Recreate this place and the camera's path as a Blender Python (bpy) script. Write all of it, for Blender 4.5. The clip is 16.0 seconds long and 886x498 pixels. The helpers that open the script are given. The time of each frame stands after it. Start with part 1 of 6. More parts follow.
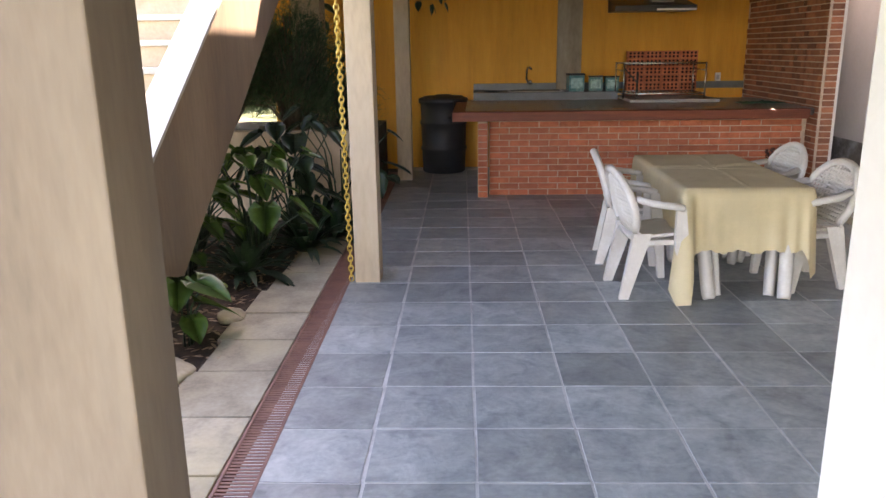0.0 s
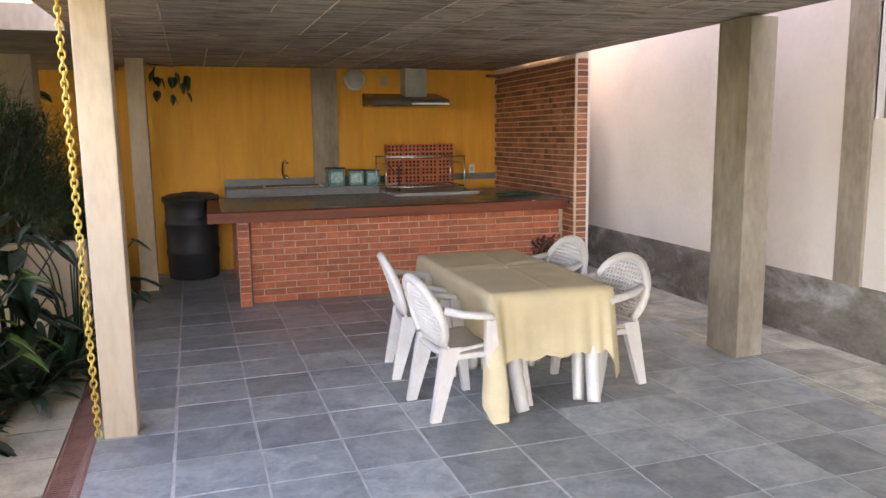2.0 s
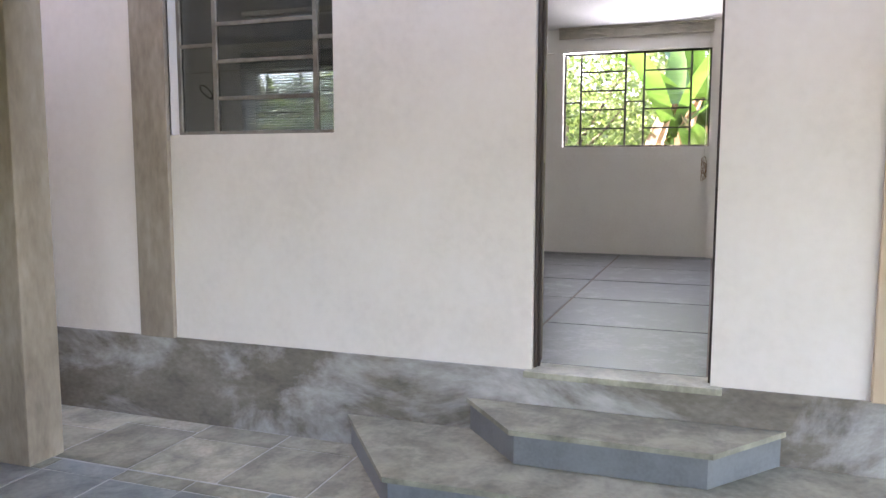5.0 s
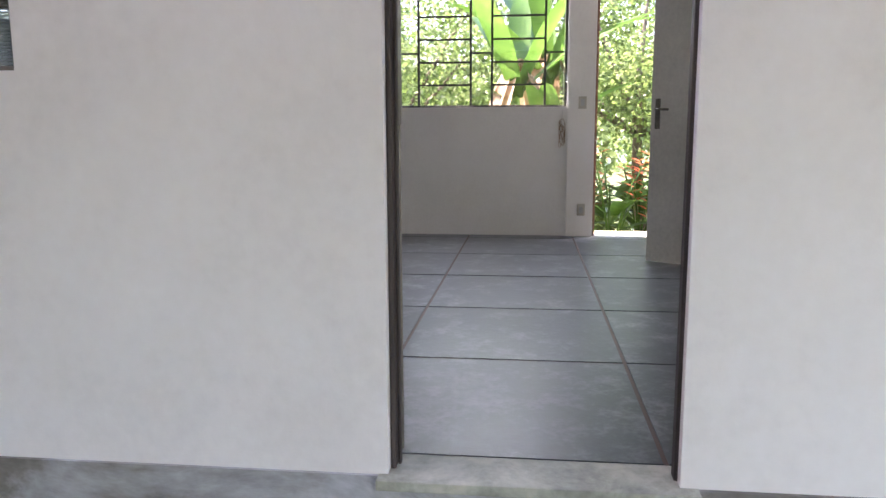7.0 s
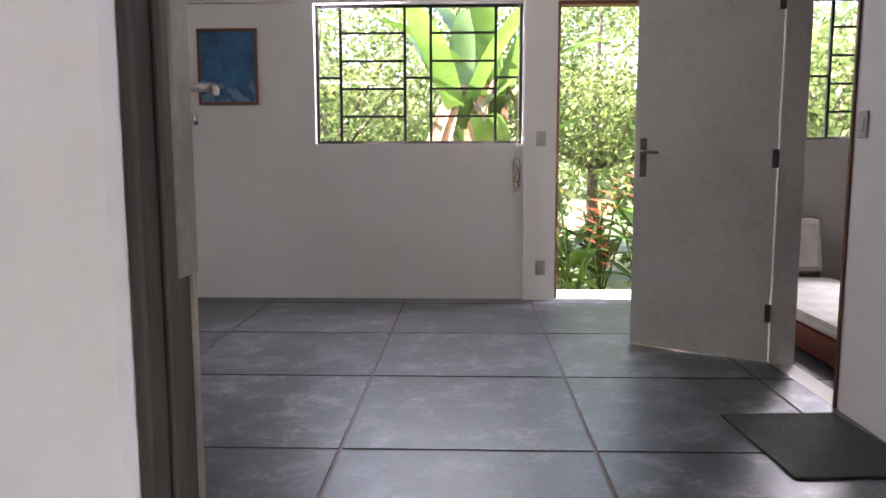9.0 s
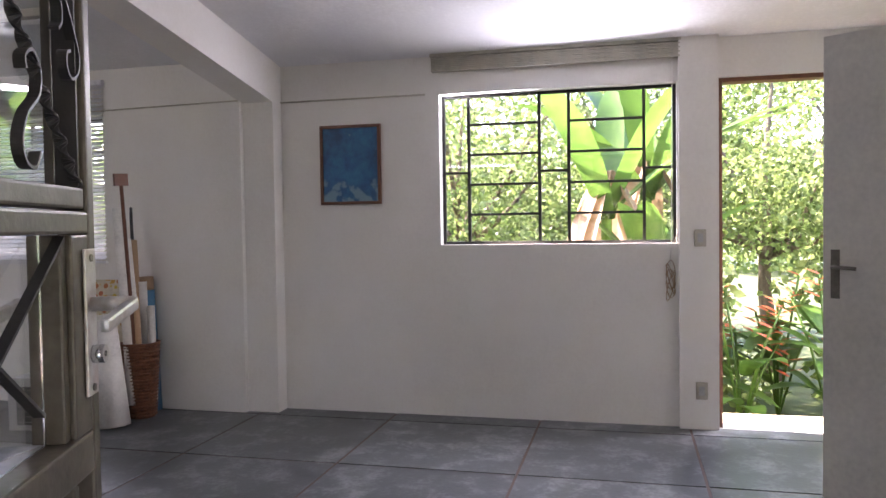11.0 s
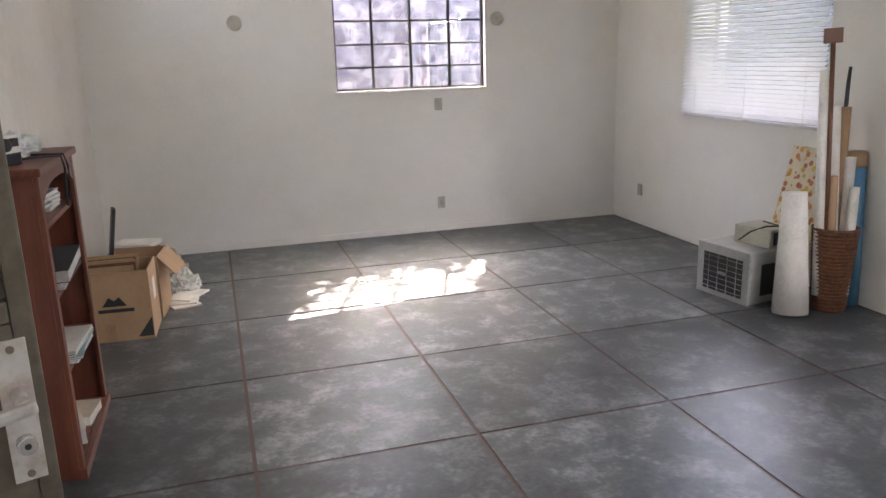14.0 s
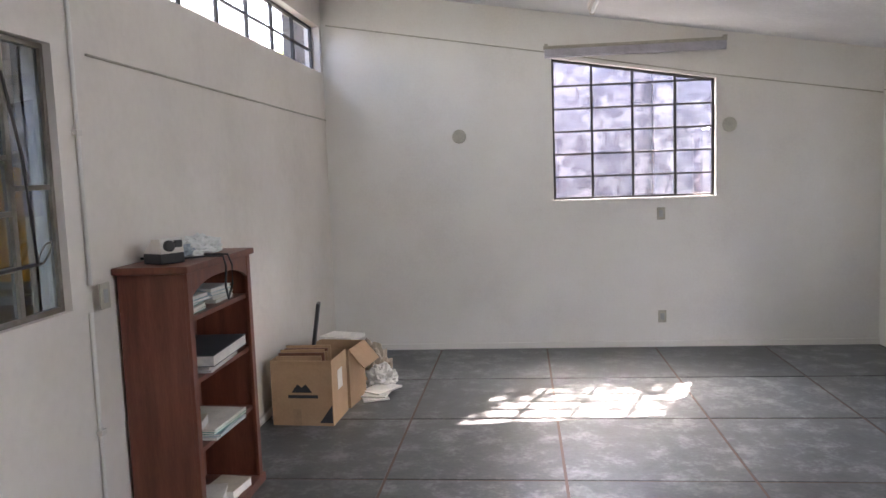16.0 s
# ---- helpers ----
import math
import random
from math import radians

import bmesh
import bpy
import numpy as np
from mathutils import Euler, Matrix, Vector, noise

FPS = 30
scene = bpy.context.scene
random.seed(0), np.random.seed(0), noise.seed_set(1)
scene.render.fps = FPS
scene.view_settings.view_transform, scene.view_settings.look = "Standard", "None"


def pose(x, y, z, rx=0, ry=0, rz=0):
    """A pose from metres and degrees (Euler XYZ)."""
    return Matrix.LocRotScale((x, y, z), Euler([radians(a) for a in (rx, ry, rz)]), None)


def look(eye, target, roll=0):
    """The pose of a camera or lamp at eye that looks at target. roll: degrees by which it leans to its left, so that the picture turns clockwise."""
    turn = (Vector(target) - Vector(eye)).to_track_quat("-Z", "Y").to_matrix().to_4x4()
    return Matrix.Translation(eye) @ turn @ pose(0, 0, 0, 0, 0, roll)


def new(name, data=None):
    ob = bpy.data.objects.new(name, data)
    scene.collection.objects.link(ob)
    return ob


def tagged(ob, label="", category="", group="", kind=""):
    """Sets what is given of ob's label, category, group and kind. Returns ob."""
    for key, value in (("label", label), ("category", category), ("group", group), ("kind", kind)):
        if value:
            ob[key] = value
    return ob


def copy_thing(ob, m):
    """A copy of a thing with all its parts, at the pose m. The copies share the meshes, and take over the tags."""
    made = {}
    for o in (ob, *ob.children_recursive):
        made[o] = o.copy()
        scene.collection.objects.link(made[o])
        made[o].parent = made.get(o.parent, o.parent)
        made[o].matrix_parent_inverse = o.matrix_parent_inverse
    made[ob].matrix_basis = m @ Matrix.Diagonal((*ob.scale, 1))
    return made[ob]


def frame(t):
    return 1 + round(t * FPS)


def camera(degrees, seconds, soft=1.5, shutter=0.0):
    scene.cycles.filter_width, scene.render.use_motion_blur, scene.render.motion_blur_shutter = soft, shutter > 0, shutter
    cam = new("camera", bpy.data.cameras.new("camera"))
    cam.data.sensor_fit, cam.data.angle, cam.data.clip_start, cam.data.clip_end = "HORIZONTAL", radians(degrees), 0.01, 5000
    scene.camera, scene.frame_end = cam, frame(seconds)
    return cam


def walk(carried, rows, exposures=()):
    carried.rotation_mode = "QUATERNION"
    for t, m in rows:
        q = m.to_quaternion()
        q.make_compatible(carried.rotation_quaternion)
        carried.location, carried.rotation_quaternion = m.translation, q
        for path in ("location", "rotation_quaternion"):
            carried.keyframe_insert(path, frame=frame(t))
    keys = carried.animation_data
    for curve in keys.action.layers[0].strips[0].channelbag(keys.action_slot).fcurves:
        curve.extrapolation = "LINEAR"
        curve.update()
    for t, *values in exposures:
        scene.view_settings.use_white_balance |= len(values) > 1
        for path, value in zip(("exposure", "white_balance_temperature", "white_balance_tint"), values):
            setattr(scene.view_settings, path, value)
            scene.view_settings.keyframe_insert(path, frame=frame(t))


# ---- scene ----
cam = camera(60.7, 16.0)
PATH = [
    (0, (0.858, 0.807, 1.581), (0.765, 2.738, 1.069), -0.8),
    (0.5, (0.775, 1.099, 1.562), (0.934, 3.012, 0.999), -0.6),
    (1, (0.633, 1.293, 1.603), (1.049, 3.173, 1.062), -0.4),
    (1.5, (0.575, 1.402, 1.628), (1.126, 3.277, 1.203), -0.5),
    (2, (0.628, 1.514, 1.642), (1.208, 3.404, 1.341), -0.7),
    (2.5, (0.708, 1.679, 1.64), (1.322, 3.571, 1.425), -0.7),
    (3, (0.767, 1.889, 1.609), (1.547, 3.722, 1.435), -0.6),
    (3.5, (0.84, 2.117, 1.583), (1.959, 3.766, 1.421), -0.4),
    (4, (1.032, 2.328, 1.578), (2.413, 3.764, 1.401), -0.4),
    (4.5, (1.189, 2.576, 1.559), (2.872, 3.637, 1.356), 0.0),
    (5, (1.433, 2.761, 1.52), (3.307, 3.429, 1.308), 0.1),
    (5.2, (1.559, 2.808, 1.511), (3.459, 3.395, 1.291), 0.1),
    (7.5, (3.417, 3.218, 1.53), (5.38, 3.393, 1.189), -0.1),
    (8, (3.833, 3.215, 1.533), (5.791, 3.355, 1.15), -0.0),
    (8.5, (4.192, 3.212, 1.555), (6.154, 3.321, 1.18), -0.1),
    (9, (4.416, 3.263, 1.681), (6.4, 3.329, 1.435), -0.1),
    (9.2, (4.457, 3.299, 1.705), (6.45, 3.341, 1.544), -0.2),
    (11.3, (5.292, 3.148, 1.95), (7.191, 3.762, 1.827), -0.8),
    (11.5, (5.391, 3.162, 1.971), (7.24, 3.902, 1.784), -0.8),
    (12, (5.618, 3.182, 2.085), (7.199, 4.363, 1.759), -1.1),
    (12.5, (5.769, 3.185, 2.143), (7.103, 4.608, 1.698), -1.2),
    (13, (5.935, 3.158, 2.16), (7.024, 4.754, 1.642), -1.2),
    (13.5, (6.107, 2.982, 2.197), (6.868, 4.752, 1.661), -1.6),
    (14, (6.27, 2.841, 2.223), (6.821, 4.699, 1.731), -1.6),
    (14.5, (6.429, 2.819, 2.253), (6.918, 4.716, 1.852), -1.6),
    (15, (6.589, 2.812, 2.268), (6.963, 4.755, 1.978), -1.7),
    (15.5, (6.848, 2.773, 2.275), (6.968, 4.758, 2.057), -2.0),
    (16, (7.118, 2.831, 2.225), (6.907, 4.81, 2.025), -2.1),
]
walk(cam, [(t, look(eye, target, roll)) for t, eye, target, roll in PATH],
     exposures=[(0.0, 3.6, 8100, 30), (1.0, 3.9, 8300, 31), (2.0, 4.1, 8200, 31), (2.5, 4.1, 8000, 31), (3.0, 4.15, 7200, 31), (4.0, 4.05, 7200, 29), (4.5, 3.8, 7100, 28), (5.0, 3.65, 7100, 27),
                (7.5, 3.35, 6700, 27), (8.5, 3.4, 6600, 28), (9.0, 3.45, 6900, 32), (11.5, 3.75, 6800, 33), (12.0, 4.1, 6300, 29), (12.5, 4.3, 6900, 27), (14.0, 4.25, 7100, 26), (16.0, 4.15, 6800, 26)])

# ---- world, sun, large lights ----
world = bpy.data.worlds.new("sky")
scene.world = world
world.use_nodes = True
wn = world.node_tree
sky = wn.nodes.new("ShaderNodeTexSky")
sky.sky_type = "NISHITA"
sky.sun_disc = False
SUN = Vector((0.33, 0.944, 1.08)).normalized()
sky.sun_elevation = math.asin(SUN.z)
sky.sun_rotation = math.atan2(SUN.x, SUN.y)
wn.links.new(sky.outputs[0], wn.nodes["Background"].inputs[0])
wn.nodes["Background"].inputs[1].default_value = 0.15
sun = new("sun", bpy.data.lights.new("sun", "SUN"))
sun.data.energy, sun.data.angle, sun.data.color = 4.5, radians(0.5), (1.0, 0.93, 0.82)
sun.matrix_world = look(SUN * 30, (0, 0, 0))


def sky_lamp(name, eye, target, w, h, watts, tint=(0.9, 0.95, 1.0)):
    lamp = new(name, bpy.data.lights.new(name, "AREA"))
    lamp.data.shape, lamp.data.size, lamp.data.size_y = "RECTANGLE", w, h
    lamp.data.energy, lamp.data.color = watts, tint
    lamp.matrix_world = look(eye, target)
    return lamp


FLOOR = 0.51          # room floor above the patio
WALL_X = 5.10         # outer face of the white wall
IN_X = 5.25           # its inner face
EAST_X = 10.55
NORTH_Y = 10.07
SOUTH_Y = 1.55
BACK_Y = 11.20        # yellow wall


def roof_z(x):
    return 3.19 + 0.164 * (10.33 - x)


sky_lamp("east_sky_light", (11.75, 3.1, 3.55), (8.6, 3.3, FLOOR), 2.6, 0.5, 9, (0.80, 0.90, 1.0))
sky_lamp("north_sky_light", (8.15, 11.3, 3.95), (8.0, 8.0, FLOOR), 1.5, 0.45, 6)
sky_lamp("clerestory_sky_light", (WALL_X + 0.02, 7.7, 3.425), (9.0, 7.7, 3.0), 3.0, 0.36, 0.9, (0.88, 1.0, 0.90))
sky_lamp("east_window_light", (EAST_X - 0.005, 3.66, 2.852), (5.0, 4.2, 2.1), 1.58, 0.035, 3.2, (0.80, 0.90, 1.0))
sky_lamp("west_window_light", (IN_X + 0.005, 5.225, 2.775), (10.0, 5.0, 1.9), 1.0, 0.04, 0.2)
sky_lamp("rear_room_sky_light", (11.75, 0.0, 3.55), (9.0, 0.3, FLOOR), 1.2, 0.5, 24)
sky_lamp("blind_sky_light", (11.6, 8.0, 3.5), (10.2, 8.0, 2.0), 1.6, 0.6, 3.2)

# ---- materials ----


def rgb(c):
    return (c[0], c[1], c[2], 1.0)


def mat(name, base, dark=None, light=None, scale=6.0, fine=60.0, rough=0.6, bump=0.15, metal=0.0, spread=0.0,
        stretch=(1, 1, 1), stain=None, stain_scale=0.8, stain_amount=0.5, rough_var=0.12, coat=0.0, island=False, warp=0.0, soft=False):
    """Two scales of noise in world space, stains, relief; spread varies the tone from piece to piece."""
    m = bpy.data.materials.new(name)
    m.use_nodes = True
    t = m.node_tree
    n, k = t.nodes, t.links
    b = n["Principled BSDF"]
    dark = dark or tuple(c * 0.75 for c in base)
    light = light or tuple(min(1, c * 1.18) for c in base)
    geo = n.new("ShaderNodeNewGeometry")
    mp = n.new("ShaderNodeMapping")
    mp.inputs["Scale"].default_value = stretch
    k.new(geo.outputs["Position"], mp.inputs[0])
    n1 = n.new("ShaderNodeTexNoise")
    n1.inputs["Scale"].default_value, n1.inputs["Detail"].default_value = scale, 6
    n1.inputs["Roughness"].default_value = 0.62
    n2 = n.new("ShaderNodeTexNoise")
    n2.inputs["Scale"].default_value, n2.inputs["Detail"].default_value = fine, 4
    k.new(mp.outputs[0], n1.inputs[0])
    k.new(mp.outputs[0], n2.inputs[0])
    n1.inputs["Distortion"].default_value = warp
    ramp = n.new("ShaderNodeValToRGB")
    ramp.color_ramp.elements[0].color, ramp.color_ramp.elements[0].position = rgb(dark), 0.28
    ramp.color_ramp.elements[1].color, ramp.color_ramp.elements[1].position = rgb(light), 0.74
    mid = ramp.color_ramp.elements.new(0.5)
    mid.color = rgb(base)
    add = n.new("ShaderNodeMath")
    add.operation = "MULTIPLY_ADD"
    add.inputs[1].default_value, add.inputs[2].default_value = 0.35, -0.175
    k.new(n2.outputs[0], add.inputs[0])
    tot = n.new("ShaderNodeMath")
    k.new(n1.outputs[0], tot.inputs[0])
    k.new(add.outputs[0], tot.inputs[1])
    k.new(tot.outputs[0], ramp.inputs[0])
    col = ramp.outputs[0]
    if stain:
        n3 = n.new("ShaderNodeTexNoise")
        n3.inputs["Scale"].default_value, n3.inputs["Detail"].default_value = stain_scale, 7
        n3.inputs["Roughness"].default_value = 0.65
        n3.inputs["Distortion"].default_value = warp
        k.new(mp.outputs[0], n3.inputs[0])
        r3 = n.new("ShaderNodeMapRange")
        r3.inputs[1].default_value, r3.inputs[2].default_value = (0.36, 0.78) if soft else (0.46, 0.66)
        r3.inputs[4].default_value = stain_amount
        k.new(n3.outputs[0], r3.inputs[0])
        mx = n.new("ShaderNodeMix")
        mx.data_type = "RGBA"
        k.new(r3.outputs[0], mx.inputs[0])
        k.new(col, mx.inputs[6])
        mx.inputs[7].default_value = rgb(stain)
        col = mx.outputs[2]
    if spread:
        if island:
            rnd = geo.outputs["Random Per Island"]
        else:
            rnd = n.new("ShaderNodeObjectInfo").outputs["Random"]
        rr = n.new("ShaderNodeMapRange")
        rr.inputs[3].default_value, rr.inputs[4].default_value = 1 - spread, 1 + spread
        k.new(rnd, rr.inputs[0])
        hs = n.new("ShaderNodeHueSaturation")
        k.new(rr.outputs[0], hs.inputs["Value"])
        k.new(col, hs.inputs["Color"])
        col = hs.outputs[0]
    k.new(col, b.inputs["Base Color"])
    rg = n.new("ShaderNodeMapRange")
    rg.inputs[3].default_value, rg.inputs[4].default_value = max(0.02, rough - rough_var), min(1, rough + rough_var)
    k.new(tot.outputs[0], rg.inputs[0])
    k.new(rg.outputs[0], b.inputs["Roughness"])
    b.inputs["Metallic"].default_value = metal
    if coat:
        b.inputs["Coat Weight"].default_value, b.inputs["Coat Roughness"].default_value = coat, 0.25
    if bump:
        bp = n.new("ShaderNodeBump")
        bp.inputs["Strength"].default_value, bp.inputs["Distance"].default_value = bump, 0.01
        k.new(tot.outputs[0], bp.inputs["Height"])
        k.new(bp.outputs[0], b.inputs["Normal"])
    return m


def glass_mat(name, tint=(0.95, 0.98, 0.97), rough=0.0):
    m = bpy.data.materials.new(name)
    m.use_nodes = True
    b = m.node_tree.nodes["Principled BSDF"]
    b.inputs["Base Color"].default_value = rgb(tint)
    b.inputs["Transmission Weight"].default_value = 1.0
    b.inputs["Roughness"].default_value = rough
    b.inputs["IOR"].default_value = 1.45
    return m


def leaf_mat(name, dark, base, light, rough=0.5, trans=0.35, spread=0.45):
    m = mat(name, base, dark, light, scale=2.0, fine=25, rough=rough, bump=0.0, spread=spread, island=True)
    t = m.node_tree
    b = t.nodes["Principled BSDF"]
    out = t.nodes["Material Output"]
    tr = t.nodes.new("ShaderNodeBsdfTranslucent")
    ms = t.nodes.new("ShaderNodeMixShader")
    ms.inputs[0].default_value = trans
    src = b.inputs["Base Color"].links[0].from_socket
    t.links.new(src, tr.inputs[0])
    t.links.new(b.outputs[0], ms.inputs[1])
    t.links.new(tr.outputs[0], ms.inputs[2])
    t.links.new(ms.outputs[0], out.inputs[0])
    return m


M_WHITE = mat("white_paint", (0.80, 0.775, 0.725), (0.74, 0.71, 0.66), (0.83, 0.81, 0.77), scale=1.2, fine=45, rough=0.65, bump=0.10,
              stain=(0.72, 0.69, 0.63), stain_scale=0.7, stain_amount=0.35)
M_WHITE_OUT = mat("rough_white_paint", (0.76, 0.71, 0.65), (0.69, 0.64, 0.58), (0.80, 0.755, 0.70), scale=1.5, fine=22, rough=0.75, bump=0.32,
                  stain=(0.68, 0.62, 0.55), stain_scale=0.6, stain_amount=0.35)
M_CEIL = mat("ceiling_paint", (0.74, 0.74, 0.75), scale=1.0, fine=40, rough=0.7, bump=0.06, dark=(0.68, 0.68, 0.69))
M_SKIRT = mat("cement_plinth", (0.185, 0.165, 0.135), (0.11, 0.097, 0.08), (0.27, 0.25, 0.215), scale=3.5, fine=35, rough=0.8, bump=0.4,
              stain=(0.62, 0.62, 0.62), stain_scale=1.6, stain_amount=0.75, warp=0.5, stretch=(1, 0.7, 1.3))
M_SLATE = mat("slate_tile", (0.245, 0.275, 0.27), (0.13, 0.15, 0.155), (0.42, 0.455, 0.435), scale=4.5, fine=34, rough=0.40, bump=0.42,
              spread=0.26, stain=(0.50, 0.515, 0.48), stain_scale=5.0, stain_amount=0.6, rough_var=0.2, warp=0.9, soft=True)
# Slate toned paler and greener: moss, plus daylight from the gap in the colour.
M_SLATE_PALE = mat("pale_daylit_slate", (0.27, 0.265, 0.20), (0.15, 0.15, 0.12), (0.46, 0.44, 0.35), scale=4.5, fine=34, rough=0.5, bump=0.3,
                   spread=0.22, stain=(0.50, 0.49, 0.37), stain_scale=3.5, stain_amount=0.65, warp=0.4)
M_GROUT = mat("pale_grout", (0.60, 0.60, 0.57), scale=9, fine=70, rough=0.9, bump=0.3, stain=(0.40, 0.39, 0.37), stain_scale=2.5, stain_amount=0.6)
M_CONC = mat("board_concrete", (0.31, 0.26, 0.20), (0.19, 0.155, 0.115), (0.43, 0.375, 0.30), scale=3.2, fine=28, rough=0.8, bump=0.3,
             stretch=(1, 1, 0.35), stain=(0.25, 0.21, 0.17), stain_scale=1.0, stain_amount=0.5)
M_CONC_PALE = mat("painted_concrete", (0.57, 0.44, 0.30), (0.42, 0.315, 0.21), (0.66, 0.54, 0.39), scale=1.8, fine=30, rough=0.78, bump=0.25,
                  stretch=(1, 1, 0.3), stain=(0.42, 0.35, 0.27), stain_scale=1.4, stain_amount=0.45)
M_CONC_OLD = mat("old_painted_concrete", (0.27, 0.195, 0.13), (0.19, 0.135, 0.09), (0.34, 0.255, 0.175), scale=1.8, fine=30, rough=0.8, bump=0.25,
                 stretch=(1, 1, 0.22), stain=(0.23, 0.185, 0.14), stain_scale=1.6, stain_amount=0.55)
M_SLAB = mat("slab_concrete", (0.44, 0.385, 0.32), (0.24, 0.21, 0.175), (0.57, 0.52, 0.45), scale=3.4, fine=46, rough=0.85, bump=0.5,
             stretch=(0.32, 1.5, 1), stain=(0.10, 0.082, 0.068), stain_scale=6.5, stain_amount=0.9, warp=0.7, spread=0.16, island=True)
M_SEAM = mat("mortar_fins", (0.62, 0.55, 0.45), scale=9, fine=60, rough=0.9, bump=0.3)
M_YELLOW = mat("yellow_texture", (0.80, 0.375, 0.050), (0.71, 0.315, 0.036), (0.85, 0.43, 0.066), scale=4, fine=40, rough=0.75, bump=0.5,
               stretch=(2.6, 2.6, 0.22), stain=(0.55, 0.31, 0.05), stain_scale=0.6, stain_amount=0.3)
M_BRICK = mat("red_brick", (0.55, 0.155, 0.075), (0.42, 0.105, 0.045), (0.66, 0.23, 0.12), scale=10, fine=90, rough=0.75, bump=0.25, spread=0.20)
M_BRICK_DK = mat("burnt_brick", (0.34, 0.12, 0.06), (0.22, 0.07, 0.04), (0.44, 0.18, 0.095), scale=9, fine=90, rough=0.78, bump=0.3, spread=0.42)
M_MORTAR = mat("mortar", (0.64, 0.50, 0.38), scale=14, fine=110, rough=0.9, bump=0.3)
M_WOOD_RED = mat("red_varnished_wood", (0.19, 0.042, 0.018), (0.11, 0.022, 0.010), (0.27, 0.07, 0.03), scale=3, fine=30, rough=0.55, bump=0.1,
                 stretch=(0.3, 4, 6))
M_GRANITE = mat("grey_stone_top", (0.13, 0.13, 0.125), (0.09, 0.09, 0.088), (0.20, 0.20, 0.195), scale=14, fine=160, rough=0.3, bump=0.03)
M_STONE_BLUE = mat("slate_sink_stone", (0.17, 0.185, 0.195), scale=5, fine=60, rough=0.45, bump=0.1)
M_DARKSTEEL = mat("dark_steel", (0.035, 0.035, 0.037), scale=4, fine=120, rough=0.35, bump=0.02, metal=0.3)
M_STEEL = mat("brushed_steel", (0.55, 0.55, 0.54), scale=4, fine=120, rough=0.32, bump=0.02, metal=1.0, stretch=(0.2, 1, 4))
M_CHROME = mat("chrome", (0.75, 0.75, 0.74), scale=4, fine=60, rough=0.15, bump=0.0, metal=1.0)
M_BLACK_PL = mat("black_plastic", (0.030, 0.030, 0.032), scale=6, fine=60, rough=0.5, bump=0.06)
M_PLASTIC = mat("white_plastic", (0.66, 0.62, 0.57), (0.62, 0.58, 0.54), (0.76, 0.735, 0.705), scale=5, fine=50, rough=0.42, bump=0.03,
                stain=(0.60, 0.54, 0.46), stain_scale=4, stain_amount=0.35)
M_CLOTH = mat("cream_cloth", (0.60, 0.49, 0.295), (0.51, 0.42, 0.255), (0.63, 0.54, 0.35), scale=3, fine=200, rough=0.7, bump=0.1)
M_PAVER = mat("worn_pavers", (0.40, 0.345, 0.245), (0.27, 0.23, 0.16), (0.50, 0.45, 0.34), scale=4, fine=45, rough=0.85, bump=0.4,
              spread=0.12, stain=(0.50, 0.42, 0.24), stain_scale=2.0, stain_amount=0.6)
M_RUST = mat("oxide_red_metal", (0.22, 0.095, 0.065), (0.15, 0.06, 0.045), (0.30, 0.14, 0.10), scale=8, fine=70, rough=0.6, bump=0.2)
M_SOIL = mat("soil_and_litter", (0.060, 0.036, 0.022), (0.025, 0.016, 0.010), (0.13, 0.085, 0.055), scale=12, fine=60, rough=0.95, bump=1.0)
M_GROUND = mat("grass_ground", (0.06, 0.09, 0.03), (0.035, 0.05, 0.02), (0.10, 0.12, 0.05), scale=1.5, fine=25, rough=0.95, bump=0.6)
M_FLOOR = mat("burnt_cement", (0.072, 0.079, 0.084), (0.032, 0.036, 0.040), (0.215, 0.225, 0.228), scale=5.2, fine=42, rough=0.38, bump=0.16,
              spread=0.25, rough_var=0.12, warp=0.25)
M_JOINT = mat("brown_joint", (0.105, 0.062, 0.048), scale=8, fine=60, rough=0.6, bump=0.1)
M_DOOR = mat("white_door", (0.73, 0.71, 0.66), scale=1.2, fine=40, rough=0.45, bump=0.03)
M_IRON = mat("black_iron", (0.030, 0.028, 0.027), scale=10, fine=80, rough=0.5, bump=0.1)
M_GREYIRON = mat("old_grey_iron", (0.20, 0.185, 0.155), (0.12, 0.105, 0.085), (0.29, 0.27, 0.235), scale=7, fine=60, rough=0.5, bump=0.2, metal=0.2,
                 stain=(0.13, 0.085, 0.055), stain_scale=5, stain_amount=0.5)
M_GREENIRON = mat("olive_grey_iron", (0.145, 0.125, 0.098), (0.08, 0.067, 0.05), (0.215, 0.19, 0.15), scale=7, fine=60, rough=0.42, bump=0.2, metal=0.25,
                  stain=(0.09, 0.07, 0.05), stain_scale=6, stain_amount=0.5)
M_FRAMEWOOD = mat("dark_door_frame", (0.046, 0.032, 0.026), (0.026, 0.018, 0.015), (0.072, 0.052, 0.042), scale=5, fine=50, rough=0.6, bump=0.2,
                  stretch=(3, 3, 0.4))
M_TRIMWOOD = mat("brown_trim", (0.16, 0.065, 0.035), scale=5, fine=60, rough=0.5, bump=0.1, stretch=(3, 3, 0.4))
M_SHELF = mat("mahogany_wood", (0.165, 0.049, 0.028), (0.10, 0.028, 0.017), (0.23, 0.078, 0.044), scale=3, fine=40, rough=0.4, bump=0.08, stretch=(5, 5, 0.5))
M_CARD = mat("cardboard", (0.46, 0.30, 0.175), (0.40, 0.255, 0.145), (0.51, 0.345, 0.21), scale=3, fine=60, rough=0.85, bump=0.06)
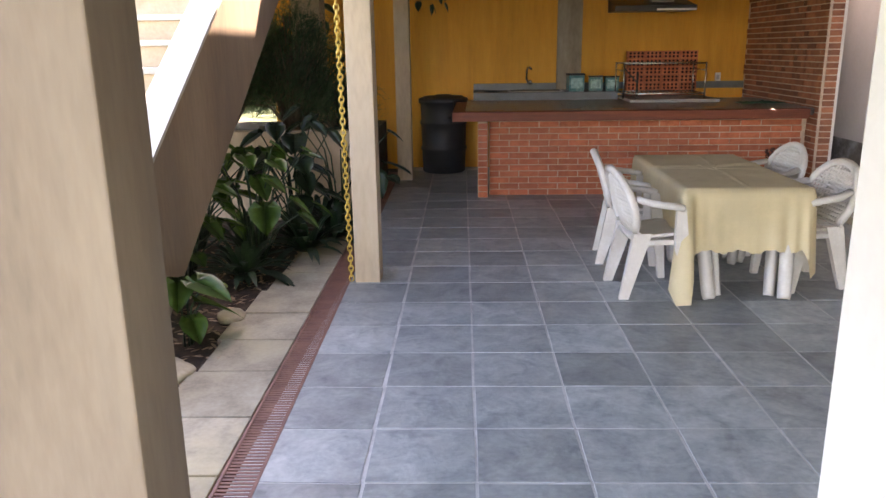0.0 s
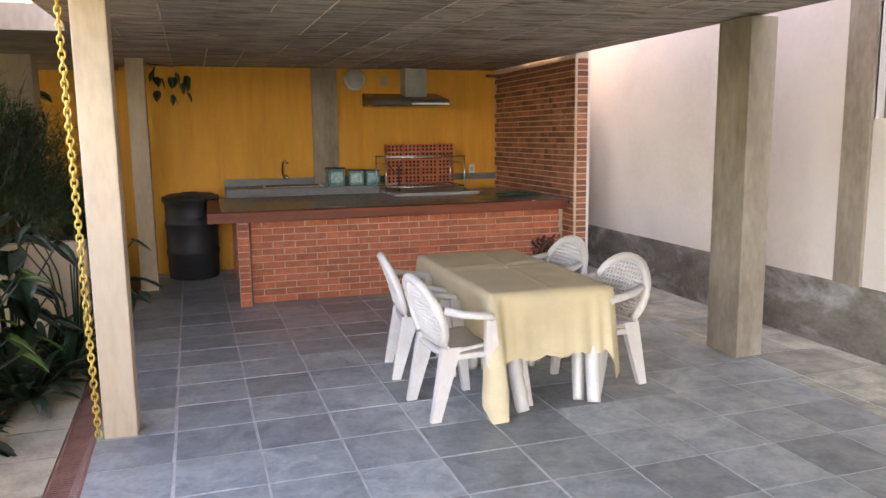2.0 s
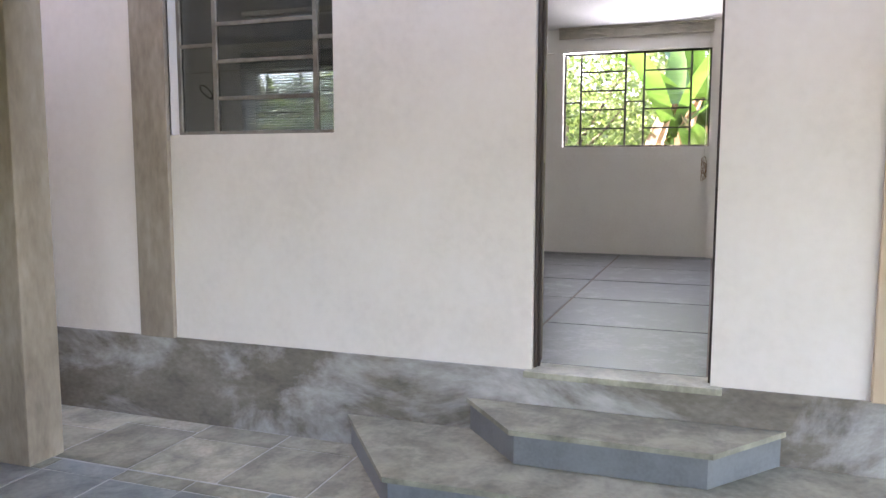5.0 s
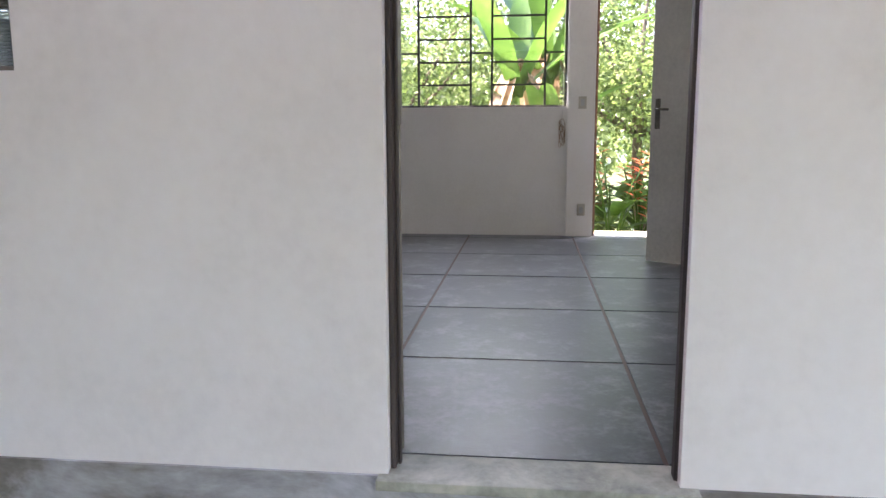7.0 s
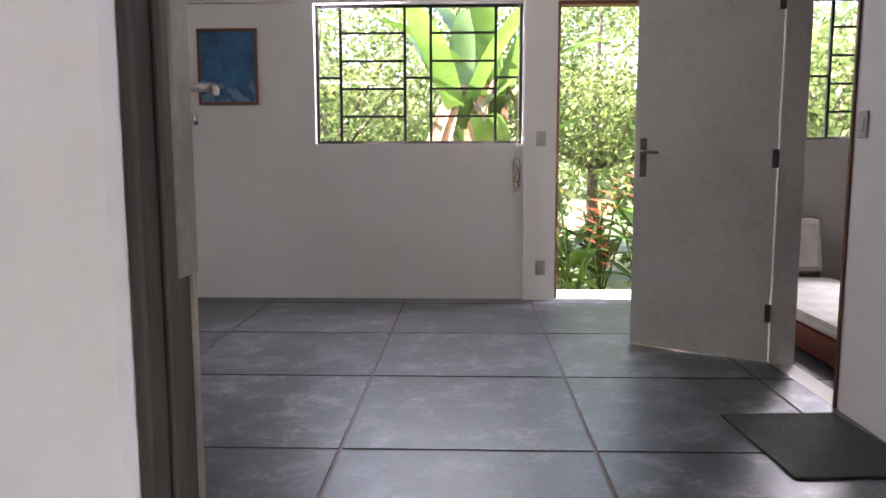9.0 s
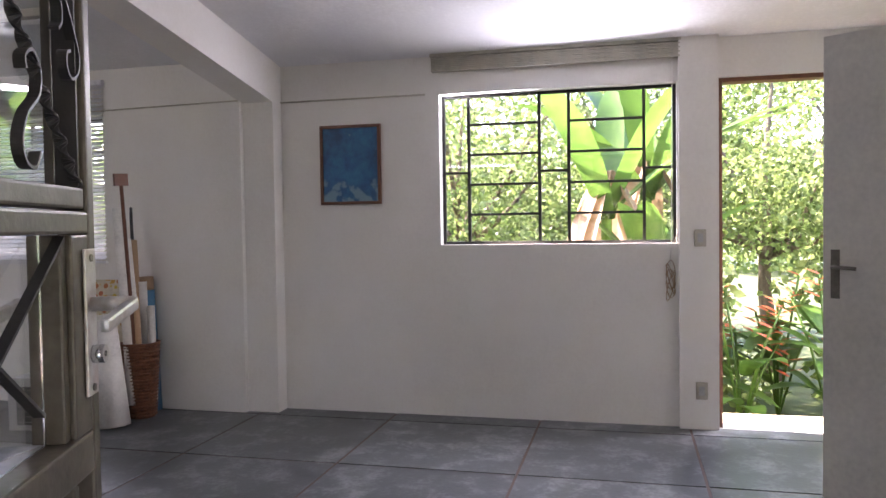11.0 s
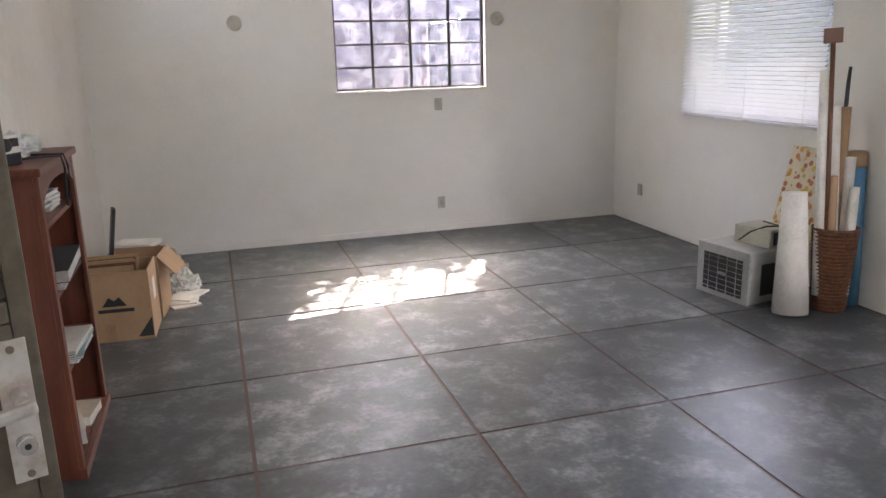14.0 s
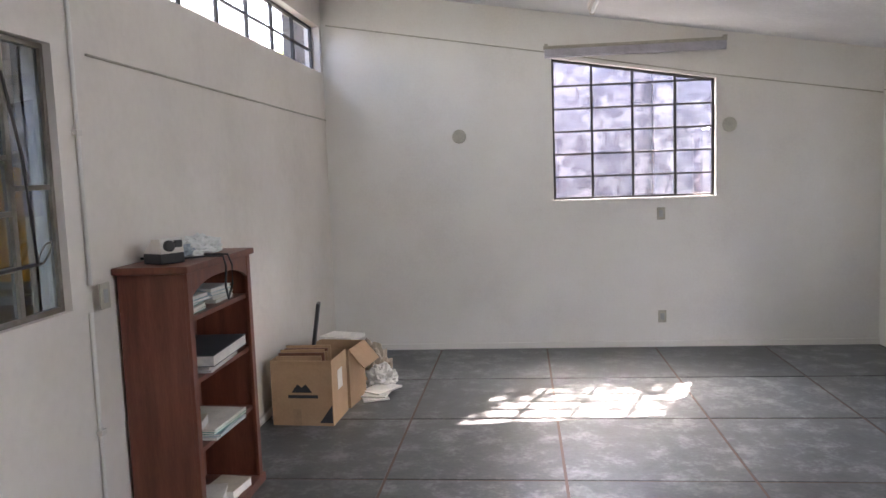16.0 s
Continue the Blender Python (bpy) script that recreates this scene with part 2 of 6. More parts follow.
M_PAPER = mat("paper", (0.74, 0.72, 0.67), scale=4, fine=60, rough=0.8, bump=0.05, spread=0.1)
M_INK = mat("dark_print", (0.035, 0.035, 0.038), scale=8, fine=60, rough=0.7, bump=0.0)
M_BEIGE = mat("beige_plastic", (0.46, 0.43, 0.35), scale=6, fine=60, rough=0.5, bump=0.03)
M_GREYPAINT = mat("grey_case_paint", (0.40, 0.40, 0.39), scale=4, fine=60, rough=0.5, bump=0.04)
M_BLUE = mat("blue_sheet", (0.06, 0.20, 0.34), (0.045, 0.16, 0.28), (0.09, 0.26, 0.41), scale=3, fine=50, rough=0.5, bump=0.05)
M_KRAFT = mat("kraft_paper", (0.40, 0.26, 0.15), scale=4, fine=60, rough=0.75, bump=0.06)
M_WICKER = mat("wicker", (0.17, 0.068, 0.032), (0.09, 0.037, 0.019), (0.25, 0.11, 0.055), scale=30, fine=120, rough=0.6, bump=0.4)
M_SLAT_SHEET = leaf_mat("thin_blind_slats", (0.80, 0.80, 0.82), (0.84, 0.84, 0.86), (0.87, 0.87, 0.89), rough=0.4, trans=0.3, spread=0.02)
M_SLATS = mat("blind_slats", (0.80, 0.80, 0.82), scale=4, fine=40, rough=0.45, bump=0.0)
M_CHAIN = mat("yellow_plastic_chain", (0.75, 0.50, 0.10), (0.62, 0.38, 0.05), (0.85, 0.62, 0.18), scale=8, fine=60, rough=0.45, bump=0.05)
# Mossy mottling; the dark blue base carries the wall's shade in its colour.
M_RETAIN = mat("mossy_shaded_retaining_wall", (0.062, 0.066, 0.095), (0.03, 0.032, 0.045), (0.125, 0.13, 0.17), scale=3.5, fine=26, rough=0.9, bump=0.5,
               stain=(0.34, 0.33, 0.37), stain_scale=6.0, stain_amount=0.55, warp=0.6)
M_BARK = mat("bark", (0.16, 0.12, 0.085), (0.08, 0.06, 0.04), (0.25, 0.20, 0.15), scale=8, fine=60, rough=0.9, bump=0.7, stretch=(2, 2, 0.5))
M_STEP = mat("stair_concrete", (0.52, 0.40, 0.27), (0.42, 0.31, 0.20), (0.60, 0.49, 0.35), scale=3, fine=40, rough=0.85, bump=0.25)
M_STEPTOP = mat("stair_tread", (0.48, 0.46, 0.40), scale=3, fine=40, rough=0.85, bump=0.2)
M_GLASS = glass_mat("window_glass")
# Dark tint puts the dimness of the room behind into the glass.
M_GLASS_DIMMED = glass_mat("dimmed_window_glass", (0.26, 0.29, 0.29))
M_LEAF_TREE = leaf_mat("tree_leaves", (0.07, 0.115, 0.03), (0.17, 0.245, 0.075), (0.38, 0.44, 0.19), trans=0.5)
# Darker leaf colour that carries the shade of the rear garden.
M_LEAF_DARK = leaf_mat("shade_toned_leaves", (0.012, 0.030, 0.014), (0.024, 0.055, 0.026), (0.055, 0.105, 0.045), rough=0.35, trans=0.2)
M_LEAF_BIG = leaf_mat("broad_leaves", (0.045, 0.105, 0.018), (0.085, 0.18, 0.032), (0.16, 0.28, 0.055), rough=0.35, trans=0.4)
M_LEAF_FEATHER = leaf_mat("feathery_leaves", (0.03, 0.065, 0.03), (0.065, 0.125, 0.06), (0.12, 0.19, 0.095), trans=0.3)
M_FLOWER = leaf_mat("red_bracts", (0.40, 0.07, 0.03), (0.60, 0.15, 0.06), (0.75, 0.30, 0.15), trans=0.3)
M_DRYLEAF = leaf_mat("dry_leaves", (0.25, 0.15, 0.09), (0.40, 0.27, 0.17), (0.58, 0.44, 0.30), trans=0.3)

# ---- mesh helpers ----


def box(bm, x0, x1, y0, y1, z0, z1, bevel=0.0, m=None):
    vs = [bm.verts.new((x, y, z)) for z in (z0, z1) for x, y in ((x0, y0), (x1, y0), (x1, y1), (x0, y1))]
    if m is not None:
        for v in vs:
            v.co = m @ v.co
    fs = [bm.faces.new([vs[i] for i in q]) for q in ((3, 2, 1, 0), (4, 5, 6, 7), (0, 1, 5, 4), (1, 2, 6, 5), (2, 3, 7, 6), (3, 0, 4, 7))]
    if bevel:
        es = list({e for f in fs for e in f.edges})
        bmesh.ops.bevel(bm, geom=es, offset=bevel, segments=2, affect="EDGES", profile=0.6)
    return bm


def prism(bm, outline, axis, a0, a1):
    """An outline of 2D points pushed along an axis: 'x' takes (y, z), 'y' takes (x, z), 'z' takes (x, y)."""
    def at(p, a):
        return {"x": (a, p[0], p[1]), "y": (p[0], a, p[1]), "z": (p[0], p[1], a)}[axis]
    lo = [bm.verts.new(at(p, a0)) for p in outline]
    hi = [bm.verts.new(at(p, a1)) for p in outline]
    n = len(outline)
    bm.faces.new(lo)
    bm.faces.new(hi)
    for i in range(n):
        bm.faces.new((lo[i], lo[(i + 1) % n], hi[(i + 1) % n], hi[i]))
    bmesh.ops.recalc_face_normals(bm, faces=bm.faces[:])
    return bm


def sweep(bm, pts, r, seg=8, r_end=None, closed=False):
    """A round bar along a line of points."""
    pts = [Vector(p) for p in pts]
    rings = []
    n = len(pts)
    for i, p in enumerate(pts):
        d = (pts[(i + 1) % n] - pts[i - 1]) if closed else (pts[min(i + 1, n - 1)] - pts[max(i - 1, 0)])
        q = d.to_track_quat("Z", "Y")
        rr = r if r_end is None else r + (r_end - r) * i / max(1, n - 1)
        rings.append([bm.verts.new(p + q @ Vector((rr * math.cos(a), rr * math.sin(a), 0))) for a in (2 * math.pi * j / seg for j in range(seg))])
    for i in range(n if closed else n - 1):
        a, b = rings[i], rings[(i + 1) % n]
        for j in range(seg):
            f = bm.faces.new((a[j], a[(j + 1) % seg], b[(j + 1) % seg], b[j]))
            f.smooth = True
    if not closed:
        bm.faces.new(rings[0][::-1])
        bm.faces.new(rings[-1])
    return bm


def lathe(bm, profile, seg=32, cx=0, cy=0):
    """A profile of (radius, height) turned round the z axis."""
    rings = [[bm.verts.new((cx + r * math.cos(2 * math.pi * j / seg), cy + r * math.sin(2 * math.pi * j / seg), z)) for j in range(seg)] for r, z in profile]
    for a, b in zip(rings, rings[1:]):
        for j in range(seg):
            f = bm.faces.new((a[j], a[(j + 1) % seg], b[(j + 1) % seg], b[j]))
            f.smooth = True
    if profile[0][0] > 1e-4:
        bm.faces.new(rings[0][::-1])
    if profile[-1][0] > 1e-4:
        bm.faces.new(rings[-1])
    return bm


def mesh_of(name, bm, material):
    me = bpy.data.meshes.new(name)
    bm.to_mesh(me)
    bm.free()
    me.materials.append(material)
    return me


def thing(name, at=(0, 0, 0), rz=0.0, label="", category="", group="", kind=""):
    ob = new(name)
    ob.empty_display_size = 0.1
    ob.matrix_basis = pose(*at, 0, 0, rz)
    return tagged(ob, label, category, group, kind)


def part(name, bm, material, parent=None, label="", kind=""):
    ob = new(name, mesh_of(name, bm, material))
    if parent is not None:
        ob.parent = parent
    return tagged(ob, label, kind=kind)


def solid(name, bm, material, label, category, kind="", group=""):
    return tagged(new(name, mesh_of(name, bm, material)), label, category, group, kind)


def piece(name, mesh, parent, m):
    ob = new(name, mesh)
    ob.parent = parent
    ob.matrix_basis = m
    return ob


def bx(x0, x1, y0, y1, z0, z1, bevel=0.0, m=None):
    return box(bmesh.new(), x0, x1, y0, y1, z0, z1, bevel, m)


def wall_bm(axis, p0, p1, u0, u1, z0, z1, openings=()):
    """A wall with thickness p0..p1 across axis, along the other axis u0..u1, with openings (u0, u1, z0, z1) through it."""
    us = sorted({u0, u1, *(u for o in openings for u in o[:2] if u0 < u < u1)})
    zs = sorted({z0, z1, *(z for o in openings for z in o[2:] if z0 < z < z1)})

    def full(i, j):
        if not (0 <= i < len(us) - 1 and 0 <= j < len(zs) - 1):
            return False
        u, z = (us[i] + us[i + 1]) / 2, (zs[j] + zs[j + 1]) / 2
        return not any(o[0] < u < o[1] and o[2] < z < o[3] for o in openings)

    bm = bmesh.new()
    cache = {}

    def v(p, u, z):
        key = (round(p, 5), round(u, 5), round(z, 5))
        if key not in cache:
            cache[key] = bm.verts.new((p, u, z) if axis == "x" else (u, p, z))
        return cache[key]

    for i in range(len(us) - 1):
        for j in range(len(zs) - 1):
            if not full(i, j):
                continue
            a, b, c, d = us[i], us[i + 1], zs[j], zs[j + 1]
            for p in (p0, p1):
                bm.faces.new((v(p, a, c), v(p, b, c), v(p, b, d), v(p, a, d)))
            if not full(i - 1, j):
                bm.faces.new((v(p0, a, c), v(p1, a, c), v(p1, a, d), v(p0, a, d)))
            if not full(i + 1, j):
                bm.faces.new((v(p0, b, c), v(p1, b, c), v(p1, b, d), v(p0, b, d)))
            if not full(i, j - 1):
                bm.faces.new((v(p0, a, c), v(p1, a, c), v(p1, b, c), v(p0, b, c)))
            if not full(i, j + 1):
                bm.faces.new((v(p0, a, d), v(p1, a, d), v(p1, b, d), v(p0, b, d)))
    bmesh.ops.recalc_face_normals(bm, faces=bm.faces[:])
    return bm


# the patio is laid at a small angle to the house
PATIO = Matrix.Translation((0.835, 4.175, 0)) @ Matrix.Rotation(radians(1.15), 4, "Z")


# ---- ground and structure ----
ground_bm = bmesh.new()
box(ground_bm, -900, 900, -900, 900, -0.40, -0.06)
solid("ground", ground_bm, M_GROUND, "grassy earth reaching away to the horizon", "ground", "structure")

patio = solid("floor_patio", bx(-0.08, WALL_X, -3.0, BACK_Y, -0.055, -0.0035), M_GROUT, "patio bed with pale grout between slate tiles", "floor", "structure")
solid("driveway", bx(-6.0, WALL_X, -9.0, -3.0, -0.055, -0.012), M_CONC, "plain concrete driveway before the covered patio", "driveway", "structure")

# white house wall with its door, steel window and clerestory
DOOR_Y0, DOOR_Y1, DOOR_Z1 = 2.75, 3.595, 2.88
solid("wall_west", wall_bm("x", WALL_X, IN_X, -3.0, 11.4, FLOOR, 6.0,
      [(2.70, DOOR_Y1, 0.0, DOOR_Z1), (4.69, 5.76, 1.71, 2.80), (6.05, 10.0, 3.21, 3.64)]), M_WHITE_OUT,
      "white painted house wall with rough plaster", "wall", "structure")
solid("door_reveal", bx(WALL_X, WALL_X + 0.04, 2.70, 2.742, FLOOR, DOOR_Z1), M_WHITE_OUT, "white plastered return beside the house door", "wall", "structure")
solid("plinth_west", bx(WALL_X - 0.012, IN_X, -3.0, 11.4, -0.05, FLOOR), M_SKIRT, "damp stained cement plinth under the white wall", "plinth", "structure")
solid("wall_north", wall_bm("y", NORTH_Y, NORTH_Y + 0.15, IN_X, 10.9, -0.05, 4.3, [(7.42, 8.905, 1.93, 3.25)]), M_WHITE,
      "white painted room wall with a slanted window", "wall", "structure")
gable = bmesh.new()
prism(gable, [(7.42, 3.25), (8.905, 3.25), (8.905, 3.0)], "y", NORTH_Y + 0.001, NORTH_Y + 0.149)
solid("window_head_north", gable, M_WHITE, "slanted plaster head of the window", "wall", "structure")
solid("wall_east", wall_bm("x", EAST_X, EAST_X + 0.18, -2.0, 6.0, -0.05, 4.3,
      [(2.83, 4.495, 1.775, 2.875), (1.72, 2.56, FLOOR, 2.885), (-0.55, 0.62, 1.80, 2.90)]), M_WHITE,
      "white painted room wall with a window and a back door", "wall", "structure")
solid("wall_east_far", wall_bm("x", 10.36, EAST_X + 0.18, 6.0, NORTH_Y, -0.05, 4.3, [(7.20, 8.79, 1.72, 2.84)]), M_WHITE,
      "white painted room wall behind the blinds", "wall", "structure")
solid("pier_by_door", bx(10.50, EAST_X, 2.565, 2.82, FLOOR, 3.5), M_WHITE, "white plastered pier beside the back door", "pier", "structure")
solid("pier_beam", bx(10.405, 10.56, 5.75, 6.01, FLOOR, 3.4), M_WHITE, "white plastered pier under the roof beam", "pier", "structure")
solid("wall_south", wall_bm("y", SOUTH_Y - 0.12, SOUTH_Y, IN_X, EAST_X, -0.05, 4.3, [(7.87, 8.66, FLOOR, 2.80)]), M_WHITE,
      "white painted partition wall with a doorway", "wall", "structure")
solid("wall_rear_room_south", bx(IN_X, EAST_X, -2.12, -2.0, -0.05, 4.3), M_WHITE, "white wall closing the small rear room", "wall", "structure")
roof = bmesh.new()
prism(roof, [(IN_X - 0.3, roof_z(IN_X - 0.3)), (11.0, roof_z(11.0)), (11.0, roof_z(11.0) + 0.12), (IN_X - 0.3, roof_z(IN_X - 0.3) + 0.12)], "y", -2.2, 10.5)
solid("ceiling", roof, M_CEIL, "pale painted sloping ceiling of the room", "ceiling", "structure")
beam = bmesh.new()
prism(beam, [(IN_X, roof_z(IN_X) - 0.31), (10.405, roof_z(10.405) - 0.31), (10.405, roof_z(10.405) + 0.02), (IN_X, roof_z(IN_X) + 0.02)], "y", 5.75, 6.0)
solid("roof_beam", beam, M_WHITE, "white painted beam under the sloping ceiling", "beam", "structure")
room_floor = solid("floor", bx(IN_X, EAST_X + 0.18, -2.0, NORTH_Y, FLOOR - 0.06, FLOOR - 0.004), M_JOINT, "burnt cement floor with brown joint strips", "floor", "structure")
solid("threshold", bx(WALL_X - 0.05, IN_X, 2.69, DOOR_Y1 + 0.03, FLOOR - 0.03, FLOOR + 0.002, 0.004), M_SLATE_PALE, "worn slate door sill", "threshold", "structure")
solid("baseboard", bx(IN_X, 10.36, NORTH_Y - 0.022, NORTH_Y, FLOOR - 0.003, FLOOR + 0.055, 0.003), M_WHITE, "low white plaster baseboard", "baseboard", "structure")
solid("baseboard_west", bx(IN_X, IN_X + 0.014, 5.95, NORTH_Y - 0.022, FLOOR - 0.003, FLOOR + 0.055, 0.003), M_WHITE, "low white plaster baseboard", "baseboard", "structure")


def bar_line(name, pts, r, material, label):
    return solid(name, sweep(bmesh.new(), pts, r, 6), material, label, "trim", "structure")


bar_line("trim_west", [(IN_X + 0.006, 6.0, 2.79), (IN_X + 0.006, 10.06, 2.77)], 0.006, M_BEIGE, "thin beige trim line along the white wall")
bar_line("trim_north", [(5.3, NORTH_Y - 0.006, 3.66), (7.40, NORTH_Y - 0.006, 3.30), (8.95, NORTH_Y - 0.006, 3.02), (10.35, NORTH_Y - 0.006, 2.80)], 0.006, M_BEIGE, "thin beige trim line along the white wall")
bar_line("trim_east", [(EAST_X - 0.006, 4.6, 2.88), (EAST_X - 0.006, 5.75, 2.88)], 0.007, M_BEIGE, "thin beige trim line along the white wall")
bar_line("trim_east_far", [(10.354, 6.01, 2.88), (10.354, 10.05, 2.82)], 0.006, M_BEIGE, "thin beige trim line along the white wall")

# yellow kitchen wall, brick wall, concrete slab and columns
solid("wall_yellow", bx(-1.9, WALL_X, BACK_Y, BACK_Y + 0.2, -0.05, 3.6), M_YELLOW, "ochre yellow combed plaster wall", "wall", "structure")
# Unseen block, added to hold back sky light in the gap beside the house.
solid("sky_blocker", bx(-0.28, 4.25, -7.4, BACK_Y, 2.70, 3.75), M_CONC, "unseen concrete block added over the patio slab to cut sky light", "building", "structure")


def slab_z(y):
    """Underside of the patio slab."""
    return 2.372 + 0.00817 * (y + 0.80)


def patio_ceiling():
    """The slab, with the prints of its formwork boards as shallow steps underneath, and the mortar fins between them."""
    slab = bmesh.new()
    # The far southern run is an unseen extension that shades wall and columns.
    prism(slab, [(-7.5, slab_z(-7.5)), (BACK_Y, slab_z(BACK_Y)), (BACK_Y, 2.69), (-7.5, 2.60)], "x", -0.30, 4.34)
    fins = bmesh.new()
    rnd = random.Random(5)
    for k in range(-4, 11):
        xa = 0.28 + 0.34 * k
        y = -11.6
        while y < 6.9:
            l = rnd.uniform(5.0, 12.0)
            y2 = min(y + l, 6.95)
            drop = rnd.uniform(0.001, 0.006)
            vs = []
            for dz in (-drop, 0.01):
                for u, v in ((xa + 0.003, y + 0.003), (xa + 0.337, y + 0.003), (xa + 0.337, y2 - 0.003), (xa + 0.003, y2 - 0.003)):
                    p = PATIO @ Vector((u, v, 0))
                    p.x = min(max(p.x, -0.295), 4.335)
                    vs.append(slab.verts.new((p.x, p.y, slab_z(p.y) + dz)))
            for q in ((3, 2, 1, 0), (0, 1, 5, 4), (1, 2, 6, 5), (2, 3, 7, 6), (3, 0, 4, 7)):
                slab.faces.new([vs[i] for i in q])
            y = y2
        y = -4.6
        while y < 6.8:
            l = rnd.uniform(0.25, 1.6)
            p, q = PATIO @ Vector((xa, y, 0)), PATIO @ Vector((xa, min(y + l, 6.9), 0))
            if rnd.random() < 0.72 and -0.28 < p.x < 4.3 and -0.28 < q.x < 4.3:
                mid = p.lerp(q, 0.5) + Vector((rnd.uniform(-0.003, 0.003), 0, 0))
                sweep(fins, [(a.x, a.y, slab_z(a.y) - 0.005) for a in (p, mid, q)], rnd.uniform(0.003, 0.0065), 5)
            y += l + rnd.uniform(0.0, 0.35)
    for i in range(70):
        x, y = rnd.uniform(-0.2, 4.2), rnd.uniform(2.2, 10.5)
        a = rnd.uniform(-0.35, 0.35)
        l = rnd.uniform(0.04, 0.35)
        x2 = min(4.3, x + l)
        sweep(fins, [(x, y, slab_z(y) - 0.005), ((x + x2) / 2, y + l * a * 0.6, slab_z(y) - 0.005), (x2, y + l * a, slab_z(y) - 0.005)], rnd.uniform(0.0012, 0.003), 5)
    bmesh.ops.recalc_face_normals(slab, faces=slab.faces[:])
    solid("ceiling_patio", slab, M_SLAB, "rough board marked concrete slab", "ceiling", "structure")
    solid("ceiling_seams", fins, M_SEAM, "pale mortar fins left by the formwork boards", "ceiling", "structure")


patio_ceiling()



def column(name, x0, x1, y0, y1, z1, material, label, rz=0):
    c = bmesh.new()
    box(c, x0, x1, y0, y1, -0.02, z1, 0.008)
    return solid(name, c, material, label, "column", "structure")


column("column_front", -0.005, 0.17, 5.86, 6.04, 2.43, M_CONC_PALE, "pale square concrete column with a yellow chain")
column("column_back", -0.14, 0.04, 10.12, 10.30, 2.47, M_CONC_PALE, "pale square concrete column before the yellow wall")
column("column_middle", 4.235, 4.455, 6.0, 6.35, 2.42, M_CONC, "weathered grey concrete column")
column("column_white", 1.545, 1.95, 1.80, 2.20, 2.41, M_WHITE_OUT, "white plastered square column")
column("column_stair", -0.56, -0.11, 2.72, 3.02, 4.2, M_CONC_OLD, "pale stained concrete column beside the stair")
column("column_far", -1.20, -0.88, 9.45, 9.75, 3.4, M_CONC_PALE, "pale concrete column behind the garden")
solid("pilaster", bx(WALL_X - 0.03, WALL_X + 0.02, 5.76, 6.005, FLOOR - 0.002, 4.2, 0.006), M_CONC, "bare concrete pilaster in the white wall", "pilaster", "structure")
solid("pilaster_south", bx(WALL_X - 0.03, WALL_X + 0.02, 1.82, 2.08, FLOOR - 0.002, 4.2, 0.006), M_CONC_PALE, "bare concrete pilaster in the white wall", "pilaster", "structure")
solid("post_corner", bx(4.86, 5.085, 10.10, 10.30, -0.02, 4.2, 0.006), M_FRAMEWOOD, "dark post closing the passage behind the brick wall", "post", "structure")
solid("pilaster_yellow", bx(1.90, 2.22, BACK_Y - 0.05, BACK_Y + 0.02, 0.9, 2.47, 0.006), M_CONC, "bare concrete pilaster in the yellow wall", "pilaster", "structure")

# steps to the door
for nm, pts, z0, z1 in (("step_lower", [(5.085, 4.60), (4.38, 4.07), (4.42, 2.25), (5.085, 1.75)], -0.01, 0.17),
                        ("step_upper", [(5.085, 3.91), (4.70, 3.58), (4.70, 2.74), (5.085, 2.43)], 0.171, 0.335)):
    b1 = bmesh.new()
    prism(b1, pts, "z", z0, z1 - 0.026)
    stp = solid(nm, b1, M_STONE_BLUE, "slate faced entrance step with splayed corners", "step", "structure")
    b2 = bmesh.new()
    grow = [(x - (0.02 if x < 5 else 0), y + (0.02 if y > 3 else -0.02)) for x, y in pts]
    prism(b2, grow, "z", z1 - 0.025, z1)
    part("tread", b2, M_SLATE_PALE, stp, "pale slate tread")

# ---- covered patio: kitchen counter ----


def brick_mesh(name, w, d, h, material):
    return mesh_of(name, bx(-w / 2, w / 2, -d / 2, d / 2, 0, h, 0), material)


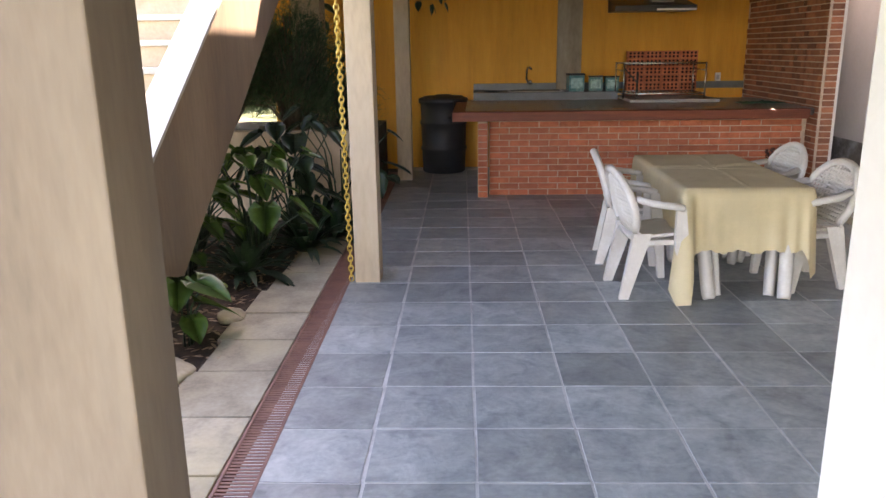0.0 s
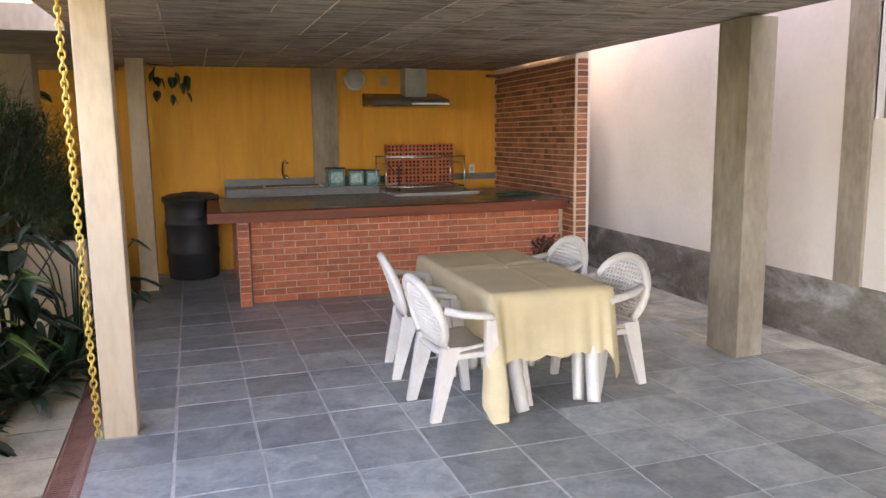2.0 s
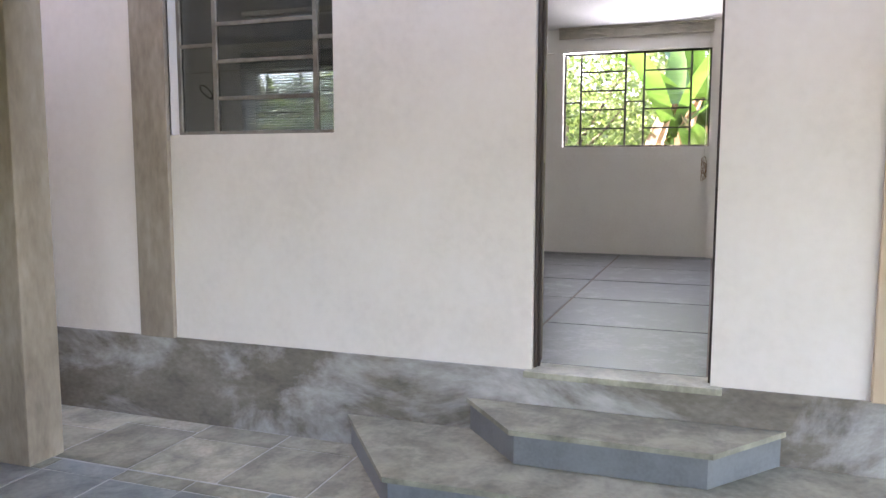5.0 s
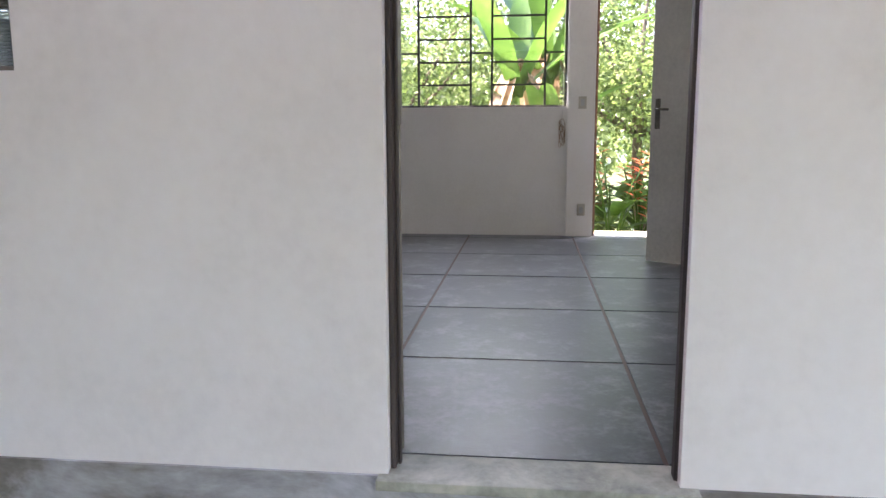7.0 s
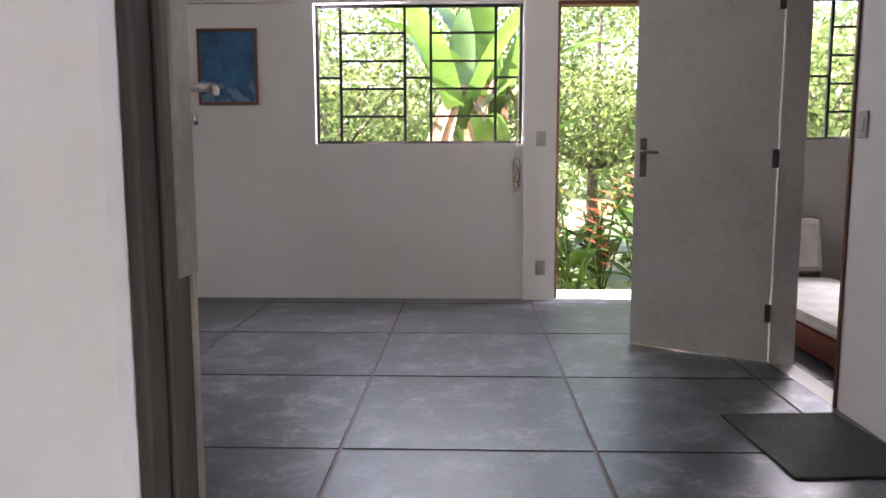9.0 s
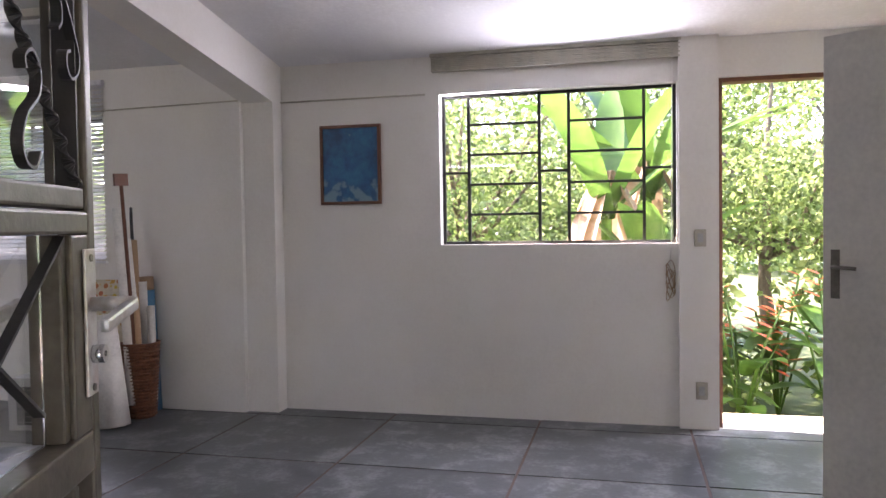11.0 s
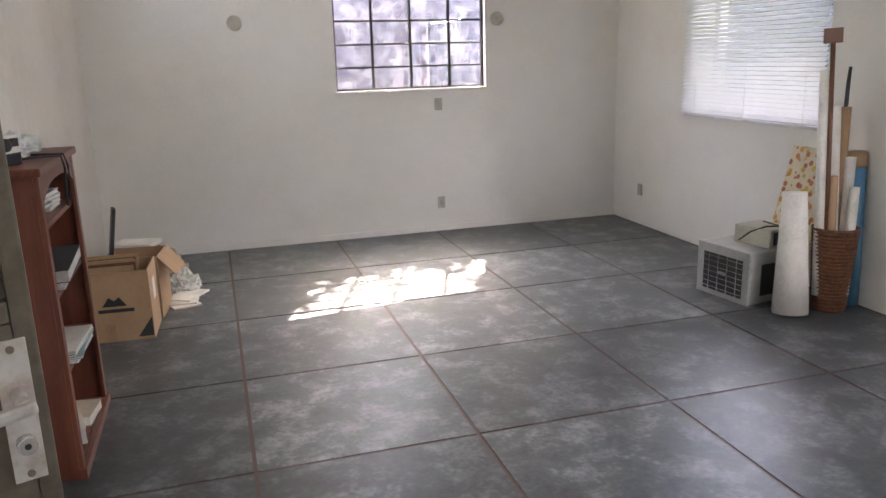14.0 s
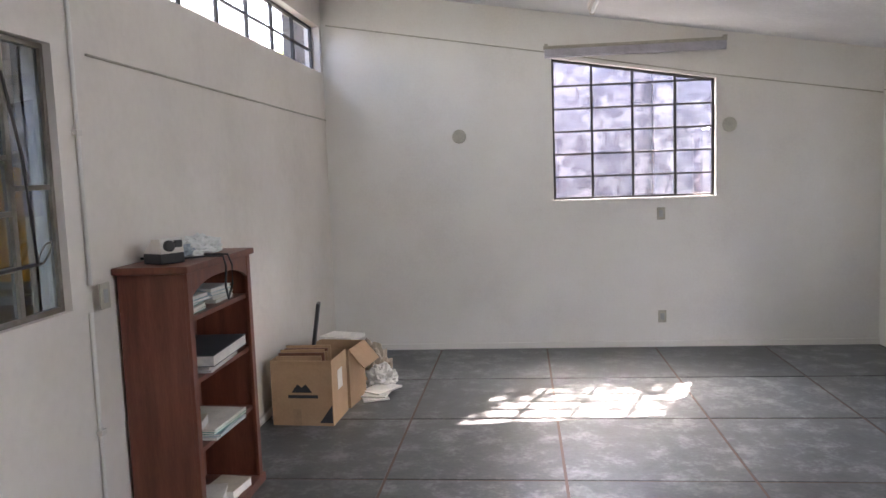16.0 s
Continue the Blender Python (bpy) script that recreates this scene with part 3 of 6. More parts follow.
def counter():
    c = thing("brick_counter", (0, 0, 0), 0, "red brick bar counter with a varnished wood edge on the patio", "counter")
    part("core", bx(0.98, 4.36, 9.11, 9.22, -0.01, 0.84), M_MORTAR, c)
    part("left_pier", bx(0.855, 0.965, 8.955, 9.21, -0.01, 0.84), M_MORTAR, c)
    part("back_pier", bx(0.86, 0.96, 10.5, 10.9, -0.01, 0.84), M_BRICK, c)
    part("wood_edge", bx(0.59, 4.25, 8.79, 8.95, 0.838, 0.935, 0.008), M_WOOD_RED, c, "red varnished wood edge beam")
    part("wood_side", bx(0.59, 0.72, 8.951, 10.4, 0.85, 0.935, 0.008), M_WOOD_RED, c)
    part("stone_top", bx(0.721, 4.36, 8.951, 10.72, 0.86, 0.933, 0.004), M_GRANITE, c, "dark grey stone top")
    sink = part("sink_bench", bx(0.80, 2.62, 10.62, BACK_Y - 0.002, 0.934, 1.03, 0.006), M_STONE_BLUE, c, "blue grey slate sink bench")
    part("basin_rim", bx(1.25, 1.95, 10.72, 11.05, 1.031, 1.04, 0.004), M_STEEL, sink)
    # Flat black plate stands for the shaded hollow of the sink.
    part("basin_shade_plate", bx(1.28, 1.92, 10.75, 11.02, 1.036, 1.043, 0.002), M_BLACK_PL, sink)
    part("backsplash", bx(0.80, 4.36, BACK_Y - 0.022, BACK_Y - 0.001, 1.031, 1.12, 0.004), M_STONE_BLUE, c)
    part("grill_slab", bx(2.66, 3.70, 10.0, 10.95, 0.934, 0.965, 0.004), M_GREYPAINT, c, "pale stone plate of the grill")
    for x, y, w in ((1.0, 8.99, 0.14), (1.75, 9.02, 0.2), (2.3, 9.05, 0.16), (2.95, 9.0, 0.18), (3.3, 9.12, 0.2)):
        part("tape_scrap", bx(x, x + w, y, y + 0.09, 0.934, 0.939), M_KRAFT, c, "scrap of tape on the stone top")
    b = brick_mesh("brick", 0.205, 0.05, 0.0575, M_BRICK)
    h = brick_mesh("brick_half", 0.100, 0.05, 0.0575, M_BRICK)
    row = 0
    z = 0.004
    while z < 0.80:
        x = 1.090
        if row % 2:
            piece("brick", h, c, pose(1.036, 9.126, z))
            x += 0.107
        while x + 0.1025 < 4.40:
            piece("brick", b, c, pose(x + random.uniform(-0.003, 0.003), 9.126 + random.uniform(-0.003, 0.003), z))
            x += 0.2145
        if x < 4.36:
            piece("brick", h, c, pose(x - 0.05, 9.126, z))
        piece("brick", h, c, pose(0.91, 8.972 + random.uniform(-0.002, 0.002), z))
        piece("brick", b, c, pose(0.880, 9.09, z, 0, 0, 90))
        z += 0.0675
        row += 1
    return c


counter()


def tap():
    c = thing("tap", (1.52, BACK_Y - 0.03, 1.0), 0, "chrome wall tap with a curved spout over the sink", "tap")
    part("body", sweep(bmesh.new(), [(0, 0, 0.13), (0, -0.05, 0.14), (-0.02, -0.07, 0.18), (-0.02, -0.08, 0.27), (-0.01, -0.12, 0.33), (0.0, -0.17, 0.34), (0.03, -0.22, 0.31)], 0.014, 10), M_CHROME, c)
    part("knob", lathe(bmesh.new(), [(0.0, 0.10), (0.028, 0.105), (0.032, 0.14), (0.02, 0.16), (0, 0.165)], 12, 0.03, -0.05), M_CHROME, c)


tap()


def hood():
    c = thing("range_hood", (3.03, BACK_Y, 2.0), 0, "dark steel range hood with a square duct on the yellow wall", "range hood")
    bm = bmesh.new()
    prism(bm, [(-0.56, 0.0), (-0.56, 0.055), (0.0, 0.16), (0.0, 0.0)], "x", -0.48, 0.50)
    part("canopy", bm, M_DARKSTEEL, c, "dark steel canopy")
    part("front_strip", bx(-0.485, 0.505, -0.575, -0.561, -0.005, 0.06, 0.003), M_DARKSTEEL, c, "dark steel front strip")
    part("steel_plate", bx(0.02, 0.50, -0.579, -0.5755, -0.002, 0.022, 0.001), M_STEEL, c, "brushed steel control strip")
    for i in range(3):
        part("button", bx(0.33 + i * 0.05, 0.36 + i * 0.05, -0.583, -0.5795, 0.004, 0.016, 0.002), M_PLASTIC, c)
    part("duct", bx(0.02, 0.30, -0.26, -0.002, 0.10, 0.46, 0.004), M_GREYPAINT, c, "square steel duct")


hood()


def wall_lamp():
    c = thing("wall_lamp", (2.45, BACK_Y - 0.001, 2.33), 0, "round bulkhead wall lamp with frosted glass, unlit", "wall lamp")
    m = Matrix.Rotation(radians(90), 4, "X")
    bm = lathe(bmesh.new(), [(0.135, 0.0), (0.14, 0.02), (0.125, 0.04), (0.115, 0.042)], 28)
    bmesh.ops.transform(bm, matrix=m, verts=bm.verts)
    part("ring", bm, M_STEEL, c)
    bm = lathe(bmesh.new(), [(0.114, 0.03), (0.10, 0.06), (0.06, 0.085), (0.0, 0.092)], 28)
    bmesh.ops.transform(bm, matrix=m, verts=bm.verts)
    part("glass_dome", bm, M_GREYPAINT, c, "frosted dome")


wall_lamp()


def outlet(at, rz, label="beige wall socket plate", mat_=None):
    c = thing("wall_socket", at, rz, label, "wall socket")
    part("plate", bx(-0.038, 0.038, -0.009, 0, -0.058, 0.058, 0.004), mat_ or M_BEIGE, c)
    part("insert", bx(-0.018, 0.018, -0.013, -0.009, -0.03, 0.03, 0.003), M_GREYPAINT, c)
    return c


outlet((4.02, BACK_Y - 0.001, 1.17), 0, "white socket plate on the yellow wall", M_PLASTIC)
outlet((2.83, BACK_Y - 0.001, 2.32), 0, "grey socket plate on the yellow wall", M_GREYPAINT)


def barrel():
    c = thing("rubbish_barrel", (0.405, 10.86, -0.002), 0, "large black plastic barrel with a lid by the column", "barrel")
    part("drum", lathe(bmesh.new(), [(0.262, 0), (0.28, 0.02), (0.288, 0.28), (0.300, 0.295), (0.300, 0.33), (0.288, 0.345), (0.294, 0.62), (0.306, 0.635), (0.306, 0.67), (0.294, 0.685), (0.296, 0.88), (0.308, 0.895), (0.308, 0.925), (0.29, 0.925)], 40), M_BLACK_PL, c)
    part("lid", lathe(bmesh.new(), [(0.312, 0.90), (0.322, 0.905), (0.324, 0.945), (0.312, 0.962), (0.27, 0.968), (0.255, 0.985), (0.12, 0.992), (0.10, 1.005), (0.0, 1.008)], 40), M_BLACK_PL, c)
    part("handle", sweep(bmesh.new(), [(0.15, -0.275, 0.93), (0.15, -0.315, 0.90), (0.15, -0.31, 0.74), (0.08, -0.33, 0.73)], 0.012, 8), M_BLACK_PL, c)


barrel()


def tins():
    for i, (x, y, rz, s) in enumerate(((2.10, 10.75, 8, 1.0), (2.36, 10.78, -4, 0.86), (2.56, 10.77, 3, 0.84))):
        c = thing("storage_tin", (x, y, 1.03), rz, "teal printed storage tin standing on the sink bench", "tin", "tins on the sink bench")
        w, h = 0.10 * s, 0.20 * s
        part("can", bx(-w, w, -0.07 * s, 0.07 * s, 0.0, h, 0.008), mat("teal_tin_%d" % i, (0.05, 0.20, 0.22), scale=20, fine=80, rough=0.4, bump=0.0, stain=(0.35, 0.5, 0.45), stain_scale=14, stain_amount=0.6), c)
        part("lid", bx(-w - 0.006, w + 0.006, -0.07 * s - 0.006, 0.07 * s + 0.006, h, h + 0.022 * s, 0.006), M_BLACK_PL, c, "dark lid")
        part("label_panel", bx(-w * 0.75, w * 0.75, -0.07 * s - 0.002, -0.07 * s, h * 0.2, h * 0.85), mat("tin_label_%d" % i, (0.35, 0.58, 0.58), scale=25, fine=90, rough=0.4, bump=0.0, stain=(0.08, 0.22, 0.22), stain_scale=22, stain_amount=0.8), c, "pale printed label")


tins()


def hollow_bricks():
    c = thing("hollow_brick_stack", (3.20, 10.88, 0.933), 0, "stack of hollow clay blocks with round holes behind the grill", "brick stack")
    # Flat discs in near-black paint the shade inside the block holes.
    back = mat("hole_shade", (0.018, 0.008, 0.006), scale=8, rough=0.9, bump=0.0)
    for r in range(6):
        for i in range(4):
            x0 = -0.44 + i * 0.222
            blk = part("hollow_brick", bx(x0, x0 + 0.218, -0.055, 0.055, r * 0.098, r * 0.098 + 0.094, 0.004), M_BRICK, c)
            bm = bmesh.new()
            for a in range(4):
                for b in range(2):
                    m = pose(x0 + 0.035 + a * 0.05, -0.056, r * 0.098 + 0.026 + b * 0.042, 90)
                    bmesh.ops.create_circle(bm, cap_ends=True, segments=10, radius=0.0155, matrix=m)
            part("hole_discs", bm, back, blk, "flat dark discs for the shaded round holes", "stuff")


hollow_bricks()


def grill():
    c = thing("grill_rack", (3.0, 10.15, 0.966), 0, "chrome wire grill rack standing on the counter", "grill rack")
    for x in (-0.40, 0.56):
        for y in (0, 0.55):
            part("upright", sweep(bmesh.new(), [(x, y, 0), (x, y, 0.42)], 0.011, 8), M_CHROME, c)
    for y in (0, 0.55):
        for z in (0.06, 0.41):
            part("long_bar", sweep(bmesh.new(), [(-0.40, y, z), (0.56, y, z)], 0.009, 8), M_CHROME, c)
    for x in (-0.40, 0.56):
        for z in (0.06, 0.33):
            part("side_bar", sweep(bmesh.new(), [(x, 0, z), (x, 0.55, z)], 0.008, 8), M_CHROME, c)
    bm = bmesh.new()
    for i in range(17):
        sweep(bm, [(-0.38 + i * 0.058, 0, 0.06), (-0.38 + i * 0.058, 0.55, 0.06)], 0.004, 6)
    part("grate", bm, M_CHROME, c)
    part("brace", sweep(bmesh.new(), [(-0.40, 0, 0.36), (-0.2, 0.2, 0.18)], 0.008, 6), M_IRON, c)
    part("crank_post", sweep(bmesh.new(), [(-0.2, 0.2, 0.0), (-0.2, 0.2, 0.30)], 0.014, 8), M_IRON, c)


grill()


def green_cloth():
    bm = bmesh.new()
    bmesh.ops.create_grid(bm, x_segments=16, y_segments=10, size=1)
    for v in bm.verts:
        r = 1 + 0.25 * noise.noise((v.co.x * 2, v.co.y * 2, 3))
        v.co = Vector((v.co.x * 0.24 * r, v.co.y * 0.13 * r, 0.018 + 0.045 * abs(noise.noise((v.co.x * 3, v.co.y * 3, 0))) * (1.1 - abs(v.co.x))))
    ob = solid("folded_rag", bm, mat("green_cloth", (0.02, 0.10, 0.055), scale=8, fine=90, rough=0.8, bump=0.2, stain=(0.01, 0.02, 0.02), stain_scale=9, stain_amount=0.7), "crumpled dark green rag on the counter", "rag")
    ob.location = (4.02, 9.55, 0.933)
    sm = ob.modifiers.new("thick", "SOLIDIFY")
    sm.thickness = 0.006


green_cloth()


def brick_wall():
    c = thing("brick_wall", (0, 0, 0), 0, "dark red facing brick wall of the barbecue with pale joints", "wall", kind="structure")
    part("core", bx(4.358, 4.50, 8.851, BACK_Y, -0.01, 2.48), M_MORTAR, c)
    part("end_plaster", bx(4.501, 4.53, 8.85, BACK_Y, -0.01, 2.48), M_WHITE_OUT, c, "pale plastered back edge")
    b = mesh_of("dark_brick", bx(-0.02, 0.02, -0.103, 0.103, 0, 0.052), M_BRICK_DK)
    hb = mesh_of("dark_brick_half", bx(-0.02, 0.02, -0.048, 0.048, 0, 0.052), M_BRICK_DK)
    e = mesh_of("dark_brick_end", bx(-0.058, 0.058, -0.02, 0.02, 0, 0.052), M_BRICK_DK)
    rest = bmesh.new()
    row, z, n = 0, 0.004, 0
    while z < 2.40:
        y = 8.862
        short = row % 2 == 1
        while y < BACK_Y - 0.06:
            w = 0.096 if short else 0.206
            yc = y + w / 2
            xx = 4.372 + random.uniform(-0.004, 0.003)
            if (z > 0.84 or y < 9.1) and n < 300:
                piece("brick", hb if short else b, c, pose(xx, yc, z))
                n += 1
            elif z > 0.84 or y < 9.1:
                box(rest, xx - 0.02, xx + 0.02, yc - w / 2, yc + w / 2, z, z + 0.052)
            short = (random.random() < 0.35) if y > 8.95 else False
            y += w + 0.012
        piece("brick", e, c, pose(4.44, 8.865, z))
        z += 0.0635
        row += 1
    part("far_bricks", rest, M_BRICK_DK, c, "joined bricks at the far end", kind="stuff")
    part("shelf_stub", bx(4.15, 4.36, 10.95, 11.0, 2.36, 2.40, 0.004), M_WOOD_RED, c, "short wooden batten")


brick_wall()


# ---- patio furniture ----
def plastic_table(y, near):
    c = thing("plastic_table", (2.575, y, 0.0), 0, "white plastic garden table under a cream cloth", "table", "tables under one cloth")
    part("tabletop", bx(-0.395, 0.395, -0.385, 0.385, 0.655, 0.685, 0.012), M_PLASTIC, c)
    part("apron", bx(-0.36, 0.36, -0.35, 0.35, 0.60, 0.654, 0.008), M_PLASTIC, c)
    for sx in (-1, 1):
        for sy in (-1, 1):
            flare = 0.11 if sy == near else -0.02
            bm = sweep(bmesh.new(), [(0.235 * sx, (0.40 + flare) * sy, 0.0), (0.24 * sx, (0.40 + flare * 0.9) * sy, 0.03), (0.29 * sx, 0.33 * sy, 0.62)], 0.040, 12, 0.046)
            leg = part("leg", bm, M_PLASTIC, c)
            for v in leg.data.vertices:
                v.co.z = max(0.0, v.co.z)
            bm = sweep(bmesh.new(), [(0.165 * sx, (0.33 + flare) * sy, 0.0), (0.17 * sx, (0.33 + flare * 0.9) * sy, 0.03), (0.21 * sx, 0.30 * sy, 0.62)], 0.034, 4, 0.040)
            leg = part("leg", bm, M_PLASTIC, c)
            for v in leg.data.vertices:
                v.co.z = max(0.0, v.co.z)
    return c


plastic_table(6.01, -1)
plastic_table(6.81, 1)


def tablecloth():
    """A cloth over the table: flat on top, hanging in folds with a scalloped hem, longer at two corners."""
    bm = bmesh.new()
    cx, cy, hx, hy = 2.575, 6.41, 0.405, 0.80
    rings = []
    n = 288
    peri = []
    for i in range(n):
        u = i / n * 4
        s, f = int(u), u - int(u)
        a, b = [(-1, -1), (1, -1), (1, 1), (-1, 1)][s], [(1, -1), (1, 1), (-1, 1), (-1, -1)][s]
        peri.append((a[0] + (b[0] - a[0]) * f, a[1] + (b[1] - a[1]) * f, s, f))
    for k in range(15):
        row = []
        for i, (px, py, s, f) in enumerate(peri):
            corner = min(f, 1 - f)
            drop_full = 0.385 + 0.012 * math.sin(i * 0.35)
            if s in (1, 3):
                drop_full = 0.33
            c_drop = 0.20 * math.exp(-(corner / 0.045) ** 2)
            if px < 0 and py < 0 and corner < 0.2:
                c_drop *= 1.55
            drop_full += c_drop + 0.010 * abs(math.sin(i * 0.62))
            t = k / 14
            out = (0.012 + 0.06 * t * math.exp(-(corner / 0.05) ** 2) + 0.007 * t * math.sin(i * 0.40 + 1.3 * math.sin(i * 0.11)) + 0.020 * t * math.exp(-(corner / 0.16) ** 2) * math.sin(i * 0.75) + (0.055 if s == 0 else 0.010) * t * (1 if corner > 0.04 else 0.6))
            ox, oy = (px if abs(px) >= 0.999 else 0), (py if abs(py) >= 0.999 else 0)
            if abs(px) >= 0.999 and abs(py) >= 0.999:
                ox, oy = px * 0.7, py * 0.7
            z = 0.693 - drop_full * t
            if k == 0:
                z = 0.697
                out = 0.0
            pull = 0.0
            if px < 0 and py < 0:
                pull = t ** 0.7 * math.exp(-(corner / 0.06) ** 2) * (0.17 if k else 0.0)
            row.append(bm.verts.new((cx + px * hx + ox * out, cy + py * hy + oy * out - pull, z)))
        rings.append(row)
    for a, b in zip(rings, rings[1:]):
        for i in range(n):
            f = bm.faces.new((a[i], a[(i + 1) % n], b[(i + 1) % n], b[i]))
            f.smooth = True
    # the top, inwards ring by ring, with shallow creases
    prev = rings[0]
    for k in range(1, 13):
        s = 1 - k / 13
        row = []
        for i, (px, py, q, f) in enumerate(peri):
            x, y = px * hx * s, py * hy * s
            z = 0.700 + 0.004 * noise.noise((x * 4, y * 3, 1.7)) + 0.018 * math.exp(-((y - 0.13 - 0.12 * x) / 0.028) ** 2)
            z += 0.006 * math.exp(-((y - 0.02 + 0.10 * x) / 0.014) ** 2) + 0.005 * math.exp(-((x - 0.05 - 0.06 * y) / 0.012) ** 2)
            z += 0.005 * math.exp(-((y + 0.36 - 0.2 * x) / 0.016) ** 2) + 0.0035 * abs(noise.noise((x * 14, y * 9, 5.1)))
            row.append(bm.verts.new((cx + x, cy + y, z)))
        for i in range(n):
            f = bm.faces.new((prev[i], prev[(i + 1) % n], row[(i + 1) % n], row[i]))
            f.smooth = True
        prev = row
    bm.faces.new(prev)
    bmesh.ops.recalc_face_normals(bm, faces=bm.faces[:])
    solid("tablecloth", bm, M_CLOTH, "cream tablecloth with a scalloped hem hanging over the table", "tablecloth")


tablecloth()


def garden_chair():
    """A moulded plastic armchair that faces +x: seat, slatted round back, arms that run into the front legs."""
    c = thing("plastic_chair", (0, 0, 0), 0, "white moulded plastic garden armchair beside the table", "chair", "chairs round the table")
    bm = bmesh.new()
    bmesh.ops.create_grid(bm, x_segments=10, y_segments=10, size=1)
    for v in bm.verts:
        x, y = v.co.x, v.co.y
        w = 0.215 - 0.02 * (1 - x) / 2
        v.co = Vector((0.165 * x - 0.045, w * y, 0.405 + 0.018 * x + 0.02 * y * y - (0.02 * max(0, x - 0.7) / 0.3)))
    r = bmesh.ops.extrude_face_region(bm, geom=bm.faces[:])
    for v in (g for g in r["geom"] if isinstance(g, bmesh.types.BMVert)):
        v.co.z -= 0.022
    bmesh.ops.recalc_face_normals(bm, faces=bm.faces[:])
    for f in bm.faces:
        f.smooth = True
    part("seat", bm, M_PLASTIC, c)

    def back_at(a, h):
        """The back leans; a runs across, h up."""
        return Vector((-0.20 - 0.30 * (h - 0.40) + 0.10 * a * a * 4, a, h))

    rim = [back_at(0.255 * math.sin(t), 0.60 + 0.215 * math.cos(t)) for t in np.linspace(-2.35, 2.35, 25)]
    bm = sweep(bmesh.new(), rim, 0.027, 8)
    part("back_rim", bm, M_PLASTIC, c)
    bm = bmesh.new()
    for i in range(-7, 8):
        a = i * 0.031
        top = 0.60 + 0.205 * math.sqrt(max(0, 1 - (a / 0.25) ** 2))
        pts = [back_at(a, h) for h in np.linspace(0.425, top, 6)]
        sweep(bm, pts, 0.0098, 5)
    for h in np.linspace(0.44, 0.785, 14):
        wmax = 0.245 * math.sqrt(max(0, 1 - ((h - 0.60) / 0.22) ** 2)) if h > 0.6 else 0.235
        sweep(bm, [back_at(a, h) for a in np.linspace(-wmax, wmax, 7)], 0.0085, 5)
    part("back_lattice", bm, M_PLASTIC, c, "pierced plastic back", "stuff")
    for s in (-1, 1):
        arm = [(-0.22, 0.245 * s, 0.66), (-0.12, 0.272 * s, 0.635), (-0.02, 0.28 * s, 0.622), (0.04, 0.275 * s, 0.612), (0.065, 0.27 * s, 0.60)]
        bm = bmesh.new()
        sweep(bm, arm, 0.023, 8)
        for v in bm.verts:
            v.co.y += (v.co.y - 0.265 * s) * 0.5
        part("arm", bm, M_PLASTIC, c)
        bm = bmesh.new()
        for i, (p, q) in enumerate((((0.055, 0.265 * s, 0.60), (0.075, 0.245 * s, 0.40)), ((0.075, 0.245 * s, 0.40), (0.12, 0.235 * s, 0.0)))):
            prism_pts = [(-0.028, -0.018), (0.028, -0.018), (0.028, 0.018), (-0.028, 0.018)]
            lo = [bm.verts.new((p[0] + a * (1.0 if i == 0 else 1.5), p[1] + b, p[2])) for a, b in prism_pts]
            hi = [bm.verts.new((q[0] + a * (1.5 if i == 0 else 0.8), q[1] + b, q[2])) for a, b in prism_pts]
            bm.faces.new(lo)
            bm.faces.new(hi)
            for j in range(4):
                bm.faces.new((lo[j], lo[(j + 1) % 4], hi[(j + 1) % 4], hi[j]))
        bmesh.ops.recalc_face_normals(bm, faces=bm.faces[:])
        part("leg", bm, M_PLASTIC, c)
        bm = bmesh.new()
        lo = [bm.verts.new((-0.16 + a * 2.1, 0.195 * s + b * 1.2, 0.43)) for a, b in prism_pts]
        hi = [bm.verts.new((-0.265 + a * 1.05, 0.205 * s + b, 0.0)) for a, b in prism_pts]
        bm.faces.new(lo)
        bm.faces.new(hi)
        for j in range(4):
            bm.faces.new((lo[j], lo[(j + 1) % 4], hi[(j + 1) % 4], hi[j]))
        bmesh.ops.recalc_face_normals(bm, faces=bm.faces[:])
        part("leg", bm, M_PLASTIC, c)
    part("apron", bx(-0.18, 0.10, -0.215, 0.215, 0.352, 0.388, 0.01), M_PLASTIC, c)
    return c


chair = garden_chair()
chair.matrix_basis = pose(2.042, 5.733, 0, 0, 0, 4.8)
copy_thing(chair, pose(2.05, 6.515, 0, 0, 0, -5.8))
copy_thing(chair, pose(2.98, 5.88, 0, 0, 0, 189))
copy_thing(chair, pose(3.02, 6.80, 0, 0, 0, 187))


def dried_bush():
    bm = bmesh.new()
    for i in range(420):
        a, h = random.uniform(0, 2 * math.pi), random.random()
        r = random.uniform(0.02, 0.19) * (0.4 + 0.6 * h)
        p = Vector((3.95 + r * math.cos(a), 8.72 + 0.8 * r * math.sin(a), 0.02 + 0.52 * h))
        d = Vector((random.uniform(-1, 1), random.uniform(-1, 1), random.uniform(0, 1.2))).normalized() * 0.06
        s = d.cross(Vector((0, 0, 1))).normalized() * 0.010
        bm.faces.new([bm.verts.new(p - s), bm.verts.new(p + d * 0.5 + s * 2), bm.verts.new(p + d), bm.verts.new(p + d * 0.5 - s * 2)])
    c = thing("dried_plant", (0, 0, 0), 0, "dry brown twiggy plant in a pot by the brick wall", "plant")
    part("foliage", bm, mat("dry_twigs", (0.10, 0.045, 0.03), scale=20, rough=0.8, bump=0.0, spread=0.5, island=True), c, kind="stuff")
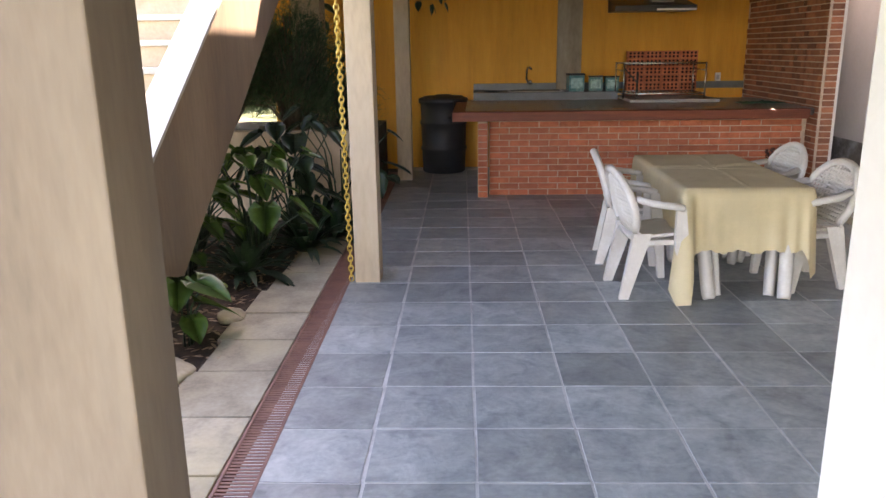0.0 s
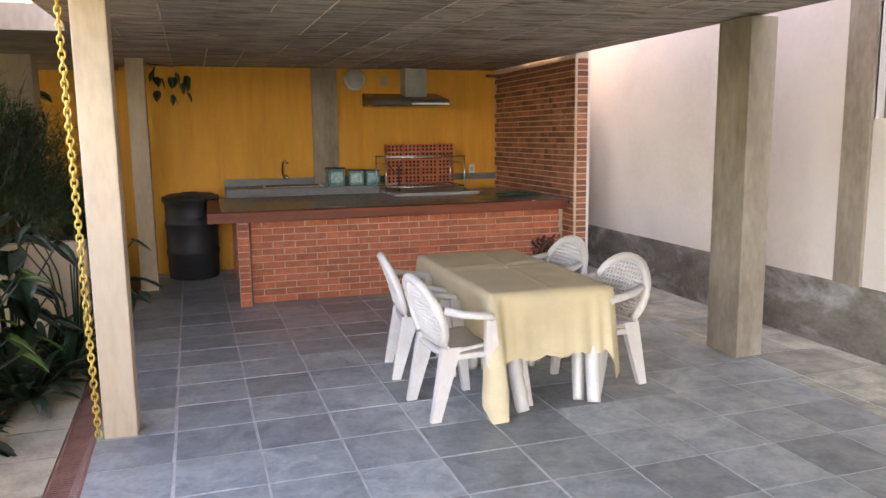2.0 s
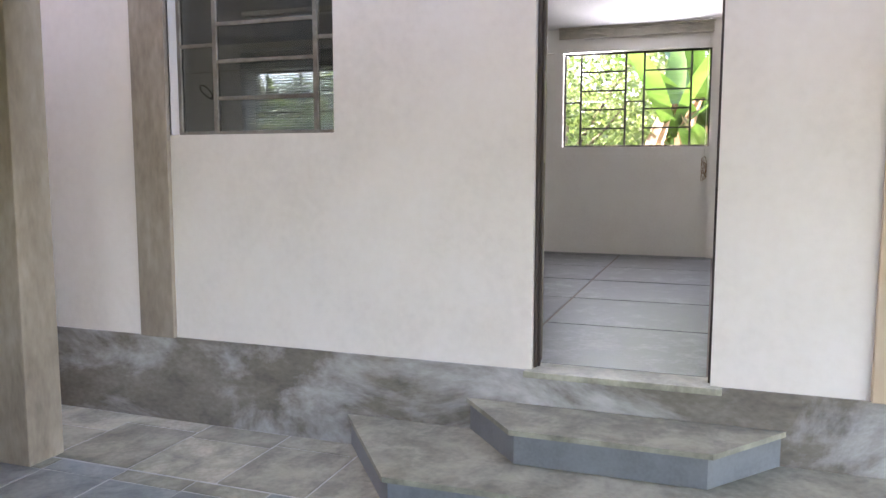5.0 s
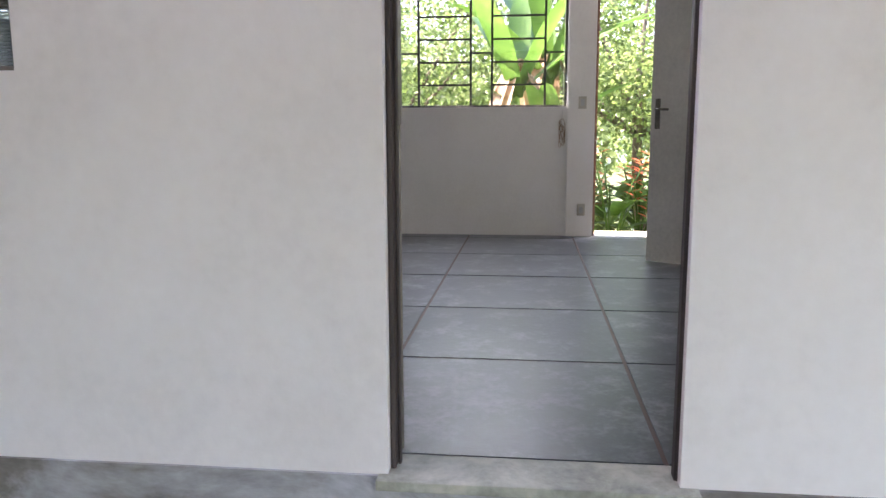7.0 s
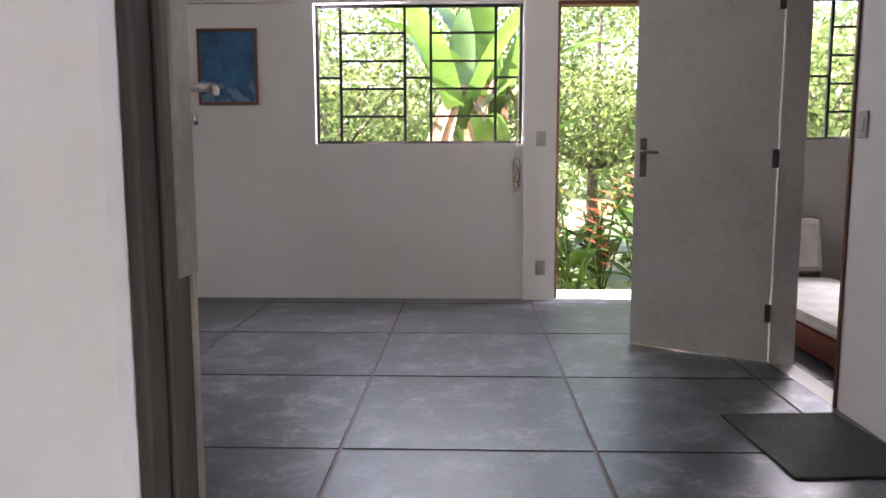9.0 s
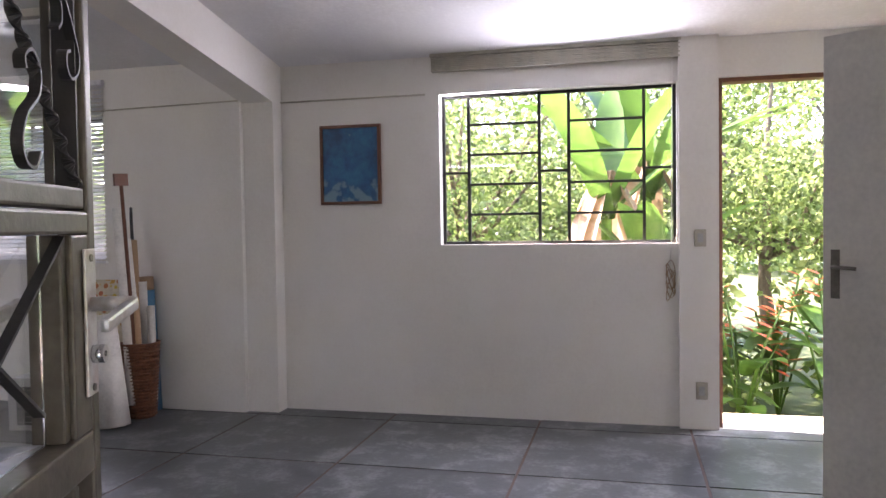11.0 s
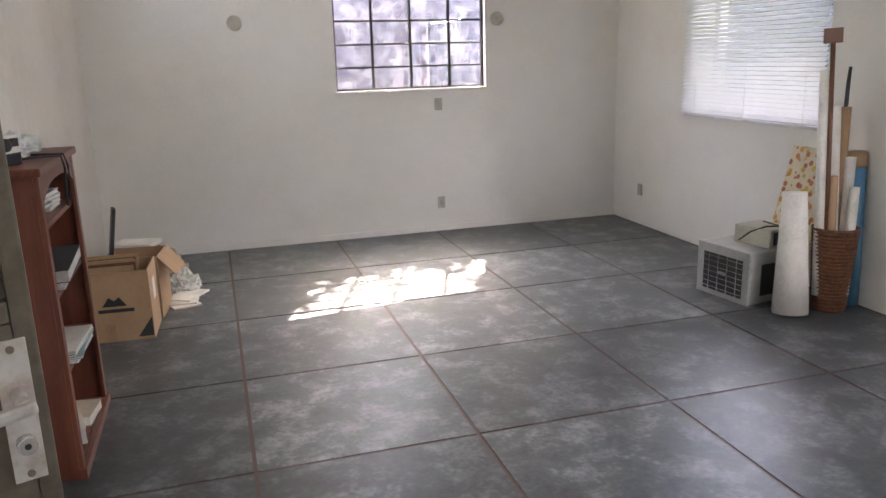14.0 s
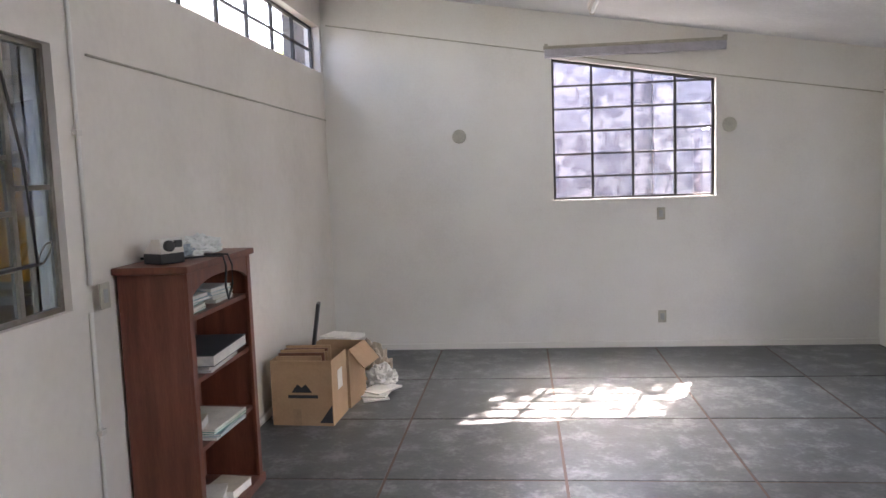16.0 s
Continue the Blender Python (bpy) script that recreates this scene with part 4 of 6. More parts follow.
    part("pot", lathe(bmesh.new(), [(0.09, -0.01), (0.12, 0.16), (0.125, 0.17), (0.11, 0.17), (0.1, 0.15), (0.0, 0.14)], 20, 3.95, 8.72), M_BRICK_DK, c)


dried_bush()


def chain():
    c = thing("plastic_chain", (0, 0, 0), 0, "yellow plastic chain hanging against the front column", "chain")
    ring = [(0.016 * math.cos(a), 0.0, 0.026 * math.sin(a)) for a in np.linspace(0, 2 * math.pi, 11)[:-1]]
    flat = mesh_of("link", sweep(bmesh.new(), ring, 0.0055, 5, closed=True), M_CHAIN)
    for i in range(66):
        z = 0.022 + i * 0.0365
        piece("link", flat, c, pose(-0.035 - 0.025 * (z / 2.4), 5.885, z, 0, 0, 90 * (i % 2)))
    part("hook", sweep(bmesh.new(), [(-0.07, 5.885, 2.42), (-0.03, 5.885, 2.46), (0.0, 5.885, 2.40)], 0.006, 6), M_IRON, c)


chain()


# ---- garden beside the patio ----
def drain():
    c = thing("floor_drain", (0, 0, 0), 0, "rust red metal channel drain grating along the patio", "drain", kind="structure")
    part("channel", bx(-0.175, -0.02, 1.5, 10.9, -0.058, -0.045, m=DRAIN), M_IRON, c)
    for x0 in (-0.178, -0.032):
        part("rail", bx(x0, x0 + 0.014, 1.5, 10.9, -0.045, 0.002, 0, DRAIN), M_RUST, c)
    m = mesh_of("grate_bar", bx(-0.066, 0.066, -0.0075, 0.0075, -0.012, 0.0), M_RUST)
    far = bmesh.new()
    y = 2.95
    n = 0
    while y < 10.8:
        if n < 130:
            piece("grate_bar", m, c, DRAIN @ pose(-0.098, y, -0.001))
        else:
            box(far, -0.164, -0.032, y - 0.0075, y + 0.0075, -0.013, -0.001, 0, DRAIN)
        n += 1
        y += 0.0245
    part("far_bars", far, M_RUST, c, kind="stuff")


DRAIN = Matrix.Translation((0.045, 3.2, 0)) @ Matrix.Rotation(radians(1.55), 4, "Z") @ Matrix.Translation((0, -3.2, 0))
drain()
solid("garden_bed", bx(-7.0, -0.14, 3.0, 11.2, -0.055, -0.02), M_SOIL, "dark garden soil with leaf litter", "soil", "structure")


def pavers():
    c = thing("paver_border", (0, 0, 0), 0, "mossy worn concrete paver border between bed and drain", "pavement", kind="structure")
    part("bed", bx(-0.56, -0.14, 1.5, 9.6, -0.05, -0.018, 0, DRAIN), M_PAVER, c)
    y = 1.6
    while y < 9.4:
        h = random.uniform(0.42, 0.52)
        wl = -0.64 + random.uniform(-0.03, 0.03) + 0.045 * (y - 3.9)
        bm = bx(min(wl, -0.35), -0.185, y, y + h - 0.012, -0.02, -0.002 + random.uniform(0, 0.006), 0.006, DRAIN)
        ob = part("paver", bm, M_PAVER, c)
        y += h


pavers()


def stair():
    c = thing("garden_stair", (0, 0, 0), 0, "concrete garden stair with a sloping parapet", "stair", kind="structure")
    bm = bmesh.new()
    prism(bm, [(3.35, -0.05), (4.55, -0.05), (7.9, 2.10), (7.9, 3.12), (3.35, 0.10)], "x", -1.02, -0.90)
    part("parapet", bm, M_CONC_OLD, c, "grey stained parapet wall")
    bm = bmesh.new()
    prism(bm, [(3.35, 0.101), (7.9, 3.121), (7.9, 3.151), (3.35, 0.131)], "x", -1.06, -0.86)
    part("coping", bm, M_STEPTOP, c, "pale worn coping")
    for i in range(13):
        y, z = 4.0 + i * 0.285, i * 0.185
        st = part("riser", bx(-2.7, -1.021, y, y + 0.60, z - 0.12 if i else -0.05, z + 0.145, 0.004), M_STEP, c)
        part("tread", bx(-2.7, -1.021, y - 0.035, y + 0.29, z + 0.146, z + 0.185, 0.004), M_STEPTOP, st, "grey worn tread")


stair()
# Unseen landing, assumed here to shade the yellow wall's end and far column.
solid("stair_landing", bx(-3.0, -0.31, 7.72, BACK_Y, 2.41, 2.60, 0.006), M_CONC, "assumed concrete landing slab at the stair head, added to shade the garden end", "landing", "structure")
solid("planter_wall", bx(-2.9, -0.32, 7.95, 8.12, -0.05, 0.84, 0.01), M_CONC_PALE, "low pale planter wall at the end of the bed", "planter", "structure")
solid("planter_soil", bx(-2.9, -0.32, 8.121, 10.6, -0.05, 0.70), M_SOIL, "raised soil behind the planter wall", "soil", "structure")


def leaf_blade(bm, base, tip, width, droop=0.2, seg=5, fold=0.15):
    """A bent leaf with a mid fold, tapered to its tip."""
    base, tip = Vector(base), Vector(tip)
    d = tip - base
    side = d.cross(Vector((0, 0, 1)))
    side = side.normalized() if side.length > 1e-5 else Vector((1, 0, 0))
    up = side.cross(d).normalized()
    rows = []
    for i in range(seg + 1):
        t = i / seg
        w = width * (math.sin(math.pi * min(1, 0.12 + 0.88 * t)) ** 0.7 if t < 1 else 0.02)
        p = base + d * t - Vector((0, 0, 1)) * droop * d.length * t * t
        rows.append([bm.verts.new(p - side * w + up * fold * w), bm.verts.new(p), bm.verts.new(p + side * w + up * fold * w)])
    for a, b in zip(rows, rows[1:]):
        for j in range(2):
            f = bm.faces.new((a[j], a[j + 1], b[j + 1], b[j]))
            f.smooth = True


def heart_leaf(bm, p, d, size):
    """A broad heart-shaped leaf at p that hangs towards d."""
    d = Vector(d).normalized()
    side = d.cross(Vector((0, 0, 1))).normalized()
    up = side.cross(d)
    outline = [(0, 0.12), (0.30, -0.15), (0.50, 0.15), (0.46, 0.48), (0.25, 0.82), (0, 1.12)]
    mid = [bm.verts.new(Vector(p) + d * size * v + up * size * 0.06 * math.sin(v * 3)) for _, v in outline]
    for s in (-1, 1):
        edge = [bm.verts.new(Vector(p) + side * s * u * size + d * v * size + up * size * (0.14 * u + 0.02)) for u, v in outline[1:-1]]
        chain_ = [mid[0]] + edge + [mid[-1]]
        for i in range(len(chain_) - 1):
            vs = []
            for v in (mid[i], chain_[i], chain_[i + 1], mid[i + 1]):
                if v not in vs:
                    vs.append(v)
            if len(vs) > 2:
                f = bm.faces.new(vs)
                f.smooth = True


def broad_plant(x, y, h, n, size, name="broad_leaf_plant", mat_=None, label="leafy garden plant with broad heart shaped leaves", spread=0.5, z0=-0.03):
    c = thing(name, (x, y, z0), 0, label, "plant", "garden plants")
    stems = bmesh.new()
    for i in range(n):
        a = random.uniform(0, 2 * math.pi)
        hh = h * random.uniform(0.35, 1.0)
        r = spread * random.uniform(0.2, 1.0)
        p = Vector((r * math.cos(a), r * math.sin(a), hh))
        sweep(stems, [(0.04 * math.cos(a), 0.04 * math.sin(a), 0), (p.x * 0.4, p.y * 0.4, hh * 0.65), p], 0.009, 5, 0.005)
        leaf = bmesh.new()
        heart_leaf(leaf, p, (math.cos(a) + random.uniform(-0.5, 0.5), math.sin(a) + random.uniform(-0.5, 0.5), random.uniform(-1.3, -0.3)), size * random.uniform(0.6, 1.15))
        part("leaf", leaf, mat_ or M_LEAF_BIG, c)
    part("stalk", stems, M_LEAF_DARK, c, kind="stuff")


def strap_plant(x, y, n, length, label="clump of dark arching strap leaves in the bed", mat_=None, w=0.03, z0=-0.03, droop=0.5):
    c = thing("strap_leaf_plant", (x, y, z0), 0, label, "plant", "garden plants")
    bm = bmesh.new()
    for i in range(n):
        a, e = random.uniform(0, 2 * math.pi), random.uniform(0.25, 1.25)
        l = length * random.uniform(0.6, 1.1)
        leaf_blade(bm, (0.04 * math.cos(a), 0.04 * math.sin(a), 0.02), (l * math.cos(a) * math.cos(e), l * math.sin(a) * math.cos(e), 0.1 + l * math.sin(e)), w, droop, 6)
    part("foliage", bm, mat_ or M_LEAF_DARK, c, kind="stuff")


# Plants beyond y 7 get the dark leaves, shade painted into their colour.
for x, y, h, n, sz in ((-0.86, 6.4, 0.95, 26, 0.20), (-1.25, 5.9, 0.80, 22, 0.20), (-0.75, 7.3, 1.05, 26, 0.22), (-1.5, 6.9, 1.1, 26, 0.22), (-0.42, 7.75, 1.15, 16, 0.24)):
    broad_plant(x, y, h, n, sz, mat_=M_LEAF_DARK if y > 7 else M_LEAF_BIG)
broad_plant(-0.80, 4.75, 0.42, 5, 0.24, spread=0.18, label="young plant with a few upright heart shaped leaves")
broad_plant(-0.83, 3.95, 0.22, 12, 0.10, spread=0.16, label="low bright green creeper at the paver edge")
for x, y, n, l in ((-0.55, 6.75, 60, 0.62), (-0.85, 6.05, 50, 0.55), (-0.40, 7.2, 55, 0.60), (-1.1, 6.9, 45, 0.6), (-0.62, 7.7, 45, 0.6)):
    strap_plant(x, y, n, l)


def feather_bush(x, y, z0, h, n, r):
    c = thing("feathery_bush", (x, y, z0), 0, "fine feathery green bush behind the planter wall", "bush", "garden bushes")
    bm, st = bmesh.new(), bmesh.new()
    for i in range(n):
        a = random.uniform(0, 2 * math.pi)
        rr = r * math.sqrt(random.random())
        hh = h * random.uniform(0.35, 1.0) * (1 - 0.35 * rr / r)
        top = Vector((rr * math.cos(a), rr * math.sin(a), hh))
        if i % 6 == 0:
            sweep(st, [(0, 0, 0), top * 0.5 + Vector((0, 0, 0.1 * h)), top], 0.010, 4, 0.004)
        for k in range(7):
            d = Vector((random.gauss(0, 1), random.gauss(0, 1), random.gauss(0.2, 0.8))).normalized() * random.uniform(0.10, 0.24)
            q = top + Vector((random.gauss(0, 0.05), random.gauss(0, 0.05), random.gauss(0, 0.07)))
            s = d.cross(Vector((0.3, 0.5, 1))).normalized() * 0.0045
            bm.faces.new([bm.verts.new(q - s), bm.verts.new(q + s), bm.verts.new(q + d)])
    part("stalk", st, M_BARK, c, kind="stuff")
    part("foliage", bm, M_LEAF_FEATHER, c, kind="stuff")


feather_bush(-1.05, 8.7, 0.68, 1.5, 900, 0.55)
feather_bush(-1.75, 8.6, 0.68, 1.6, 900, 0.65)
feather_bush(-0.55, 8.6, 0.68, 0.7, 350, 0.35)


broad_plant(-1.45, 10.3, 1.55, 50, 0.22, name="tall_shrub", mat_=M_LEAF_DARK, label="tall leafy shrub before the yellow wall, shade put into its dark leaves", spread=0.75, z0=0.68)


def hanging_vine():
    c = thing("hanging_vine", (0.10, 10.45, 2.30), 0, "small vine hanging under the slab by the back column", "plant")
    bm = bmesh.new()
    for i in range(16):
        heart_leaf(bm, (random.uniform(0, 0.42), random.uniform(-0.1, 0.1), random.uniform(-0.22, 0.12)), (random.uniform(-0.4, 0.4), random.uniform(-0.6, 0.2), -1), 0.10)
    part("foliage", bm, M_LEAF_DARK, c)
    part("stem", sweep(bmesh.new(), [(-0.05, 0, 0.13), (0.2, 0, 0.10), (0.42, 0, 0.13)], 0.006, 5), M_BARK, c)


hanging_vine()


def litter():
    bm = bmesh.new()
    for i in range(1500):
        x, y = random.uniform(-2.2, -0.55), random.uniform(3.1, 7.6)
        a = random.uniform(0, 6.28)
        leaf_blade(bm, (x, y, -0.015), (x + 0.06 * math.cos(a), y + 0.06 * math.sin(a), -0.012 + random.uniform(0, 0.02)), 0.012, 0.0, 2)
    solid("leaf_litter", bm, M_DRYLEAF, "scattered dry leaves over the garden soil", "leaf litter", "stuff")


litter()


def stones():
    for x, y, s in ((-0.72, 4.30, 0.10), (-0.66, 5.15, 0.07), (-0.95, 4.6, 0.06)):
        bm = bmesh.new()
        bmesh.ops.create_icosphere(bm, subdivisions=3, radius=1)
        for v in bm.verts:
            k = 1 + 0.3 * noise.noise(v.co * 1.3 + Vector((x * 9, y, 0)))
            v.co = Vector((v.co.x * s * 1.2 * k, v.co.y * s * 1.6 * k, v.co.z * s * 0.5 * k))
        for f in bm.faces:
            f.smooth = True
        ob = solid("garden_stone", bm, M_PAVER, "pale rounded stone lying at the edge of the bed", "stone", group="garden stones")
        ob.location = (x, y, 0.005)


stones()

# ---- doors and windows of the room ----


def house_door():
    """Frame in the opening, and an iron leaf with scrollwork that stands open into the room."""
    f = thing("door_frame", (0, 0, 0), 0, "dark weathered frame of the house door", "door frame", kind="structure")
    part("jamb", bx(WALL_X + 0.035, IN_X + 0.005, DOOR_Y1 - 0.018, DOOR_Y1 - 0.001, FLOOR + 0.002, DOOR_Z1, 0.006), M_FRAMEWOOD, f)
    part("jamb", bx(WALL_X + 0.0405, WALL_X + 0.085, 2.7005, 2.753, FLOOR + 0.002, DOOR_Z1, 0.005), M_FRAMEWOOD, f)
    part("head", bx(WALL_X + 0.035, IN_X + 0.005, DOOR_Y0 + 0.029, DOOR_Y1 - 0.019, DOOR_Z1 - 0.05, DOOR_Z1 - 0.001, 0.006), M_FRAMEWOOD, f)
    part("stop", bx(WALL_X + 0.07, IN_X - 0.055, DOOR_Y1 - 0.028, DOOR_Y1 - 0.019, FLOOR + 0.002, DOOR_Z1 - 0.05, 0.004), M_FRAMEWOOD, f)
    part("strike_plate", bx(IN_X - 0.045, IN_X + 0.008, DOOR_Y1 - 0.026, DOOR_Y1 - 0.019, 1.55, 2.0, 0.003), M_GREYIRON, f, "rusty strike plate")
    # leaf: local x from hinge to free edge
    a = math.degrees(math.atan2(0.295, 0.79))
    d = thing("iron_door", (5.25, 3.59, 0.0), a, "olive grey iron and glass door with scrollwork, standing open", "door")
    W, Z0, Z1, t = 0.826, FLOOR + 0.015, DOOR_Z1 - 0.06, 0.020
    for x0, x1, b0, b1 in ((0.0, 0.028, 0.0285, 0.047), (W - 0.026, W, W - 0.045, W - 0.0265)):
        st = part("stile", bx(x0, x1, -t, t, Z0, Z1, 0.004), M_GREENIRON, d)
        part("bead", bx(b0, b1, -0.012, 0.030, 1.978, Z1 - 0.061, 0.003), M_GREENIRON, st)
        # Solid black strip paints the shade of the groove by the bead.
        part("channel", bx(b0 - 0.002, b0 + 0.001, -0.016, 0.012, 1.978, Z1 - 0.061), M_IRON, st, "black strip for the shaded groove beside the glazing bead")
    for z0, z1 in ((Z0, Z0 + 0.12), (1.600, 1.655), (1.948, 1.976), (1.916, 1.945), (Z1 - 0.06, Z1)):
        rl = part("rail", bx(0.0285, W - 0.0265, -t + (0.004 if z0 == 1.948 else 0), t, z0, z1, 0.004), M_GREENIRON, d)
    part("lock_box", bx(W - 0.084, W - 0.0265, -t + 0.001, t - 0.001, 1.656, 1.915, 0.003), M_GREENIRON, d)
    part("inner_stile", bx(W - 0.102, W - 0.0845, -t + 0.008, t + 0.012, 1.656, 1.915, 0.003), M_GREENIRON, d)
    part("mid_bar", bx(W - 0.102, W - 0.0845, -t, t, Z0 + 0.121, 1.599, 0.003), M_GREENIRON, d)
    worn = mat("worn_chrome", (0.74, 0.72, 0.70), (0.52, 0.46, 0.42), (0.84, 0.83, 0.82), scale=18, fine=90, rough=0.32, bump=0.1, metal=0.55,
               stain=(0.42, 0.29, 0.22), stain_scale=16, stain_amount=0.6)
    for s in (-1, 1):
        yy = s * t
        plate = part("lock_plate", bx(W - 0.052, W - 0.014, min(yy, yy + s * 0.004), max(yy, yy + s * 0.004), 1.703, 1.896, 0.001), worn, d, "worn chrome lock plate")
        for z in (1.884, 1.713):
            part("screw", lathe_y(0.005, yy + s * 0.004, yy + s * 0.006, W - 0.033, z), M_GREYIRON, plate)
        part("cylinder", lathe_y(0.012, yy + s * 0.004, yy + s * 0.020, W - 0.033, 1.757), M_CHROME, plate)
        part("keyway", lathe_y(0.004, yy + s * 0.020, yy + s * 0.0206, W - 0.033, 1.757), M_IRON, plate)
        hd = part("handle", sweep(bmesh.new(), [(W - 0.033, yy, 1.823), (W - 0.033, yy + s * 0.055, 1.823)], 0.010, 10), worn, d, "chrome lever handle")
        gb = bmesh.new()
        box(gb, -0.115, 0.014, -0.006, 0.006, -0.009, 0.009, 0.005, pose(W - 0.033, yy + s * 0.055, 1.821, 0, -7, 0))
        part("grip", gb, worn, hd)
    # glass
    for x0, x1, z0, z1 in ((0.048, W - 0.046, 1.978, Z1 - 0.062), (0.0285, W - 0.103, 1.656, 1.915), (0.0285, W - 0.103, Z0 + 0.121, 1.599)):
        g = part("glass_pane", bx(x0, x1, 0.012, 0.017, z0, z1), M_GLASS, d)
        g.visible_shadow = False
    # scrollwork on the near side
    y = -0.012

    def twist(p, q, turns, n=90):
        bm = bmesh.new()
        p, q = Vector(p), Vector(q)
        dr = (q - p).normalized()
        s1 = dr.cross(Vector((0, 1, 0))).normalized()
        rings = []
        for i in range(n + 1):
            k = i / n
            an = turns * math.pi * k
            u = (s1 * math.cos(an) + Vector((0, 1, 0)) * math.sin(an))
            v = dr.cross(u)
            c0 = p + (q - p) * k
            rings.append([bm.verts.new(c0 + u * a1 * 0.0075 + v * b1 * 0.002) for a1, b1 in ((1, 1), (-1, 1), (-1, -1), (1, -1))])
        for a1, b1 in zip(rings, rings[1:]):
            for j in range(4):
                bm.faces.new((a1[j], a1[(j + 1) % 4], b1[(j + 1) % 4], b1[j]))
        return bm

    def ribbon(pts, flip):
        """A flat bar bent through the points, 13 mm deep and 4 mm thick."""
        fine = []
        P = [Vector((W - x if flip else x, y, z)) for x, z in pts]
        P = [P[0] * 2 - P[1], *P, P[-1] * 2 - P[-2]]
        for i in range(1, len(P) - 2):
            for k in range(5):
                u = k / 5
                p0, p1, p2, p3 = P[i - 1:i + 3]
                fine.append(0.5 * (2 * p1 + (p2 - p0) * u + (2 * p0 - 5 * p1 + 4 * p2 - p3) * u * u + (3 * p1 - p0 - 3 * p2 + p3) * u ** 3))
        bm = bmesh.new()
        rings = []
        for i, p in enumerate(fine):
            dr = (fine[min(i + 1, len(fine) - 1)] - fine[max(i - 1, 0)]).normalized()
            nr = dr.cross(Vector((0, 1, 0))) * 0.002
            rings.append([bm.verts.new(p + nr * a1 + Vector((0, 0.0065 * b1, 0))) for a1, b1 in ((1, 1), (-1, 1), (-1, -1), (1, -1))])
        for a1, b1 in zip(rings, rings[1:]):
            for j in range(4):
                bm.faces.new((a1[j], a1[(j + 1) % 4], b1[(j + 1) % 4], b1[j]))
        bm.faces.new(rings[0])
        bm.faces.new(rings[-1])
        bmesh.ops.recalc_face_normals(bm, faces=bm.faces[:])
        return bm

    curl = [(0.722, 2.166), (0.734, 2.178), (0.732, 2.200), (0.712, 2.212), (0.690, 2.203), (0.684, 2.235), (0.712, 2.246), (0.749, 2.207), (0.774, 2.176), (0.791, 2.145), (0.785, 2.124), (0.764, 2.113), (0.748, 2.124), (0.748, 2.142), (0.763, 2.148)]
    low = [(0.660, 2.010), (0.645, 1.992), (0.622, 1.996), (0.612, 2.020), (0.628, 2.050), (0.660, 2.075), (0.665, 2.105), (0.645, 2.122), (0.625, 2.112), (0.628, 2.095)]
    for flip in (False, True):
        part("scroll", ribbon(curl, flip), M_IRON, d, "black iron scroll")
        part("scroll", ribbon(low, flip), M_IRON, d, "black iron scroll")
        part("scroll", ribbon([(x, 4.60 - z) for x, z in curl], flip), M_IRON, d, "black iron scroll")
        ends = [(0.793, 1.972), (0.50, 2.268)]
        (xa, za), (xb, zb) = ends
        part("twisted_bar", twist((W - xa if flip else xa, y, za), (W - xb if flip else xb, y, zb), 12), M_IRON, d, "twisted black iron bar")
        part("twisted_bar", twist((W - xa if flip else xa, y, 4.74 - za), (W - xb if flip else xb, y, 4.74 - zb), 12), M_IRON, d, "twisted black iron bar")
    for p, q in (((W - 0.105, 1.912), (0.36, 1.66)), ((0.36, 1.912), (W - 0.105, 1.66)), ((0.36, 1.912), (0.03, 1.66)), ((0.03, 1.912), (0.36, 1.66)),
                 ((W - 0.105, 1.59), (0.36, 1.10)), ((0.03, 1.59), (0.36, 1.10)), ((W - 0.105, 0.66), (0.36, 1.10)), ((0.03, 0.66), (0.36, 1.10))):
        part("diagonal_bar", ribbon([p, q], False), M_IRON, d)
    for z in (0.75, 1.7, 2.55):
        part("hinge", lathe(bmesh.new(), [(0.012, z - 0.05), (0.012, z + 0.05)], 10, -0.006, 0.02), M_IRON, d)


def lathe_y(r, y0, y1, x, z):
    bm = lathe(bmesh.new(), [(r, y0), (r, y1)], 14)
    bmesh.ops.transform(bm, matrix=Matrix(((1, 0, 0, x), (0, 0, 1, 0), (0, 1, 0, z), (0, 0, 0, 1))), verts=bm.verts)
    bmesh.ops.recalc_face_normals(bm, faces=bm.faces[:])
    return bm


house_door()


def steel_window(name, axis, p, u0, u1, z0, z1, verticals, horizontals, material, label, bar=0.011, glass=M_GLASS):
    """Frame, glazing bars at u positions and (u0, u1, z) pieces, and one sheet of glass for each light between uprights."""
    c = thing(name, (0, 0, 0), 0, label, "window", kind="structure")

    def bar_box(a0, a1, b0, b1, d=0.016):
        return bx(p - d, p + d, a0, a1, b0, b1, 0.002) if axis == "x" else bx(a0, a1, p - d, p + d, b0, b1, 0.002)

    e = 0.022
    part("window_frame", bar_box(u0, u0 + e, z0, z1), material, c)
    part("window_frame", bar_box(u1 - e, u1, z0, z1), material, c)
    part("window_frame", bar_box(u0 + e, u1 - e, z0, z0 + e), material, c)
    part("window_frame", bar_box(u0 + e, u1 - e, z1 - e, z1), material, c)
    for u in verticals:
        part("mullion", bar_box(u - bar, u + bar, z0 + e, z1 - e), material, c)
    for a, b, z in horizontals:
        part("glazing_bar", bar_box(a, b, z - bar * 0.8, z + bar * 0.8, 0.013), material, c)
    if glass:
        us = [u0 + e, *sorted(verticals), u1 - e]
